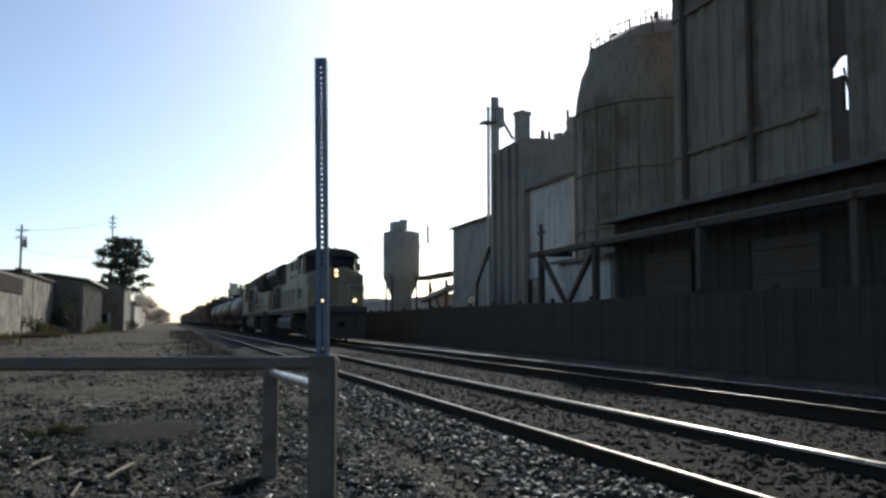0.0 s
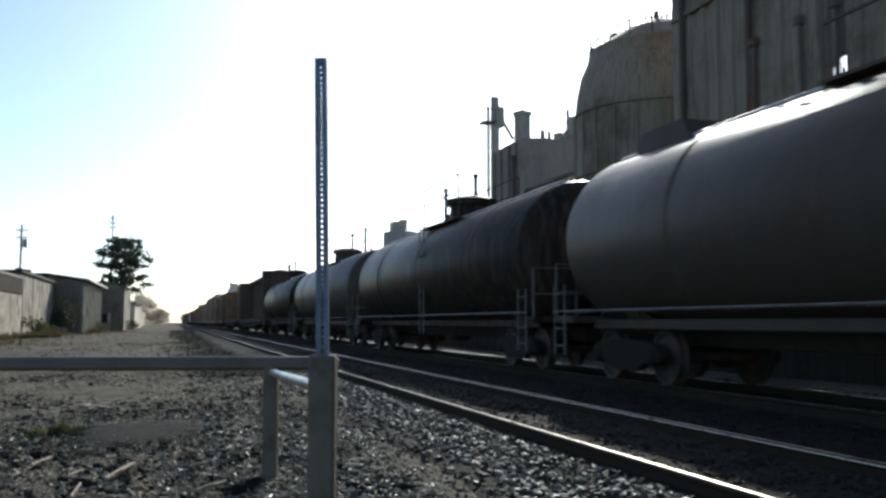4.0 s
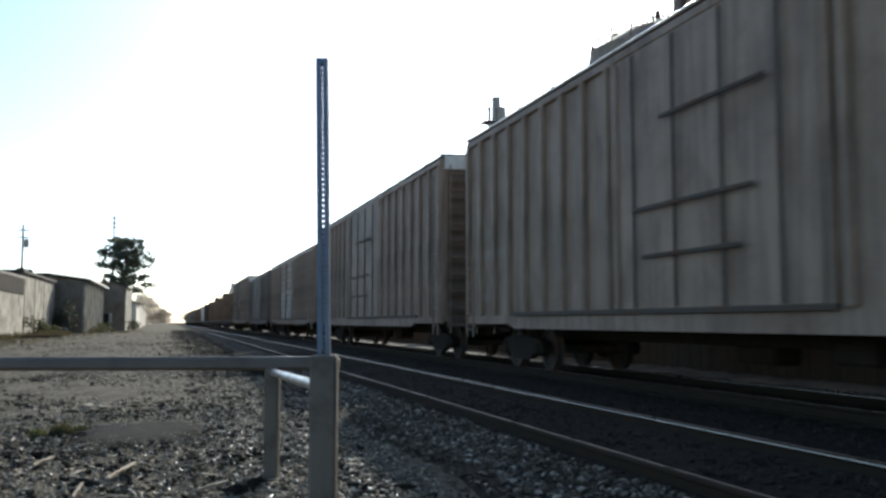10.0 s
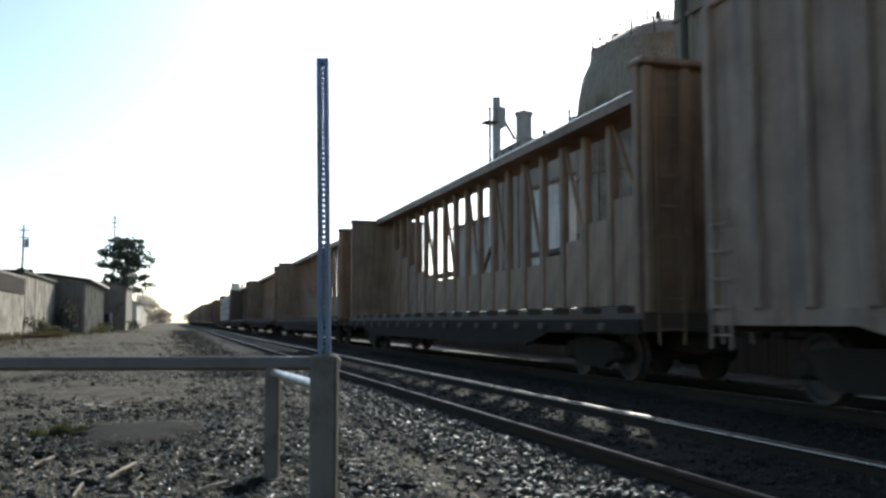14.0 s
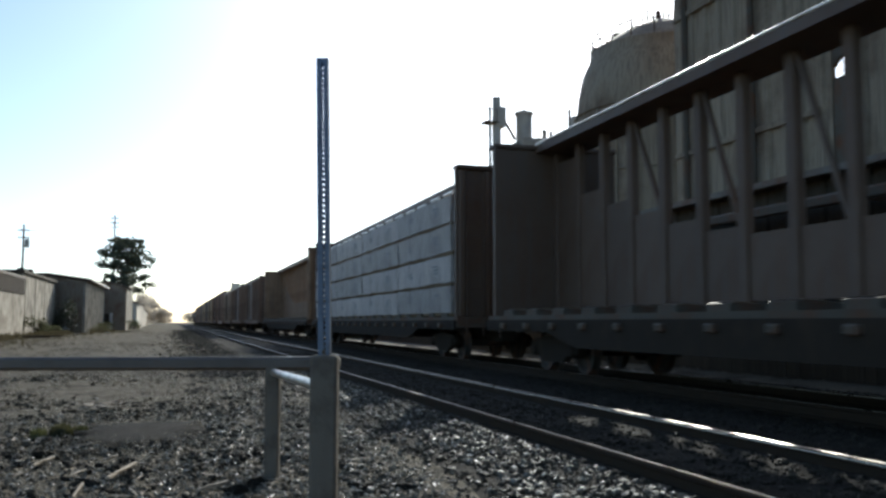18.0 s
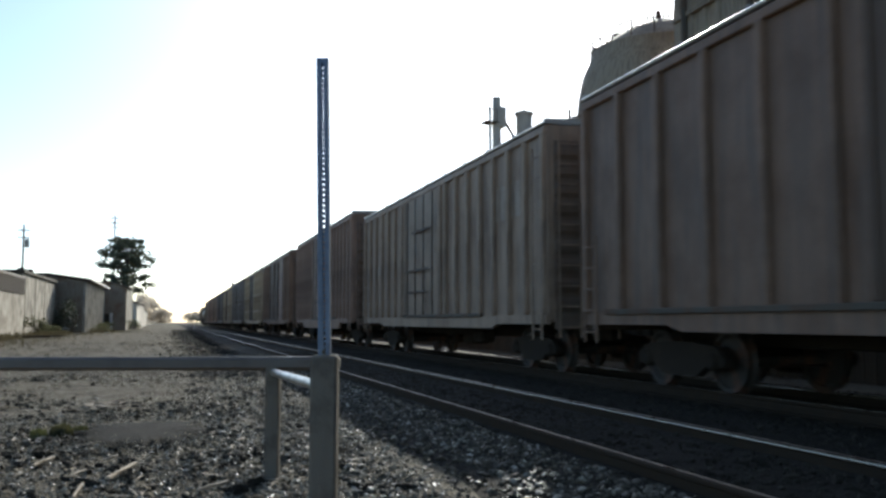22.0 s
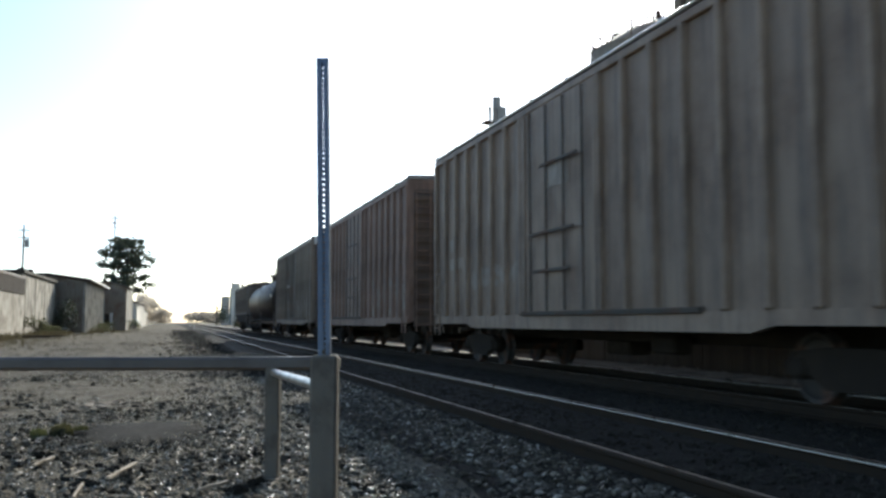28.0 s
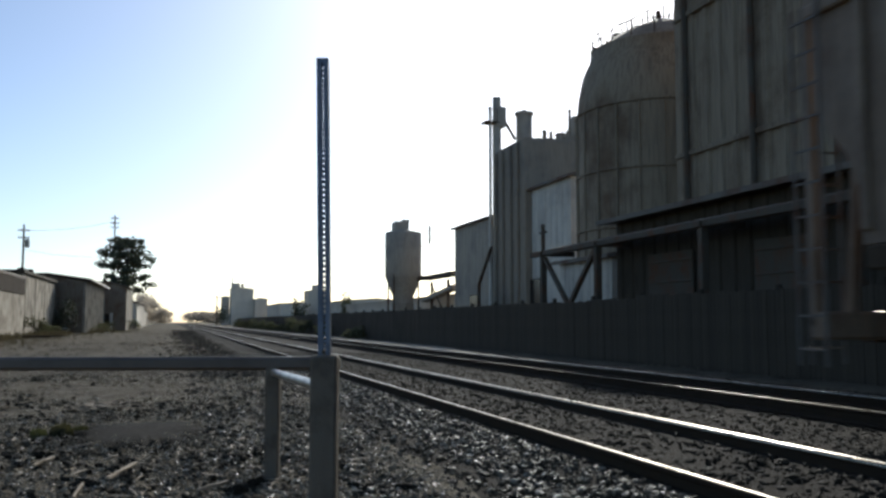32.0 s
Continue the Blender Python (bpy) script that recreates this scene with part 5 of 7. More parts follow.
    ch = [(r.uniform(-6, 1.5), 3.5 + 15 * r.random() ** 1.5, -0.015, 0.008 + 0.03 * r.random() ** 2) for _ in range(1300)]
    ch = [c for c in ch if not bare(c[0], c[1])] + [(-0.93 + r.gauss(0, 0.16), 13.3 + r.gauss(0, 0.35), -0.01, r.uniform(0.015, 0.04)) for _ in range(60)]
    ch += [(-0.88 + r.gauss(0, 0.13), 13.45 + r.gauss(0, 0.22), 0.0, r.uniform(0.03, 0.055)) for _ in range(16)]
    ch += [(r.uniform(-5, 1.5), -5 + 8.5 * r.random() ** 0.8, -0.015, 0.008 + 0.03 * r.random() ** 2) for _ in range(500)]
    dark = []
    while len(dark) < 4500:
        x, y = r.uniform(-6.5, 1.7), 3.2 + 13 * r.random() ** 1.5
        w = noise.noise((x * 0.8, y * 0.6, 15)) + 0.7 * noise.noise((x * 2.6, y * 2.2, 19))
        if (w > -0.1 or r.random() < 0.45) and not bare(x, y):
            dark.append((x, y, -0.04 + r.uniform(-0.006, 0.012), 0.008 + 0.04 * r.random() ** 2.4))
    for _ in range(420):
        x, y = r.uniform(-3.6, 1.3), 4.2 + 4.6 * r.random()
        if noise.noise((x * 1.3, y * 1.6, 23)) > -0.05:
            dark.append((x, y, -0.03, 0.03 + 0.045 * r.random() ** 1.8))
    scatter("soil_crumbs", M_soil, "dark crumbling soil clods between the gravel", "soil", dark, (0.5, 0.9))
    scatter("wood_chips", M_chip, "pale splintered wood chips and litter on the dirt", "litter", ch, (0.12, 0.3), True)


ground_sheet()
ballast_bed()
track(TRACK_NEAR, "track_near", "empty railway track with polished rails on timber ties")
track(TRACK_FAR, "track_far", "railway track that carries the freight train")
loose_ground()


def soil_patch():
    """A low, dark, trodden patch in the dirt, with a ragged edge."""
    vs, fs, n = [(-0.35, 10.1, 0.005)], [], 96
    for k, (q, z) in enumerate(((0.45, 0.003), (0.8, -0.005), (1.0, -0.075))):
        for i in range(n):
            a = 2 * math.pi * i / n
            e = q * (1 + 0.3 * noise.noise((2 * math.cos(a), 2 * math.sin(a), 1)) + 0.22 * noise.noise((6 * math.cos(a), 6 * math.sin(a), 3)) + 0.2 * noise.noise((17 * math.cos(a), 17 * math.sin(a), 5)))
            x, y = -0.35 + 0.74 * e * math.cos(a), 10.1 + 1.15 * e * math.sin(a)
            vs.append((x, y, z + 0.012 * noise.noise((x * 4, y * 4, 1))))
    for i in range(n):
        j = (i + 1) % n
        fs.append((0, 1 + i, 1 + j))
        for k in range(2):
            fs.append((1 + k * n + i, 1 + (k + 1) * n + i, 1 + (k + 1) * n + j, 1 + k * n + j))
    tagged(part("soil_patch", Shape().add(vs, fs), M_soil, smooth=60), "dark trodden patch of bare soil", "soil", kind="stuff")


soil_patch()


def splinters():
    for x0, y0, x1, y1, w in ((-1.06, 7.8, -0.95, 8.1, 0.035), (-0.46, 7.02, -0.29, 7.6, 0.035), (0.15, 6.36, 0.36, 6.55, 0.03), (0.12, 7.4, 0.28, 7.5, 0.02), (-0.62, 6.35, -0.6, 6.75, 0.018), (-0.55, 7.95, -0.45, 8.05, 0.03)):
        k = Shape().bar((x0, y0, 0.01), (x1, y1, 0.03), w, w * 0.5, 0.004).bar((x0, y0, 0.016), ((x0 + x1) / 2 + 0.015, (y0 + y1) / 2, 0.03), w * 0.5, w * 0.4, 0.003)
        tagged(part("wood_splinter", k, M_chip), "pale broken wood splinter lying on the dirt", "debris", group="wood splinters")


splinters()
for x, y, l, w, a, m, lab in ((-10.6, 74, 4.5, 0.5, 8, "dark", "dark weathered plank lying by the sheds"), (-9.9, 70.5, 2.6, 0.35, -14, "dark", "dark weathered plank lying by the sheds"), (-8.2, 83, 0.7, 0.5, 30, "pale", "pale scrap board lying on the dirt street"), (-6.4, 92, 0.6, 0.6, 10, "pale", "pale scrap board lying on the dirt street")):
    tagged(part("scrap_plank", Shape().box((x, y, 0.06), (l, w, 0.14), 0.02, Matrix.Rotation(radians(a), 3, "Z")), M_tie if m == "dark" else M_chip), lab, "plank", group="scrap planks")


def tuft(x, y, n, size, seed):
    r = random.Random(seed)
    k = Shape()
    for _ in range(n):
        a, d = r.uniform(0, 6.28), size * 0.6 * r.random() ** 0.5
        bx, by = x + d * math.cos(a), y + d * math.sin(a)
        h, w = size * r.uniform(0.15, 0.75) * (1.1 - d / size), 0.006
        lx, ly = r.uniform(-0.5, 0.5) * h, r.uniform(-0.5, 0.5) * h
        k.add([(bx - w, by, -0.04), (bx + w, by, -0.04), (bx + lx * 0.5 + w * 0.6, by + ly * 0.5, h * 0.6), (bx + lx * 0.5 - w * 0.6, by + ly * 0.5, h * 0.6), (bx + lx, by + ly, h)],
              [(0, 1, 2, 3), (3, 2, 4)])
    return tagged(part("grass_tuft", k, M_grass), "small tuft of green grass in the dirt", "grass", kind="stuff")


tuft(-1.12, 10.14, 260, 0.19, 1)
tuft(-1.32, 10.0, 110, 0.14, 2)
tuft(-0.95, 10.3, 60, 0.12, 3)

# ---------------------------------------------------------------- guard rail and sign post near the camera
AX = Vector((0.28064, 0.95644, 0)).normalized()
RT = Vector((AX.y, -AX.x, 0))


def spot(px, depth, z=0.0):
    """A place by its sideways tangent, seen from the camera, its depth and its height."""
    p = AX * depth + RT * (px * depth)
    return Vector((p.x, p.y, z))


def guard_fence():
    turn = math.degrees(math.atan2(-AX.x, AX.y))
    near, rear = spot(-0.1305, 4.3), spot(-0.187, 6.8)
    f = tagged(empty("guard_fence", near), "weathered grey timber guard fence with a steel rail", "fence")
    piece("post", (0.125, 0.125, 1.36), M_post, f, (0, 0, 0.295), 0.012, (0, 0, turn))
    rr = rear - near
    piece("post", (0.105, 0.105, 1.10), M_post, f, (rr.x, rr.y, 0.25), 0.012, (0, 0, turn))
    k = Shape()
    left = rear - RT * 7.5 - near
    k.bar((rr.x + RT.x * 0.5, rr.y + RT.y * 0.5, 0.822), (left.x, left.y, 0.81), 0.1, 0.1, 0.022)
    part("top_rail", k, M_guard, f, "dull brown steel top rail with rounded corners")
    k = Shape().rod((rr.x, rr.y, 0.755), (-0.02, 0.02, 0.825), 0.027, 12)
    part("side_rail", k, M_tube, f, "galvanised steel side rail", smooth=40)
    for i in (3.3, 6.6):
        p = rr - RT * i
        piece("post", (0.105, 0.105, 1.0), M_post, f, (p.x, p.y, 0.25), 0.012, (0, 0, turn))
    # perforated sign post on the near post
    s = tagged(empty("sign_post", near + Vector((0, 0, 0.9))), "tall perforated galvanised steel sign post on a timber post", "sign post")
    s.rotation_euler = (radians(-0.3), radians(-1.0), radians(turn))
    z1, w, t = 1.502, 0.056, 0.004
    ch = Shape()
    hole, pitch = 0.016, 0.0254
    for sy in (-1, 1):
        y = sy * (w / 2 - t / 2)
        for sx in (-1, 1):
            ch.box((sx * (w / 4 + hole / 4), y, z1 / 2), (w / 2 - hole / 2, t, z1))
        z = 0.05
        solid = 0.0
        while z < z1 - 0.02:
            ch.box((0, y, (solid + z - hole / 2) / 2), (hole, t, max(0.004, z - hole / 2 - solid)))
            solid = z + hole / 2
            z += pitch
        ch.box((0, y, (solid + z1) / 2), (hole, t, max(0.004, z1 - solid)))
    part("front_and_back", ch, M_galv, s)
    part("side_wall", Shape().box((w / 2 - t / 2, 0, z1 / 2), (t, w - 2 * t - 0.001, z1)), M_galv, s)
    part("side_wall", Shape().box((-w / 2 + t / 2, 0, z1 / 2), (t, w - 2 * t - 0.001, z1)), M_galv, s)
    for z in (0.03, 0.09):
        part("bolt", Shape().rod((0, -0.05, z), (0, 0.05, z), 0.009, 6), M_steel_dark, s)


guard_fence()


# ---------------------------------------------------------------- mill and silos beyond the tracks
def ribbed_wall(x, y0, y1, z0, z1, pitch, depth=0.06, thick=0.25):
    """A sheet-clad wall along the line: its face towards the tracks has upright ribs."""
    n = int((y1 - y0) / pitch)
    e = (y1 - y0) / n
    face = []
    for i in range(n):
        y = y0 + i * e
        face += [(x, y + 0.3 * e), (x - depth, y + 0.38 * e), (x - depth, y + 0.62 * e), (x, y + 0.7 * e)]
    return Shape().prism([(x + thick, y0), (x, y0)] + face + [(x, y1), (x + thick, y1)], 2, z0, z1)


def hall(name, label, x0, x1, y0, y1, eave, ridge, mat, roof_mat, wins=(), pitch=0.9):
    """A clad hall with its long side to the line and a gable roof."""
    ob = tagged(empty(name, (x0, y0, 0)), label, "building")
    W, L = x1 - x0, y1 - y0
    part("wall", ribbed_wall(0, 0, L, -0.1, eave, pitch), mat, ob)
    part("wall", Shape().box((W - 0.12, L / 2, eave / 2), (0.24, L, eave)), mat, ob)
    for y in (0.12, L - 0.12):
        part("gable_wall", Shape().prism([(0.26, -0.1), (W - 0.25, -0.1), (W - 0.25, eave - 0.02), (W / 2, ridge - 0.05), (0.26, eave - 0.02)], 1, y - 0.11, y + 0.11), mat, ob)
    part("roof", Shape().prism([(-0.35, eave - 0.1), (-0.35, eave + 0.08), (W / 2, ridge + 0.1), (W + 0.35, eave + 0.08), (W + 0.35, eave - 0.1), (W / 2, ridge - 0.06)], 1, -0.3, L + 0.3), roof_mat, ob)
    for y, z, w, h in wins:
        o = part("opening", Shape().box((-0.07, y, z), (0.1, w, h), 0.01), M_steel_dark, ob)
        part("pane", Shape().box((-0.125, y, z), (0.02, w - 0.16, h - 0.16)), M_glass, o)
    return ob


hall("mill_hall", "grey sheet-clad mill hall with a low gable roof", 25, 39, 71, 81.5, 9.9, 11.2, M_mill, M_shed_roof, [(4.5, 1.9, 2.2, 3.2)])
hall("mill_hall", "pale sheet-clad mill hall beside the tower", 24.5, 25.9, 54.0, 60.8, 10.7, 10.9, M_mill_light, M_shed_roof, [(6.2, 3.2, 2.4, 2.0)])


def tower():
    ob = tagged(empty("elevator_tower", (24.0, 60.9, 0)), "tall dusty concrete elevator tower with pipes and roof machinery", "tower")
    part("shaft", Shape().box((2.0, 3.4, 7.3), (4.0, 6.8, 14.6), 0.05), M_tower, ob)
    part("headhouse", Shape().box((4.95, 6.4, 7.65), (1.7, 10.4, 15.3), 0.05), M_tower, ob)
    for y in (1.2, 2.6, 4.4, 5.9):
        part("pilaster", Shape().box((-0.12, y, 7.2), (0.24, 0.35, 14.4), 0.03), M_tower, ob)
    st = part("stack", Shape().lathe((0.6, 7.6, 0), (0, 0, 1), [(0.36, 0), (0.36, 17.8), (0.34, 17.85), (0.34, 19.4), (0.3, 19.4)], 16).box((0.85, 7.6, 17.75), (0.9, 0.9, 1.7), 0.1), M_mill, ob, "slim grey steel stack", smooth=40)
    part("white_pipe", Shape().rod((0.02, 7.6, 0), (0.02, 7.6, 18.6), 0.13, 10), M_white, ob, "slim white pipe beside the stack")
    part("platform", Shape().box((0.0, 7.6, 17.25), (1.2, 1.2, 0.12), 0.02), M_steel_dark, st)
    for x in (-0.5, 0.45):
        piece("rail_post", (0.05, 0.05, 1.0), M_steel_dark, st, (x, 7.05, 17.8), 0.0)
    piece("hand_rail", (1.0, 0.04, 0.04), M_steel_dark, st, (0.0, 7.05, 18.3), 0.0)
    part("spout", Shape().rod((1.2, 7.6, 17.6), (2.2, 7.6, 16.0), 0.14, 8), M_mill, st)
    v = part("vent_cylinder", Shape().lathe((2.83, 7.2, 0), (0, 0, 1), [(0.66, 14.0), (0.66, 17.95), (0.78, 17.97), (0.78, 18.2), (0.2, 18.3)], 18), M_mill, ob, "squat roof vent cylinder", smooth=40)
    part("lid", Shape().lathe((2.83, 7.2, 18.29), (0, 0, 1), [(0.25, 0), (0.2, 0.12)], 10), M_steel_dark, v)
    r = random.Random(3)
    for i, (y, h, w) in enumerate(((8.6, 1.9, 0.3), (7.9, 1.0, 0.9), (7.2, 1.5, 0.2), (6.3, 0.5, 0.5), (5.2, 0.9, 0.7), (4.6, 0.5, 0.3), (3.5, 2.5, 0.2), (2.9, 0.7, 0.9), (2.2, 1.6, 0.8), (1.6, 1.5, 0.7))):
        part("roof_unit", Shape().box((5.2, y, 15.3 + h / 2), (w, w, h), 0.03), M_steel_dark if w < 0.3 else M_mill, ob)
    for i in range(9):
        piece("rail_post", (0.05, 0.05, 1.0), M_steel_dark, ob, (4.2, 1.3 + i * 1.27, 15.8), 0.0)
    for z in (15.8, 16.25):
        piece("hand_rail", (0.04, 10.2, 0.04), M_steel_dark, ob, (4.2, 6.4, z), 0.0)
    part("down_pipe", Shape().rod((-0.3, 6.5, 7), (-0.3, 9.6, 4.2), 0.14, 8).rod((-0.3, 9.6, 4.2), (-0.3, 9.6, 2.2), 0.14, 8), M_steel_dark, ob)


tower()


def bin_on_legs():
    ob = tagged(empty("hopper_bin", (23.3, 95, 0)), "grey steel storage bin on legs with a filter on top", "silo")
    part("shell", Shape().lathe((0, 0, 0), (0, 0, 1), [(1.1, 3.1), (1.15, 3.9), (1.95, 5.9), (1.98, 6.0), (1.98, 10.6), (1.9, 10.8), (0.5, 11.1)], 20), M_mill, ob, smooth=35)
    part("filter_box", Shape().box((-0.3, 0.2, 11.4), (1.6, 1.6, 1.1), 0.05).box((0.2, 0, 12.0), (0.8, 0.8, 0.4), 0.05), M_mill, ob)
    part("chute", Shape().lathe((0, 0, 0), (0, 0, 1), [(1.25, 0), (1.2, 3.1), (1.0, 3.3)], 12), M_tower, ob)
    for a in (0.785, 2.356, 3.927, 5.498):
        x, y = 1.9 * math.cos(a), 1.9 * math.sin(a)
        part("leg", Shape().box((x, y, 3.1), (0.16, 0.16, 6.2), 0.02), M_steel_dark, ob)
    for z in (3.6, 6.1, 9.3):
        part("bracket", Shape().box((2.3, -0.2, z), (1.5, 0.1, 0.1)), M_steel_dark, ob)
    part("mast", Shape().box((2.9, -0.2, 10.6), (0.2, 0.2, 2.0)), M_steel_dark, ob)
    g = tagged(empty("conveyor_gallery", (24.2, 88, 0)), "covered conveyor gallery between the bin and the hall", "conveyor")
    part("gallery", Shape().box((1.2, 0, 5.75), (1.2, 11.5, 0.42), 0.05), M_steel_dark, g)
    part("lower_belt", Shape().bar((1.2, -5.7, 4.5), (1.2, 5.6, 3.4), 0.9, 0.4), M_mill, g)
    part("trestle", Shape().bar((1.2, -3, 0), (1.2, -3, 5.3), 0.25).bar((1.2, 3, 0), (1.2, 3, 5.3), 0.25).bar((1.2, -3, 1), (1.2, 3, 5), 0.12), M_steel_dark, g)
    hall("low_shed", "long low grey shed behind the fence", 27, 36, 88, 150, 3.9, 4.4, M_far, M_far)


bin_on_legs()


def silo():
    ob = tagged(empty("storage_silo", (23.9, 41.0, 0)), "tall rust-stained storage silo with a domed roof", "silo")
    prof = [(4.48, 0), (4.48, 11.7), (4.38, 12.7), (4.15, 13.77), (3.78, 14.56), (3.72, 15.03), (2.32, 15.96), (0.4, 16.82)]
    part("shell", Shape().lathe((0, 0, 0), (0, 0, 1), prof, 40), M_silo, ob, smooth=35)
    for i in range(24):
        a = 2 * math.pi * i / 24
        piece("stiffener", (0.1, 0.1, 11.7), M_silo, ob, (4.51 * math.cos(a), 4.51 * math.sin(a), 5.85), 0.02, (0, 0, math.degrees(a)))
    for z in (2.8, 5.6, 8.4, 11.6):
        part("hoop", Shape().lathe((0, 0, z), (0, 0, 1), [(4.5, 0), (4.57, 0.02), (4.57, 0.1), (4.5, 0.12)], 40), M_silo, ob, smooth=35)
    for i in range(20):
        a, b = 2 * math.pi * i / 20, 2 * math.pi * (i + 1) / 20
        p, q = Vector((3.65 * math.cos(a), 3.65 * math.sin(a), 0)), Vector((3.65 * math.cos(b), 3.65 * math.sin(b), 0))
        piece("rail_post", (0.05, 0.05, 0.9), M_steel_dark, ob, (p.x, p.y, 15.4), 0.0)
        part("hand_rail", Shape().bar(p + Vector((0, 0, 15.82)), q + Vector((0, 0, 15.82)), 0.04), M_steel_dark, ob)
    # stair rail, vents and pipes over the roof
    way = Vector((-0.86, 0.5, 0))
    r = random.Random(14)
    for i in range(26):
        d = 3.7 - i * 0.27
        q = abs(d)
        z = 15.0 + (3.72 - q) * 0.66 if q > 2.32 else 15.92 + (2.32 - q) * 0.45
        p = way * d
        w, h = (r.uniform(0.16, 0.34), r.uniform(0.3, 0.6)) if i % 4 == 1 else (0.07, r.uniform(0.5, 0.95))
        part("roof_vent" if i % 4 == 1 else "stair_post", Shape().box((p.x, p.y, z + h / 2 - 0.1), (w, w, h), 0.01), M_steel_dark, ob)
    for z, a, b in ((0.75, 3.7, 2.4), (0.75, 2.3, 0.2)):
        za, zb = [15.0 + (3.72 - q) * 0.66 if q > 2.32 else 15.92 + (2.32 - q) * 0.45 for q in (a, b)]
        part("stair_rail", Shape().bar(way * a + Vector((0, 0, za + z)), way * b + Vector((0, 0, zb + z)), 0.05), M_steel_dark, ob)


silo()


def big_mill():
    """The large dark mill close beyond the tracks: two blocks joined by a high bridge over a gap."""
    ob = tagged(empty("mill_block", (20.32, 23.44, 0)), "huge dark windowless mill block beside the yard", "building")
    part("wall", ribbed_wall(0, 0.82, 10.42, -0.1, 24, 0.96, 0.1, 0.17), M_silo, ob)
    part("gap_box", Shape().box((0.12, 0.55, 8.25), (0.16, 0.5, 1.6), 0.02), M_steel_dark, ob)
    part("arch_plate", Shape().prism([(0.84, 9.74), (0.84, 9.42), (0.62, 9.62), (0.4, 9.74)], 0, 0.06, 0.22), M_steel_dark, ob)
    part("gap_brace", Shape().bar((0.14, 0.32, 9.3), (0.14, 0.02, 8.2), 0.06), M_steel_dark, ob)
    part("back_block", Shape().box((2.06, 8.17, 11.5), (3.65, 4.45, 23), 0.05), M_silo, ob)
    part("wall", ribbed_wall(0, -33, 0.0, -0.1, 25, 1.1, 0.1, 8.6), M_silo, ob)
    part("bridge", Shape().box((0.15, 0.41, 13.55), (0.2, 0.86, 7.7), 0.02), M_steel_dark, ob)
    part("link", Shape().box((0.15, 0.41, 3.9), (0.2, 0.86, 7.95), 0.02), M_steel_dark, ob)
    for y, top in ((9.3, 20), (4.8, 16), (-2.3, 17), (-7.3, 21)):
        part("downpipe", Shape().rod((-0.2, y, 0), (-0.2, y, top), 0.12, 8), M_steel_dark, ob)
    for z in (8.1, 14.0):
        part("ledge", Shape().box((-0.1, 5.75, z), (0.2, 9, 0.22), 0.02), M_silo, ob)


big_mill()


def infill_shed():
    """A low dark shed, added behind the pipe rack to fill the dark and shade the ground."""
    ob = tagged(empty("dark_infill_shed", (16.2, 0, 0)), "long low dark shed with closed doors, added to fill and shade the yard", "building")
    part("wall", ribbed_wall(0, -12, 31.5, -0.1, 4.9, 0.8, 0.07, 0.25), M_fence, ob)
    part("roof", Shape().prism([(-0.7, 4.85), (-0.7, 5.02), (3.9, 5.5), (3.9, 5.35)], 1, -12.4, 31.9), M_shed_roof, ob)
    part("end_wall", Shape().prism([(0.26, -0.1), (3.6, -0.1), (3.6, 5.3), (0.26, 4.9)], 1, 31.2, 31.45), M_fence, ob)
    part("back_wall", Shape().box((3.72, 9.75, 2.65), (0.2, 43.4, 5.3)), M_fence, ob)
    for y in (27.4, 21.2, 15.0, 8.8, 2.6):
        d = part("dock_door", Shape().box((-0.1, y, 1.9), (0.08, 2.9, 3.2), 0.02), M_steel_dark, ob)
        for z in (0.9, 1.7, 2.5, 3.2):
            piece("door_seam", (0.05, 2.8, 0.06), M_steel_dark, d, (-0.15, y, z), 0.01)
    part("dock", Shape().box((-0.55, 9.8, 0.45), (1.0, 43, 1.1), 0.04), M_fence, ob)


infill_shed()
hall("pump_house", "small pale sheet-clad pump house before the silo", 18.0, 19.3, 35.5, 41.0, 4.0, 4.15, M_mill_light, M_shed_roof)


def pipe_rack():
    ob = tagged(empty("pipe_rack", (14.6, 0, 0)), "dark steel pipe rack on braced posts along the mill", "pipe rack")
    part("beam", Shape().box((0, 20, 3.98), (0.2, 32.4, 0.22), 0.02), M_steel_dark, ob)
    for dx, r in ((0.45, 0.08), (0.8, 0.06), (1.1, 0.1)):
        part("pipe", Shape().rod((dx, 4.5, 4.14), (dx, 35.6, 4.14), r, 10), M_steel_dark, ob, smooth=40)
    for y in (35.0, 29.9, 23.0, 16.7, 10.4, 4.6):
        part("post", Shape().box((0, y, 1.94), (0.24, 0.24, 3.88), 0.02), M_steel_dark, ob)
        part("cross_arm", Shape().box((0.6, y, 3.96), (1.6, 0.2, 0.2), 0.02), M_steel_dark, ob)
    for a, b in ((34.8, 32.4), (30.1, 32.5)):
        part("brace", Shape().bar((0, a, 3.75), (0, b, 1.7), 0.16), M_steel_dark, ob)
    part("lamp_mast", Shape().box((0, 35.0, 4.6), (0.12, 0.12, 1.2)).box((0, 35.0, 4.85), (0.1, 0.7, 0.08)), M_steel_dark, ob)


pipe_rack()


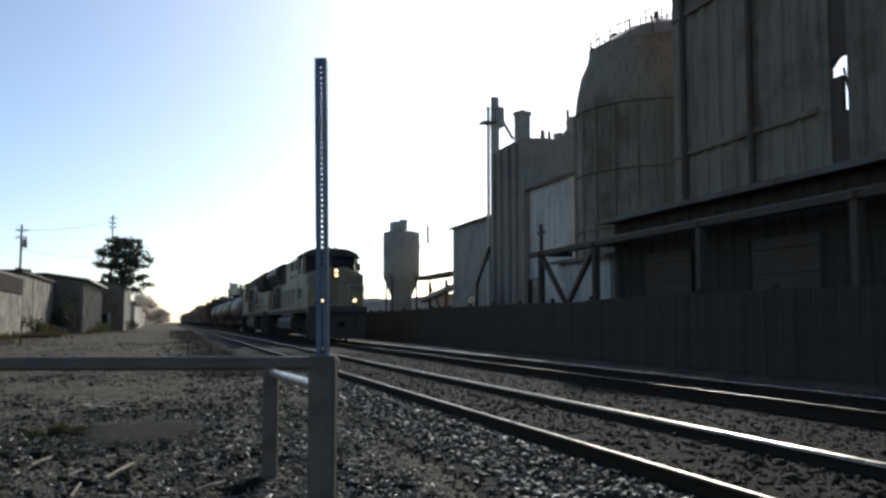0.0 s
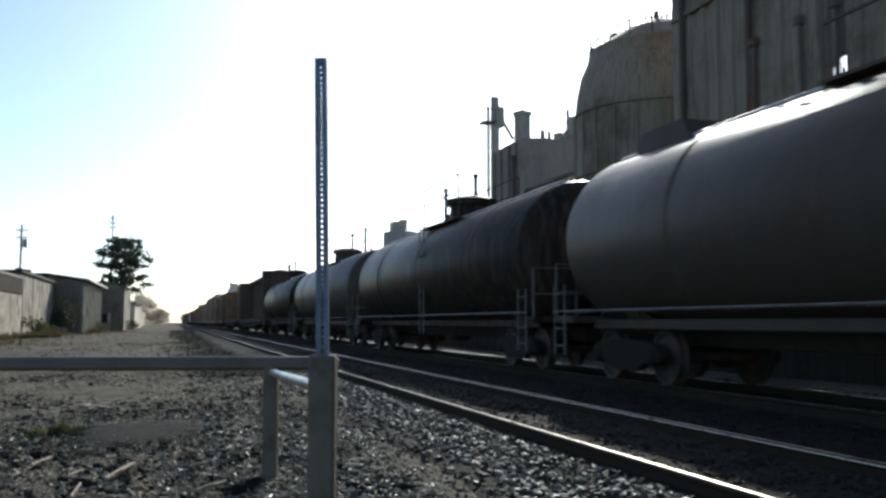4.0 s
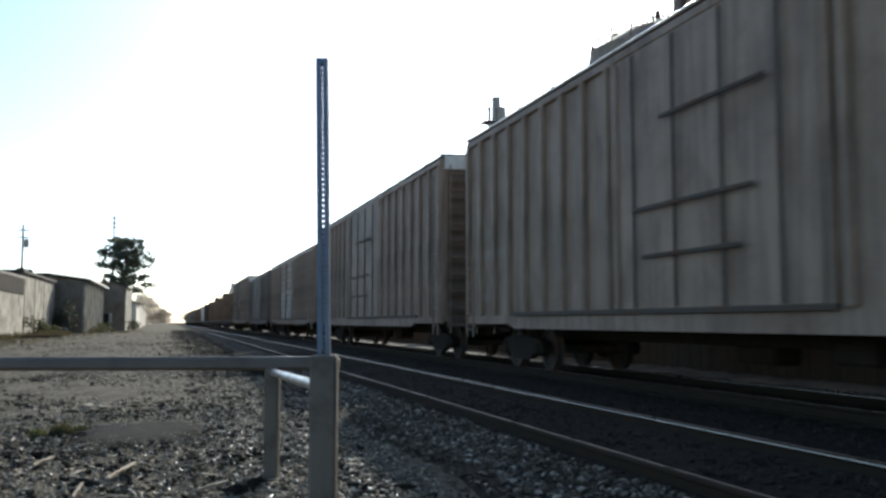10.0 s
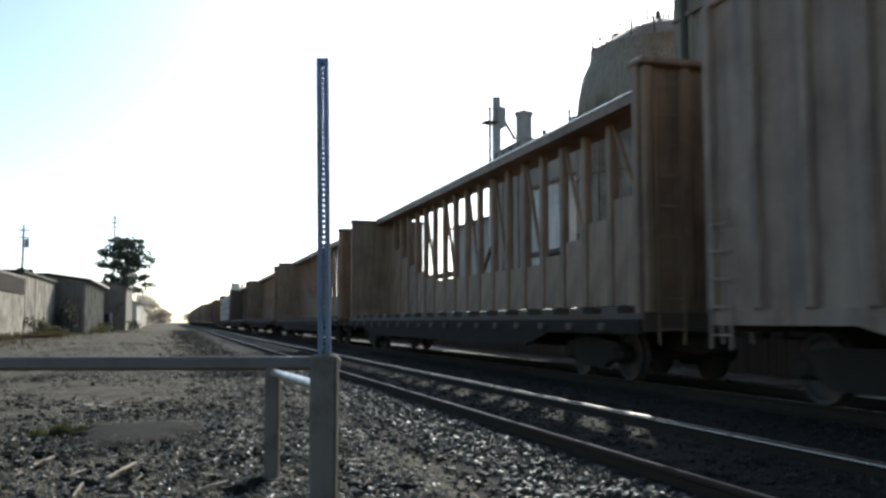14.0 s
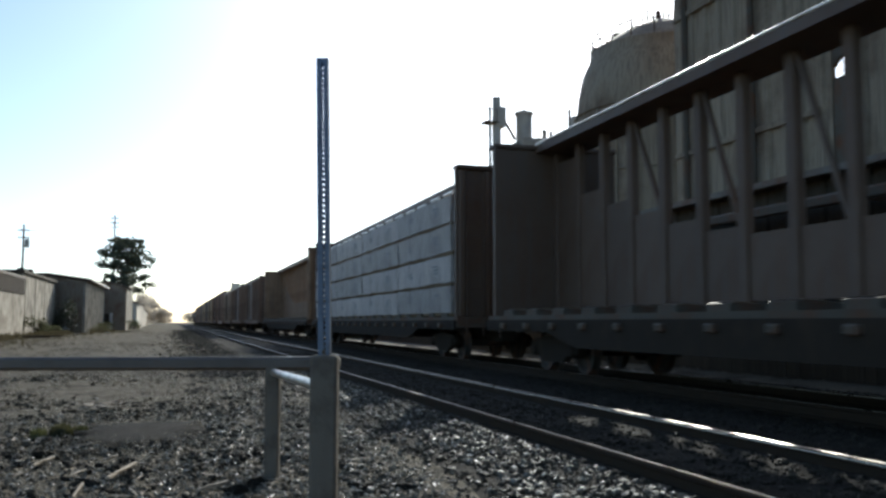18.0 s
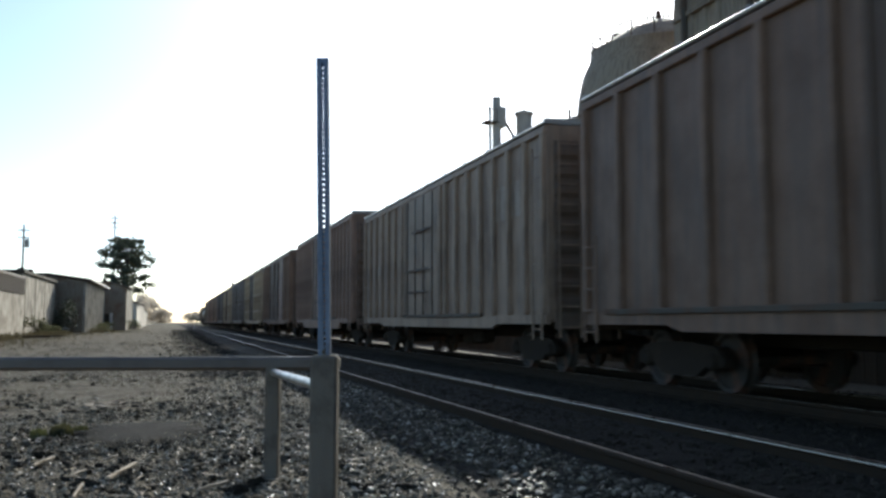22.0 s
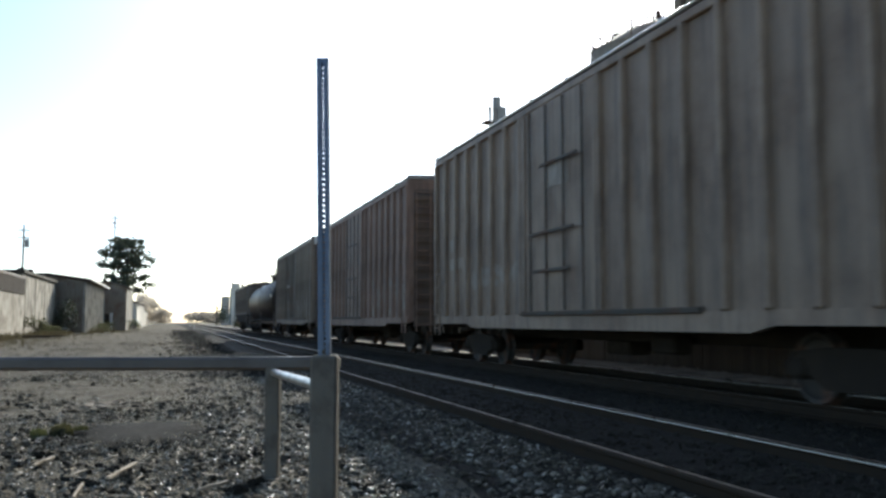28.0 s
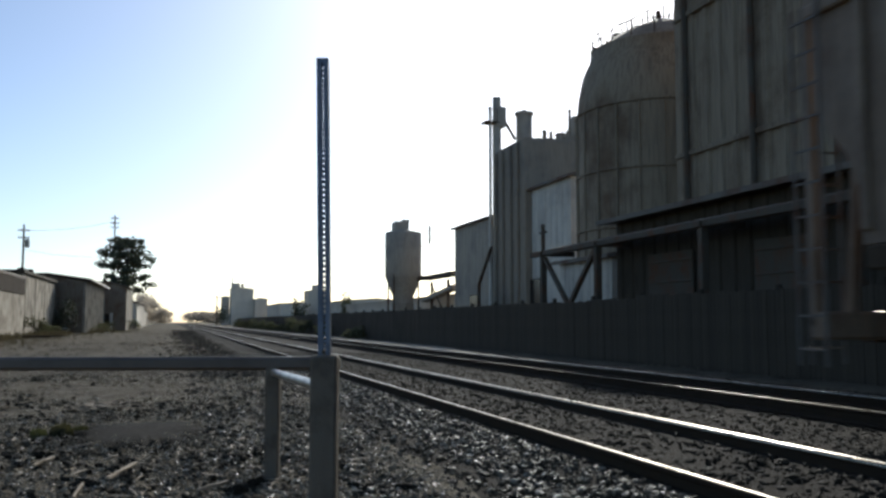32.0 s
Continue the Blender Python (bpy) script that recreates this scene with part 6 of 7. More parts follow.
def yard_fence():
    ob = tagged(empty("yard_fence", (12.2, 0, 0)), "dark weathered slatted yard fence along the track", "fence")
    r = random.Random(2)
    slat = Shape().box((0, 0, 0.9), (0.025, 0.142, 1.85), 0.004).mesh("slat")
    rest = Shape()
    for i in range(66):
        y, dz = 3 + i * 3.0, r.uniform(-0.05, 0.03)
        piece("post", (0.11, 0.11, 1.95), M_fence, ob, (0.09, y + 1.5, 0.95), 0.01)
        for z in (0.4, 1.5):
            piece("fence_rail", (0.05, 2.9, 0.09), M_fence, ob, (0.05, y, z + dz), 0.01)
        for k in range(20):
            p = (r.uniform(-0.008, 0.008), y - 1.5 + (k + 0.5) * 0.15, dz + r.uniform(-0.04, 0.02))
            if i < 15:
                place("slat", slat, M_fence, ob, p)
            else:
                rest.box((p[0], p[1], p[2] + 0.9), (0.025, 0.142, 1.85))
    tagged(part("slat_remainder", rest, M_fence, ob), kind="stuff")


yard_fence()


def leaf_cloud(blobs, size, seed):
    """Small leaves in flattened clumps. blobs: centre, radii, count."""
    rs = np.random.RandomState(seed)
    vs, fs = [], []
    for c, rad, n in blobs:
        d = rs.normal(size=(n, 3))
        d /= np.linalg.norm(d, axis=1)[:, None]
        p = np.array(c) + d * np.array(rad) * rs.uniform(0.2, 1.25, (n, 1)) ** 0.8
        for q in p:
            a, b = rs.normal(size=3), rs.normal(size=3)
            a /= np.linalg.norm(a)
            b = np.cross(a, b)
            b /= np.linalg.norm(b) + 1e-6
            s = size * rs.uniform(0.6, 1.4)
            o = len(vs)
            vs += [tuple(q - a * s), tuple(q + b * s * 0.45), tuple(q + a * s), tuple(q - b * s * 0.45)]
            fs.append((o, o + 1, o + 2, o + 3))
    return Shape().add(vs, fs)


def big_tree():
    r = random.Random(8)
    base = Vector((-8.15, 152.5, -0.34))
    big = 1.303        # the plan below is for a tree of 12 m
    ob = tagged(empty("tree", base), "dark old conifer with a layered, gappy crown", "tree")
    tr = Shape()
    pts = [(0, 0, 0, 0.38), (0.1, 0, 2.5, 0.3), (-0.1, 0.1, 5.5, 0.25), (0.25, 0, 8.0, 0.18), (0.1, 0, 11.0, 0.06)]
    for a, b in zip(pts, pts[1:]):
        d = Vector(b[:3]) - Vector(a[:3])
        tr.lathe(a[:3], d, [(a[3], 0), (b[3], d.length)], 9)
    blobs = []
    for i in range(36):
        z = 5.0 + 6.0 * (i / 35) ** 0.9
        a = i * 2.4 + r.uniform(-0.4, 0.4)
        rad = (1.1 + 1.75 * math.sin(math.pi * (i + 4) / 41)) * r.uniform(0.8, 1.1)
        tip = Vector((math.cos(a) * rad, math.sin(a) * rad, z + r.uniform(-0.2, 0.4)))
        tr.bar((0.05, 0, z - 0.7), tip, 0.09)
        for q, w in ((0.35, 0.7), (0.65, 0.8), (0.9, 0.8), (1.1, 0.5)):
            p = Vector((0, 0, z)).lerp(tip, q)
            blobs.append((p + Vector((r.uniform(-0.4, 0.4), r.uniform(-0.4, 0.4), r.uniform(0, 0.3))), (w, w, 0.32), 120))
    blobs.append(((0.2, 0, 11.0), (1.4, 1.3, 0.45), 380))
    blobs.append(((2.6, 0.2, 5.7), (1.1, 1.1, 0.5), 300))
    blobs.append(((2.9, 0.2, 8.9), (0.8, 1.0, 0.7), 260))
    blobs.append(((-2.5, 0.2, 9.4), (0.9, 1.0, 0.8), 280))
    tr.v = [(x * big, y * big, z * big) for x, y, z in tr.v]
    part("trunk", tr, M_bark, ob, smooth=50)
    part("crown", leaf_cloud([(tuple(v * big for v in b[0]), tuple(v * big for v in b[1]), int(b[2] * 0.25)) for b in blobs], 0.3, 4), M_leaf, ob)


big_tree()


def shrubs(name, label, spots, mat, leaf, seed):
    for i, (x, y, rad, h) in enumerate(spots):
        bl = []
        r = random.Random(seed + i)
        for _ in range(6):
            bl.append(((r.uniform(-0.6, 0.6) * rad, r.uniform(-0.6, 0.6) * rad, h * r.uniform(0.25, 0.75)), (rad * 0.5, rad * 0.5, h * 0.33), 90))
        ob = tagged(empty(name, (x, y, -0.05)), label, "shrub")
        stem = Shape()
        for _ in range(4):
            stem.bar((0, 0, 0), (r.uniform(-0.5, 0.5) * rad, r.uniform(-0.5, 0.5) * rad, h * 0.6), 0.05)
        part("stem", stem, M_bark, ob)
        part("foliage", leaf_cloud(bl, leaf, seed + i), mat, ob)


shrubs("shrub", "dusty green shrub against the shed wall", [(-11.6, 84, 1.0, 1.6), (-11.7, 90, 0.7, 1.1), (-8.4, 108, 1.2, 1.0), (-8.2, 116, 0.9, 1.2), (-5.6, 128, 1.0, 1.4), (-11.5, 97, 0.8, 0.8)], M_bush, 0.1, 20)
shrubs("shrub", "large dark shrub before the brown shed", [(-10.6, 101.6, 1.7, 3.9), (-12.2, 102.2, 1.2, 2.6)], M_leaf, 0.13, 40)
shrubs("shrub", "dark scrub along the yard fence", [(11.3, 60 + i * 11 + (i * 37 % 5), 0.9 + 0.1 * (i % 3), 0.9 + 0.25 * (i % 4)) for i in range(12)], M_bush, 0.12, 60)


# ---------------------------------------------------------------- sheds, poles and the far end of the street
def weeds():
    r = random.Random(44)
    k = Shape()
    for _ in range(3800):
        y = 24 + 100 * r.random()
        edge = -12.0 if y < 103 else -9.2
        x = edge + abs(r.gauss(0, 2.2)) if r.random() < 0.94 else r.uniform(-11, 1.4)
        h, w = r.uniform(0.03, 0.16) * (3.0 if x < edge + 1.5 else 0.5), r.uniform(0.02, 0.06)
        lx = r.uniform(-0.5, 0.5) * h
        k.add([(x - w, y, -0.06), (x + w, y, -0.06), (x + lx, y + r.uniform(-0.1, 0.1), h)], [(0, 1, 2)])
    tagged(part("weeds", k, M_weed), "sparse dry weeds along the sheds and the dirt street", "weeds", kind="stuff")


weeds()


def sheds():
    a = tagged(empty("block_shed", (-12.5, 82, 0)), "pale stained concrete block shed with a flat dark roof", "building")
    for x in (-0.15, -7.2):
        part("wall", Shape().box((x, 10.6, 2.55), (0.3, 21.2, 5.3), 0.02), M_concrete, a)
    for y in (0.15, 21.05):
        part("end_wall", Shape().box((-3.68, y, 2.55), (6.7, 0.3, 5.3)), M_concrete, a)
    part("roof", Shape().box((-3.62, 10.6, 5.33), (7.7, 21.8, 0.26), 0.03), M_fence, a)
    for y, w, h in ((3.0, 1.6, 0.3), (7.5, 0.8, 0.45), (9.0, 2.2, 0.22), (14.0, 1.0, 0.35)):
        part("roof_scrap", Shape().box((-0.5, y, 5.45 + h / 2), (0.5, w, h), 0.03), M_tie, a)
    for i in range(4):
        part("pilaster", Shape().box((0.01, 2 + i * 5.8, 2.5), (0.06, 0.4, 5.1), 0.01), M_concrete, a)
    e = tagged(empty("boarded_shed", (-12.3, 46, 0)), "low concrete shed with a dark boarded upper wall", "building")
    for x in (-0.15, -7.2):
        part("wall", Shape().box((x, 17.9, 2.25), (0.3, 35.8, 4.7), 0.02), M_concrete, e)
    for y in (0.15, 35.65):
        part("end_wall", Shape().box((-3.68, y, 2.25), (6.7, 0.3, 4.7)), M_concrete, e)
    part("roof", Shape().box((-3.6, 17.9, 4.72), (7.5, 36.0, 0.24), 0.03), M_shed_roof, e)
    for i in range(12):
        piece("upper_board", (0.08, 2.94, 1.2), M_tie, e, (0.05, 1.55 + i * 2.97, 4.0), 0.01)
    b = tagged(empty("brown_shed", (-9.6, 104.5, 0)), "brown corrugated shed with a shallow sheet roof", "building")
    # paler than the brown front: the sun on this side is in its colour
    k = ribbed_wall(0, 0, 26, -0.1, 5.5, 0.5, 0.05, 0.2)
    part("wall", Shape().add([(-x, y, z) for x, y, z in k.v], k.f), M_concrete, b, "side wall coloured pale for the sun on it")
    for y in (0.1, 25.9):
        w = part("end_wall", Shape().prism([(-7.5, -0.1), (-0.22, -0.1), (-0.22, 5.5), (-3.8, 6.1), (-7.5, 6.0)], 1, y - 0.1, y + 0.1), M_shed, b)
        for i in range(14):
            piece("batten", (0.12, 0.05, 5.4), M_shed, w, (-7.2 + i * 0.52, y - 0.125, 2.65), 0.01)
    part("roof", Shape().prism([(-8.0, 6.0), (-8.0, 6.16), (-3.8, 6.36), (0.6, 5.75), (0.6, 5.58), (-3.8, 6.16)], 1, -0.5, 26.5), M_shed_roof, b)
    # white strip added to show the roof sheet's edge catching the sun
    part("fascia", Shape().box((0.63, 13, 5.68), (0.05, 27, 0.22), 0.01), M_white, b, "white strip added for the sunlit edge of the roof")
    part("door", Shape().box((-3.6, -0.05, 1.9), (2.8, 0.12, 3.8), 0.02), M_shed, b)
    c = tagged(empty("brown_shed", (-6.9, 133, 0)), "dark shed with a tall front under the tree", "building")
    part("end_wall", Shape().prism([(-4.5, -0.1), (0, -0.1), (0, 5.9), (-2.2, 6.5), (-4.5, 6.2)], 1, 0, 0.2), M_shed, c)
    part("wall", Shape().box((-0.1, 9, 2.9), (0.2, 17.6, 5.9)), M_concrete, c)
    part("roof", Shape().prism([(-5.0, 6.2), (-5, 6.34), (-2.2, 6.7), (0.35, 6.07), (0.35, 5.93), (-2.2, 6.55)], 1, -0.3, 18.3), M_shed_roof, c)
    part("door", Shape().box((-2.6, -0.03, 1.1), (0.85, 0.08, 2.2), 0.01), M_tie, c, "dark plank door")
    part("door_post", Shape().box((-1.92, -0.04, 1.15), (0.34, 0.1, 2.4), 0.01), M_white, c, "pale painted door post")
    w = tagged(empty("feed_sack", (-11.49, 103.60, -0.05)), "bulging white plastic sack lying before the shed", "sack")
    part("sack_body", Shape().lathe((-0.42, 0, 0.3), (1, 0.2, 0), [(0.05, 0), (0.24, 0.08), (0.3, 0.3), (0.31, 0.55), (0.22, 0.76), (0.07, 0.84), (0.1, 0.95)], 12), M_white, w, smooth=50)
    for i, (x, y, w, l, h) in enumerate(((-6.5, 158, 5, 14, 4.2), (-7.0, 182, 6, 20, 4.6), (-8.5, 214, 6, 30, 4.5), (-9, 262, 8, 40, 4.4))):
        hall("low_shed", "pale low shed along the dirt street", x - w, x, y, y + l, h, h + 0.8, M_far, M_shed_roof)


sheds()


def utility_pole(x, y, h, label, arms=(0.6,), can=False):
    ob = tagged(empty("utility_pole", (x, y, 0)), label, "utility pole")
    part("shaft", Shape().lathe((0, 0, -0.2), (0, 0, 1), [(0.17, 0), (0.11, h + 0.2)], 10), M_bark, ob, smooth=40)
    for a in arms:
        part("cross_arm", Shape().box((0, 0.14, h - a), (1.3, 0.1, 0.12), 0.01), M_bark, ob)
        for i in (-0.6, -0.3, 0.3, 0.6):
            part("insulator", Shape().lathe((i, 0.14, h - a + 0.06), (0, 0, 1), [(0.04, 0), (0.06, 0.08), (0.03, 0.16)], 8), M_mill, ob)
    if can:
        part("transformer", Shape().lathe((0.42, 0, h - 2.8), (0, 0, 1), [(0.26, 0), (0.28, 0.1), (0.28, 0.95), (0.2, 1.05)], 12), M_mill, ob, "grey transformer can", smooth=40)
    return ob


utility_pole(-18.15, 119, 12.9, "wooden utility pole with a transformer can", (0.7, 1.6), True)
utility_pole(-10.19, 156, 18.5, "wooden utility pole with crossarms behind the tree", (0.5, 1.3, 2.0))
utility_pole(9.6, 240, 8.0, "small utility pole far along the line")
for name, a, b, drop in (("overhead_wire", (-18.1, 119, 9.9), (-7.9, 121, 9.3), 0.35), ("overhead_wire", (-18.15, 119, 12.2), (-7.9, 121, 13.9), 0.4)):
    k = Shape()
    for i in range(12):
        p, q = [Vector(a).lerp(Vector(b), t) - Vector((0, 0, drop * 4 * t * (1 - t))) for t in (i / 12, (i + 1) / 12)]
        k.bar(p, q, 0.03)
    tagged(part(name, k, M_steel_dark), "thin sagging overhead wire between poles", "wire")


def far_end():
    # low buildings and trees at the far end of the line
    spec = ((16.5, 300, 7, 10, 11.8), (13.8, 306, 2.4, 6, 9.2), (23.6, 296, 4, 10, 8.4), (26, 240, 18, 40, 6.0), (27.5, 199, 4.5, 8, 7.9), (32, 178, 12, 20, 5.4))
    for x, y, w, l, h in spec:
        hall("far_building", "industrial building beyond the line, its colour paled for haze", x, x + w, y, y + l, h, h + 0.4, M_far, M_far, pitch=2.0)
    k = tagged(empty("roof_machinery", (18.5, 303, 12.2)), "small rooftop machinery on a far building", "machinery")
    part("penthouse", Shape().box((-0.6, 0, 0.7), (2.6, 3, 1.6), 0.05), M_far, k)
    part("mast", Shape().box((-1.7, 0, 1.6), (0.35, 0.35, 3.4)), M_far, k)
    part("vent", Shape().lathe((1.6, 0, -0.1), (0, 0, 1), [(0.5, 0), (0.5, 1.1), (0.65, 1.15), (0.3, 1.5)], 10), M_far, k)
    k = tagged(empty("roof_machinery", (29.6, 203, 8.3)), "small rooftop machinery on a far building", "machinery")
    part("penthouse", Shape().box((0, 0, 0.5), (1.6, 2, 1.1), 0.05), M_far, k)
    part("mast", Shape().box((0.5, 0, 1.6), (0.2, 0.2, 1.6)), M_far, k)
    r = random.Random(6)
    bl = []
    for i in range(70):
        t = i / 69
        x = -40 + 130 * t
        if -8 < x < 8:
            continue
        bl.append(((x + r.uniform(-2, 2), 620 + r.uniform(-40, 40), r.uniform(1.5, 5.4)), (6, 6, 2.6), 200))
    tagged(part("far_trees", leaf_cloud(bl, 0.9, 9), M_far_leaf), "distant line of trees, haze put in as pale leaf colour", "trees", kind="stuff")
    bl = [((x + r.uniform(-0.5, 0.5), 300 + r.uniform(-12, 12), z * r.uniform(0.3, 0.82)), (1.5, 2, z * 0.16), 120) for x, z in ((-16, 10.5), (-14, 11), (-12, 10.5), (-10, 10.8), (-8.6, 10), (-7.2, 8.2), (-6, 7.2), (-4.8, 5.6), (-3.4, 4.6)) for _ in range(7)]
    bl += [((-10 - r.uniform(0, 6), 200 + i * 9, r.uniform(1.0, 3.2)), (2.4, 3, 1.8), 110) for i in range(30)]
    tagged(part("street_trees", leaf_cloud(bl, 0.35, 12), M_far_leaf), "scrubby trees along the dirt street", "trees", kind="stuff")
    shrubs("small_tree", "scrubby tree beside the far buildings", [(13.0, 290, 2.8, 6.6), (25.5, 196, 2.2, 6.4), (30, 166, 1.8, 6.2)], M_bush, 0.3, 90)


far_end()


# ---------------------------------------------------------------- the train
def hue(name, c, rough=0.56, **k):
    k.setdefault("spec", 0.25)
    c = (c[0] * 1.25, c[1] * 1.12, c[2] * 1.04)
    return material(name, c, rough, 0.0, tuple(a * 0.55 + b * 0.3 for a, b in zip(c, RUST)), 1.1, streak=0.7, bump=0.12, amount=0.62, **k)


P_brown = hue("boxcar_red_paint", (0.205, 0.148, 0.122))
P_dark = hue("dark_brown_car_paint", (0.155, 0.11, 0.083))
P_tan = hue("faded_tan_car_paint", (0.235, 0.19, 0.152))
P_rust = hue("rusty_brown_car_paint", (0.235, 0.187, 0.155))
P_yellow = hue("yellow_car_paint", (0.34, 0.295, 0.22))
P_grey = hue("grey_car_paint", (0.27, 0.25, 0.225))
P_blue = hue("slate_blue_car_paint", (0.155, 0.152, 0.15))
P_slate = hue("dull_slate_car_paint", (0.15, 0.136, 0.124))
P_hopper = hue("dusty_hopper_paint", (0.19, 0.17, 0.145))
P_orange = hue("faded_orange_car_paint", (0.2, 0.145, 0.098))
P_dark_end = hue("dark_end_wall_paint", (0.105, 0.09, 0.077))
P_umber = hue("dark_umber_flatcar_paint", (0.082, 0.062, 0.048))
P_black = hue("black_tank_paint", (0.02, 0.019, 0.018), 0.36, spec=0.02)
P_greytank = hue("dark_grey_tank_paint", (0.06, 0.056, 0.052), 0.4, spec=0.06)
P_spray = hue("pale_spray_paint", (0.42, 0.415, 0.41), 0.6)
P_spray_dim = hue("dim_grey_spray_paint", (0.33, 0.325, 0.33), 0.6)

lead_locomotive(44.7, 67.1, "yellow and grey diesel locomotive leading with lit headlights")
trailing_locomotive(68.5, 90.6, "yellow and grey diesel locomotive coupled cab to the rear")
tank_car(91.2, 109.2, P_greytank, "dark grey tank car with a top platform", (3.3, 4.0, 5.0), 0.5, cover=(5.8, 7.5))
tank_car(110.0, 127.4, P_black, "glossy black tank car", (-3.7, -0.7, 2.2), -0.6)
tank_car(128.2, 145.6, P_greytank, "dark tank car with a plain shell", (-3.7, -0.7), 0.0)
tank_car(146.4, 163.0, P_black, "black tank car with vent posts beside its manway", (2.2, 5.2, 6.0), 1.1)

FLATS = [
    (164.6, 189.0, 4.70, P_umber, "empty dark centerbeam flatcar", False),
    (191.4, 214.6, 4.60, P_orange, "empty faded orange centerbeam flatcar", False),
    (340.8, 364.1, 4.71, P_orange, "empty orange centerbeam flatcar with open truss", False),
    (366.4, 390.0, 4.66, P_orange, "empty orange-brown centerbeam flatcar", False),
    (392.2, 415.7, 4.60, P_orange, "empty rust-streaked orange centerbeam flatcar", False),
    (418.1, 441.7, 4.60, P_umber, "empty dark brown centerbeam flatcar", False),
    (443.9, 467.5, 4.60, P_umber, "centerbeam flatcar loaded with plastic-wrapped lumber", True),
    (469.6, 493.4, 4.60, P_orange, "empty orange centerbeam flatcar with bulkheads", False),
]
for s0, s1, top, mat, label, load in FLATS:
    centerbeam(s0, s1, top, mat, label, load)

def add_boxcar(s0, s1, top, mat, label, more):
    lag = 0.5 if s0 > 640 else 0.3 if s0 > 540 else 0.0
    boxcar(s0 + lag, s1 + lag, top, mat, label, **more)


def plug(y0, y1, paint=None):
    return ((y0, y1, "plug", paint),)


def slid(y0, y1, y2, dark, paint):
    """A plain dark leaf and a pressed leaf beside it."""
    return ((y0, y1, "plain", dark), (y1, y2, "corrugated", paint))


THREE = (1.85, 3.13, 4.4)
add_boxcar(216.7, 233.9, 4.60, P_dark, "dark brown boxcar with sliding door and ribbed ends", dict(ribs=15, doors=slid(2.2, -1.05, -4.1, P_umber, P_dark), paint=[("patch", 6.3, 1.95, 0.5, 0.34, P_grey), ("patch", 5.2, 1.97, 0.8, 0.4, P_grey)]))
add_boxcar(235.4, 254.7, 5.10, P_tan, "tall faded tan boxcar with many upright ribs", dict(ribs=23, doors=plug(2.3, -2.3), cap=M_white, paint=[("bars", 8.1, 2.4, P_grey, 4, 0.26, 0.2, 0.1), ("bars", 8.5, 2.82, P_grey, 2, 0.2, 0.2, 0.1), ("bars", 8.1, 1.5, P_grey, 3, 0.26, 0.18, 0.1)]))
add_boxcar(256.8, 276.3, 5.14, P_rust, "tall rusty brown boxcar with faded lettering", dict(ribs=21, doors=plug(2.7, -2.6), cap=M_white, paint=[("bars", 8.65, 2.62, P_spray, 2, 0.24, 0.36, 0.06), ("bars", 7.75, 2.62, P_spray, 2, 0.24, 0.36, 0.06), ("bars", 6.9, 2.62, P_spray, 2, 0.24, 0.36, 0.06)]))
add_boxcar(278.4, 297.9, 4.63, P_rust, "brown boxcar with pale corrugated double doors", dict(ribs=23, doors=((3.7, 0.8, "corrugated", (P_grey, P_rust)), (0.8, -2.1, "corrugated", (P_grey, P_rust))), paint=[("spray", -0.2, 1.75, 1.6, 1.0, P_spray, 5), ("spray", 7.4, 1.55, 3.2, 1.2, P_spray_dim, 27)]))
add_boxcar(300.3, 317.2, 4.60, P_slate, "dull slate grey boxcar with grey graffiti low on its side", dict(ribs=15, doors=plug(4.2, -2.5), paint=[("ring", 2.5, 1.92, 0.5, P_spray_dim), ("ring", -0.6, 1.9, 0.5, P_spray_dim), ("spray", -5.2, 1.75, 4.0, 1.2, P_spray_dim, 6), ("patch", 6.9, 2.55, 0.5, 0.3, P_spray_dim), ("patch", 6.85, 2.1, 0.8, 0.26, P_spray_dim), ("patch", 5.8, 2.12, 0.55, 0.2, P_spray_dim), ("spray", 4.85, 1.62, 2.1, 0.85, P_spray_dim, 41), ("spray", 4.6, 1.5, 1.5, 0.6, P_spray_dim, 42)]))
add_boxcar(319.7, 339.0, 5.12, P_tan, "tall tan boxcar with rust-spotted ribs", dict(ribs=22, doors=plug(2.35, -2.2, P_rust), cap=M_white, paint=[("spray", 0.1, 1.8, 3.4, 1.1, P_umber, 31), ("bars", -6.6, 4.3, P_grey, 5, 0.2, 0.26, 0.1)]))
add_boxcar(495.5, 512.1, 4.53, P_dark, "dark brown boxcar with faint graffiti", dict(ribs=13, doors=slid(3.2, 0.6, -2.2, P_umber, P_dark), paint=[("spray", -3.2, 1.6, 1.6, 0.7, P_brown, 33)]))
add_boxcar(514.0, 530.6, 4.62, P_dark, "dark boxcar with wide corrugated door", dict(ribs=15, doors=slid(1.85, -0.8, -4.15, P_umber, P_brown), paint=[("spray", -6.0, 1.75, 1.7, 0.9, P_grey, 21)]))
add_boxcar(532.1, 548.4, 4.60, P_tan, "weathered tan boxcar with barred plug door", dict(ribs=19, doors=plug(2.25, -1.3), paint=[("bars", 6.0, 2.62, P_grey, 4, 0.22, 0.28, 0.08), ("patch", 7.3, 2.1, 0.3, 0.6, P_grey), ("patch", 5.5, 1.35, 0.5, 0.34, P_grey), ("bars", -6.0, 3.4, P_grey, 4, 0.26, 0.7, 0.16)]))
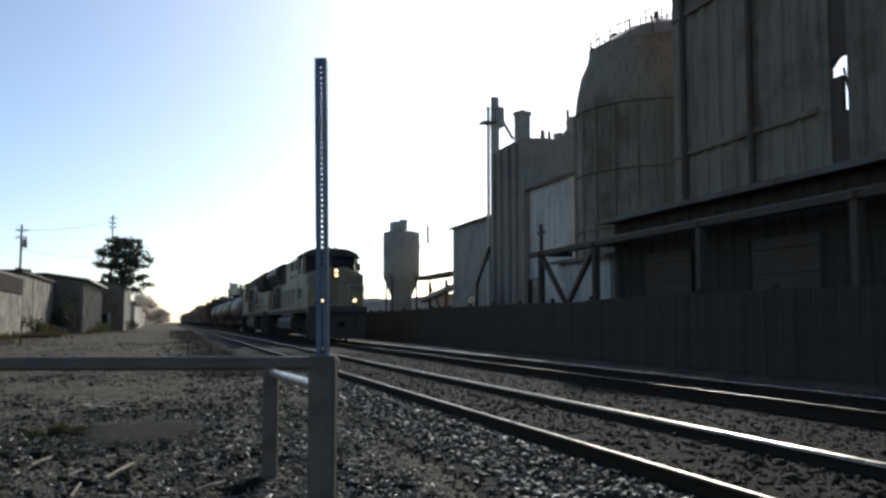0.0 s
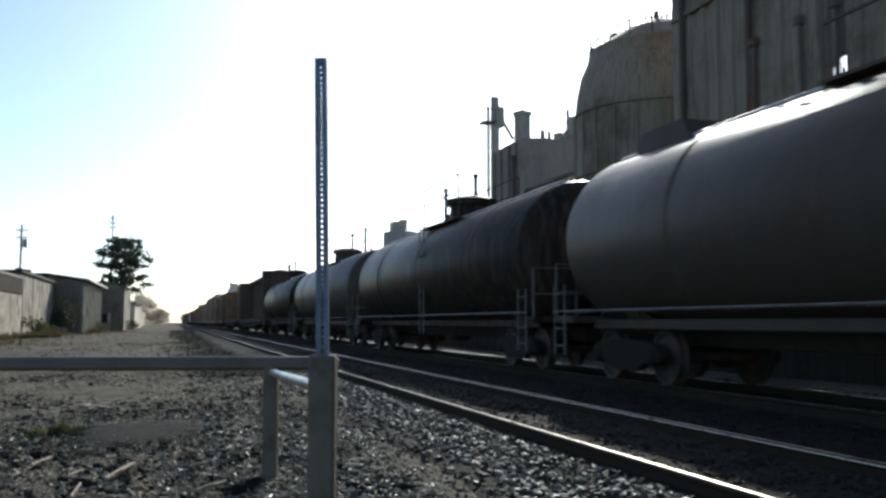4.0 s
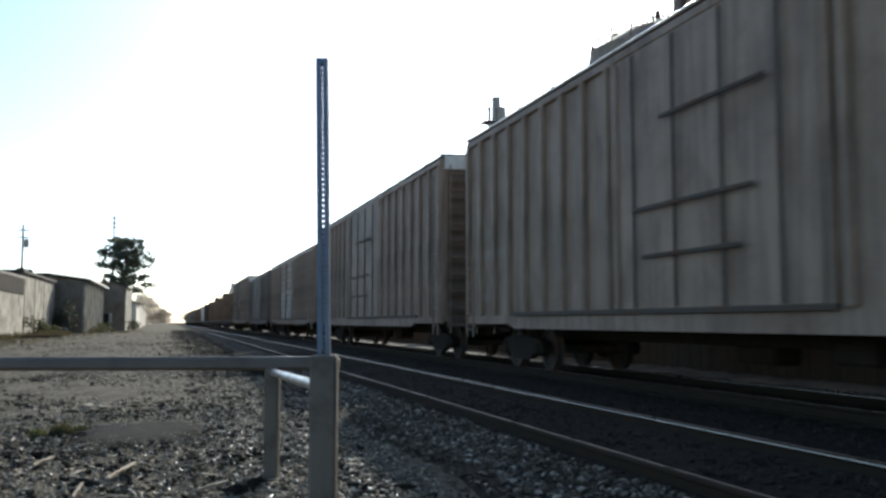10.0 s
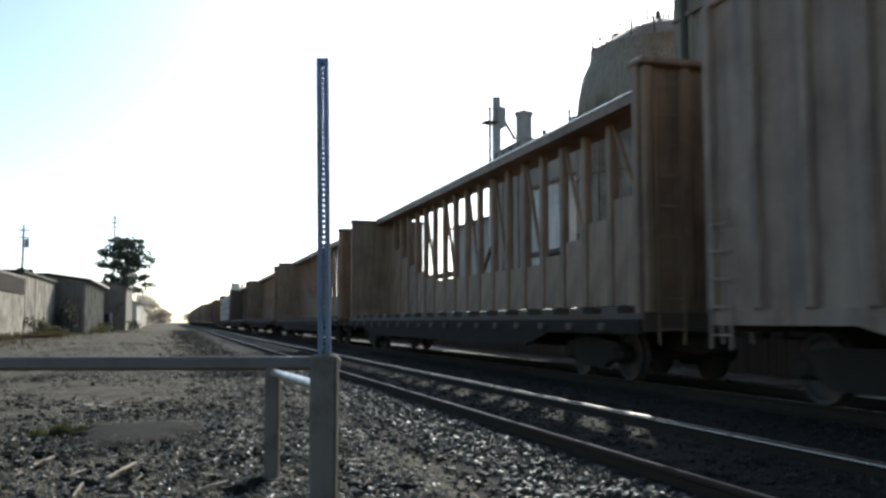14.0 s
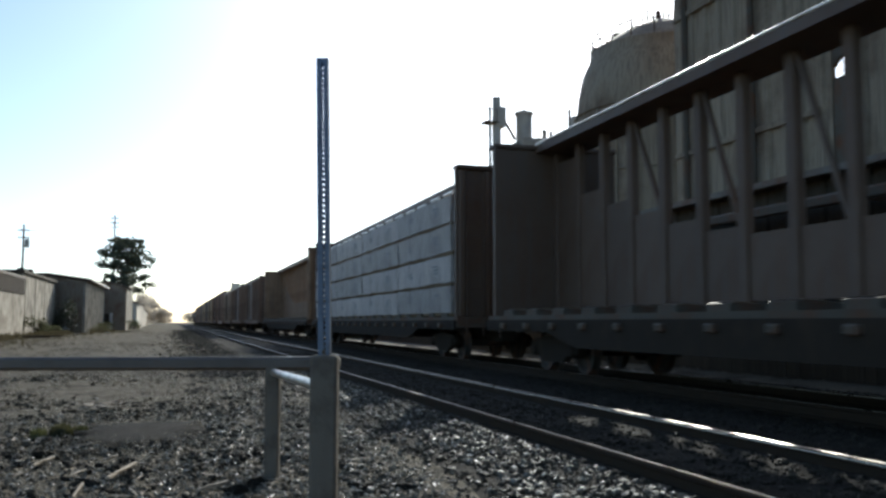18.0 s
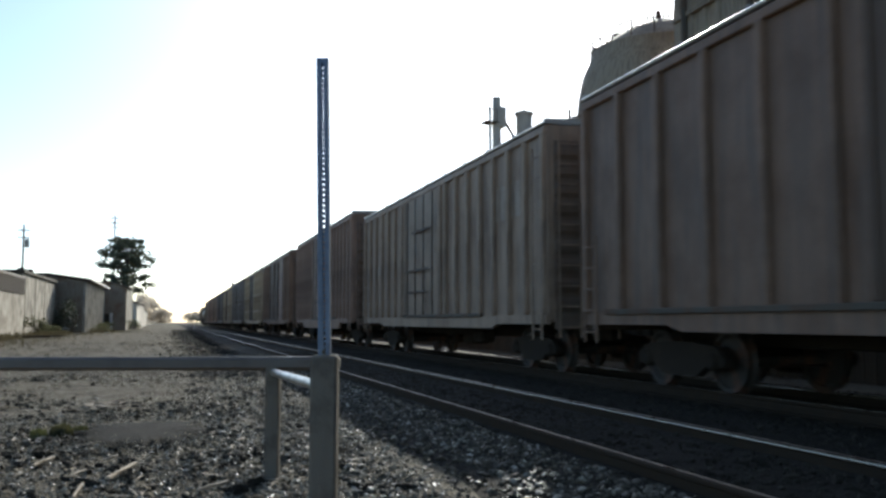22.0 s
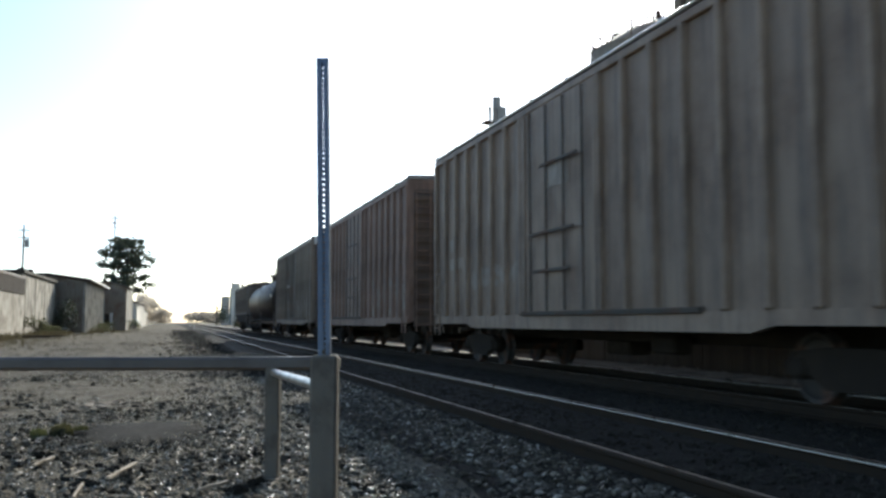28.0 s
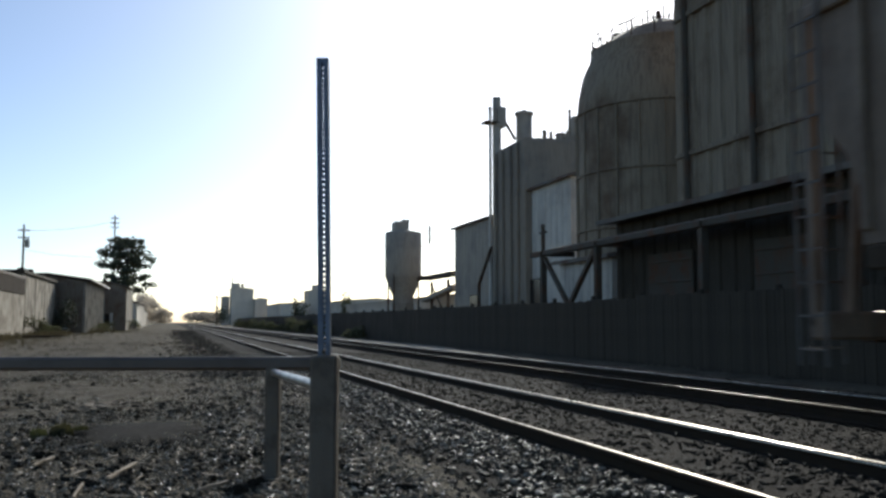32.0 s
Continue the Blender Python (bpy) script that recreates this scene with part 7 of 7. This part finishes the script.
add_boxcar(550.4, 566.5, 5.10, P_brown, "tall red-brown ribbed boxcar with a deep sill", dict(fish=True, ribs=21, doors=plug(1.9, -1.5), paint=[("bars", 6.95, 2.6, P_grey, 2, 0.24, 0.3, 0.08), ("bars", 5.9, 2.6, P_grey, 3, 0.24, 0.3, 0.08), ("bars", 5.15, 2.6, P_grey, 1, 0.3, 0.32, 0.08), ("bars", 4.4, 2.6, P_grey, 2, 0.2, 0.32, 0.08), ("spray", 5.9, 1.35, 1.1, 0.75, P_spray_dim, 35), ("spray", 4.3, 1.2, 2.5, 1.05, P_spray_dim, 43), ("spray", 4.0, 1.15, 1.7, 0.8, P_grey, 44), ("patch", 5.05, 1.3, 0.5, 0.8, P_grey)]))
add_boxcar(569.7, 585.7, 5.10, P_dark, "tall dark boxcar with a brown corrugated door", dict(ribs=17, doors=((3.2, 0.4, "plain", P_umber), (0.4, -2.45, "plain", P_umber), (-2.45, -5.0, "corrugated", P_brown))))
add_boxcar(587.8, 604.4, 5.12, P_yellow, "tall pale yellow boxcar with wide dark doors", dict(ribs=16, doors=plug(2.2, -1.65, P_umber), cap=M_white, belts=THREE, paint=[("patch", 0.9, 2.4, 0.6, 0.5, P_grey)]))
add_boxcar(606.9, 623.6, 5.13, P_blue, "tall slate blue boxcar with a single belt rail", dict(ribs=19, doors=plug(2.0, -2.2), cap=P_tan, belts=(2.75,), paint=[("spray", -4.6, 1.9, 3.0, 1.1, P_slate, 36)]))
add_boxcar(626.1, 642.5, 5.13, P_yellow, "tall straw yellow boxcar with lock rods", dict(ribs=16, doors=plug(2.2, -1.65), cap=M_white, belts=THREE))
add_boxcar(644.9, 661.4, 5.13, P_blue, "tall blue-grey boxcar with pale patches of paint", dict(ribs=15, doors=plug(1.9, -1.7), cap=M_white, belts=(2.75,), paint=[("patch", 6.05, 2.15, 1.6, 0.75, P_spray_dim), ("patch", 3.7, 1.75, 1.2, 0.8, P_slate), ("spray", 2.9, 1.35, 1.8, 0.7, P_spray_dim, 8), ("spray", -4.8, 1.8, 2.0, 1.2, P_spray_dim, 9)]))
add_boxcar(663.6, 679.9, 5.12, P_tan, "tall pinkish tan ribbed boxcar with a white end top", dict(ribs=20, doors=plug(1.9, -1.25), cap=M_white, paint=[("bars", 6.8, 2.8, P_grey, 1, 0.36, 0.28), ("bars", 6.45, 2.35, P_grey, 2, 0.4, 0.26, 0.2), ("patch", 0.3, 3.6, 1.0, 0.5, P_grey), ("spray", 3.7, 1.95, 3.2, 0.35, P_grey, 45)]))
add_boxcar(682.7, 699.1, 5.13, P_brown, "tall brown ribbed boxcar with a white sprayed name bar", dict(ribs=20, doors=plug(1.5, -1.5), paint=[("bars", 5.6, 2.55, P_spray, 3, 0.34, 0.32, 0.55), ("spray", -5.4, 1.75, 5.2, 1.1, P_grey, 37), ("patch", 5.6, 1.15, 0.4, 0.26, P_spray)]))
add_boxcar(701.8, 717.6, 5.08, P_hopper, "tall grey-brown boxcar with white graffiti along the sill", dict(ribs=17, doors=((2.3, 0.1, "plug", (P_hopper, P_grey)), (0.1, -2.0, "plug", P_hopper)), cap=M_white, paint=[("spray", 4.9, 1.45, 3.6, 0.8, P_spray, 11), ("spray", -4.6, 1.75, 5.4, 1.2, P_spray_dim, 12), ("patch", 1.2, 1.75, 1.0, 0.7, P_spray_dim)]))
tank_car(720.0, 741.2, P_black, "long black tank car with vent posts on top", (8.5, 4.9, 3.2, 1.9, -1.25), 0.4, 1.65, ((-9.2, 3.15, 1.2, 0.34, M_pale), (-9.2, 2.72, 1.2, 0.3, P_grey), (-9.2, 1.45, 0.1, 0.36, M_pale)))
hopper_car(742.3, 760.35, 4.45, P_hopper, "dusty grey-brown ribbed covered hopper at the end of the train")


def motions():
    """The whole train rolls towards the camera at an even pace."""
    times = [0, 1 / 30, 4, 8, 12, 16, 20, 24, 28, CLIP - 1 / 30, CLIP]
    for ob, s, turn in TRAIN:
        walk(ob, [(t, pose(TRACK_FAR - SKEW * (s - SPEED * t - 12), s - SPEED * t, RAIL_TOP, 0, 0, turn + math.degrees(SKEW))) for t in times])


motions()
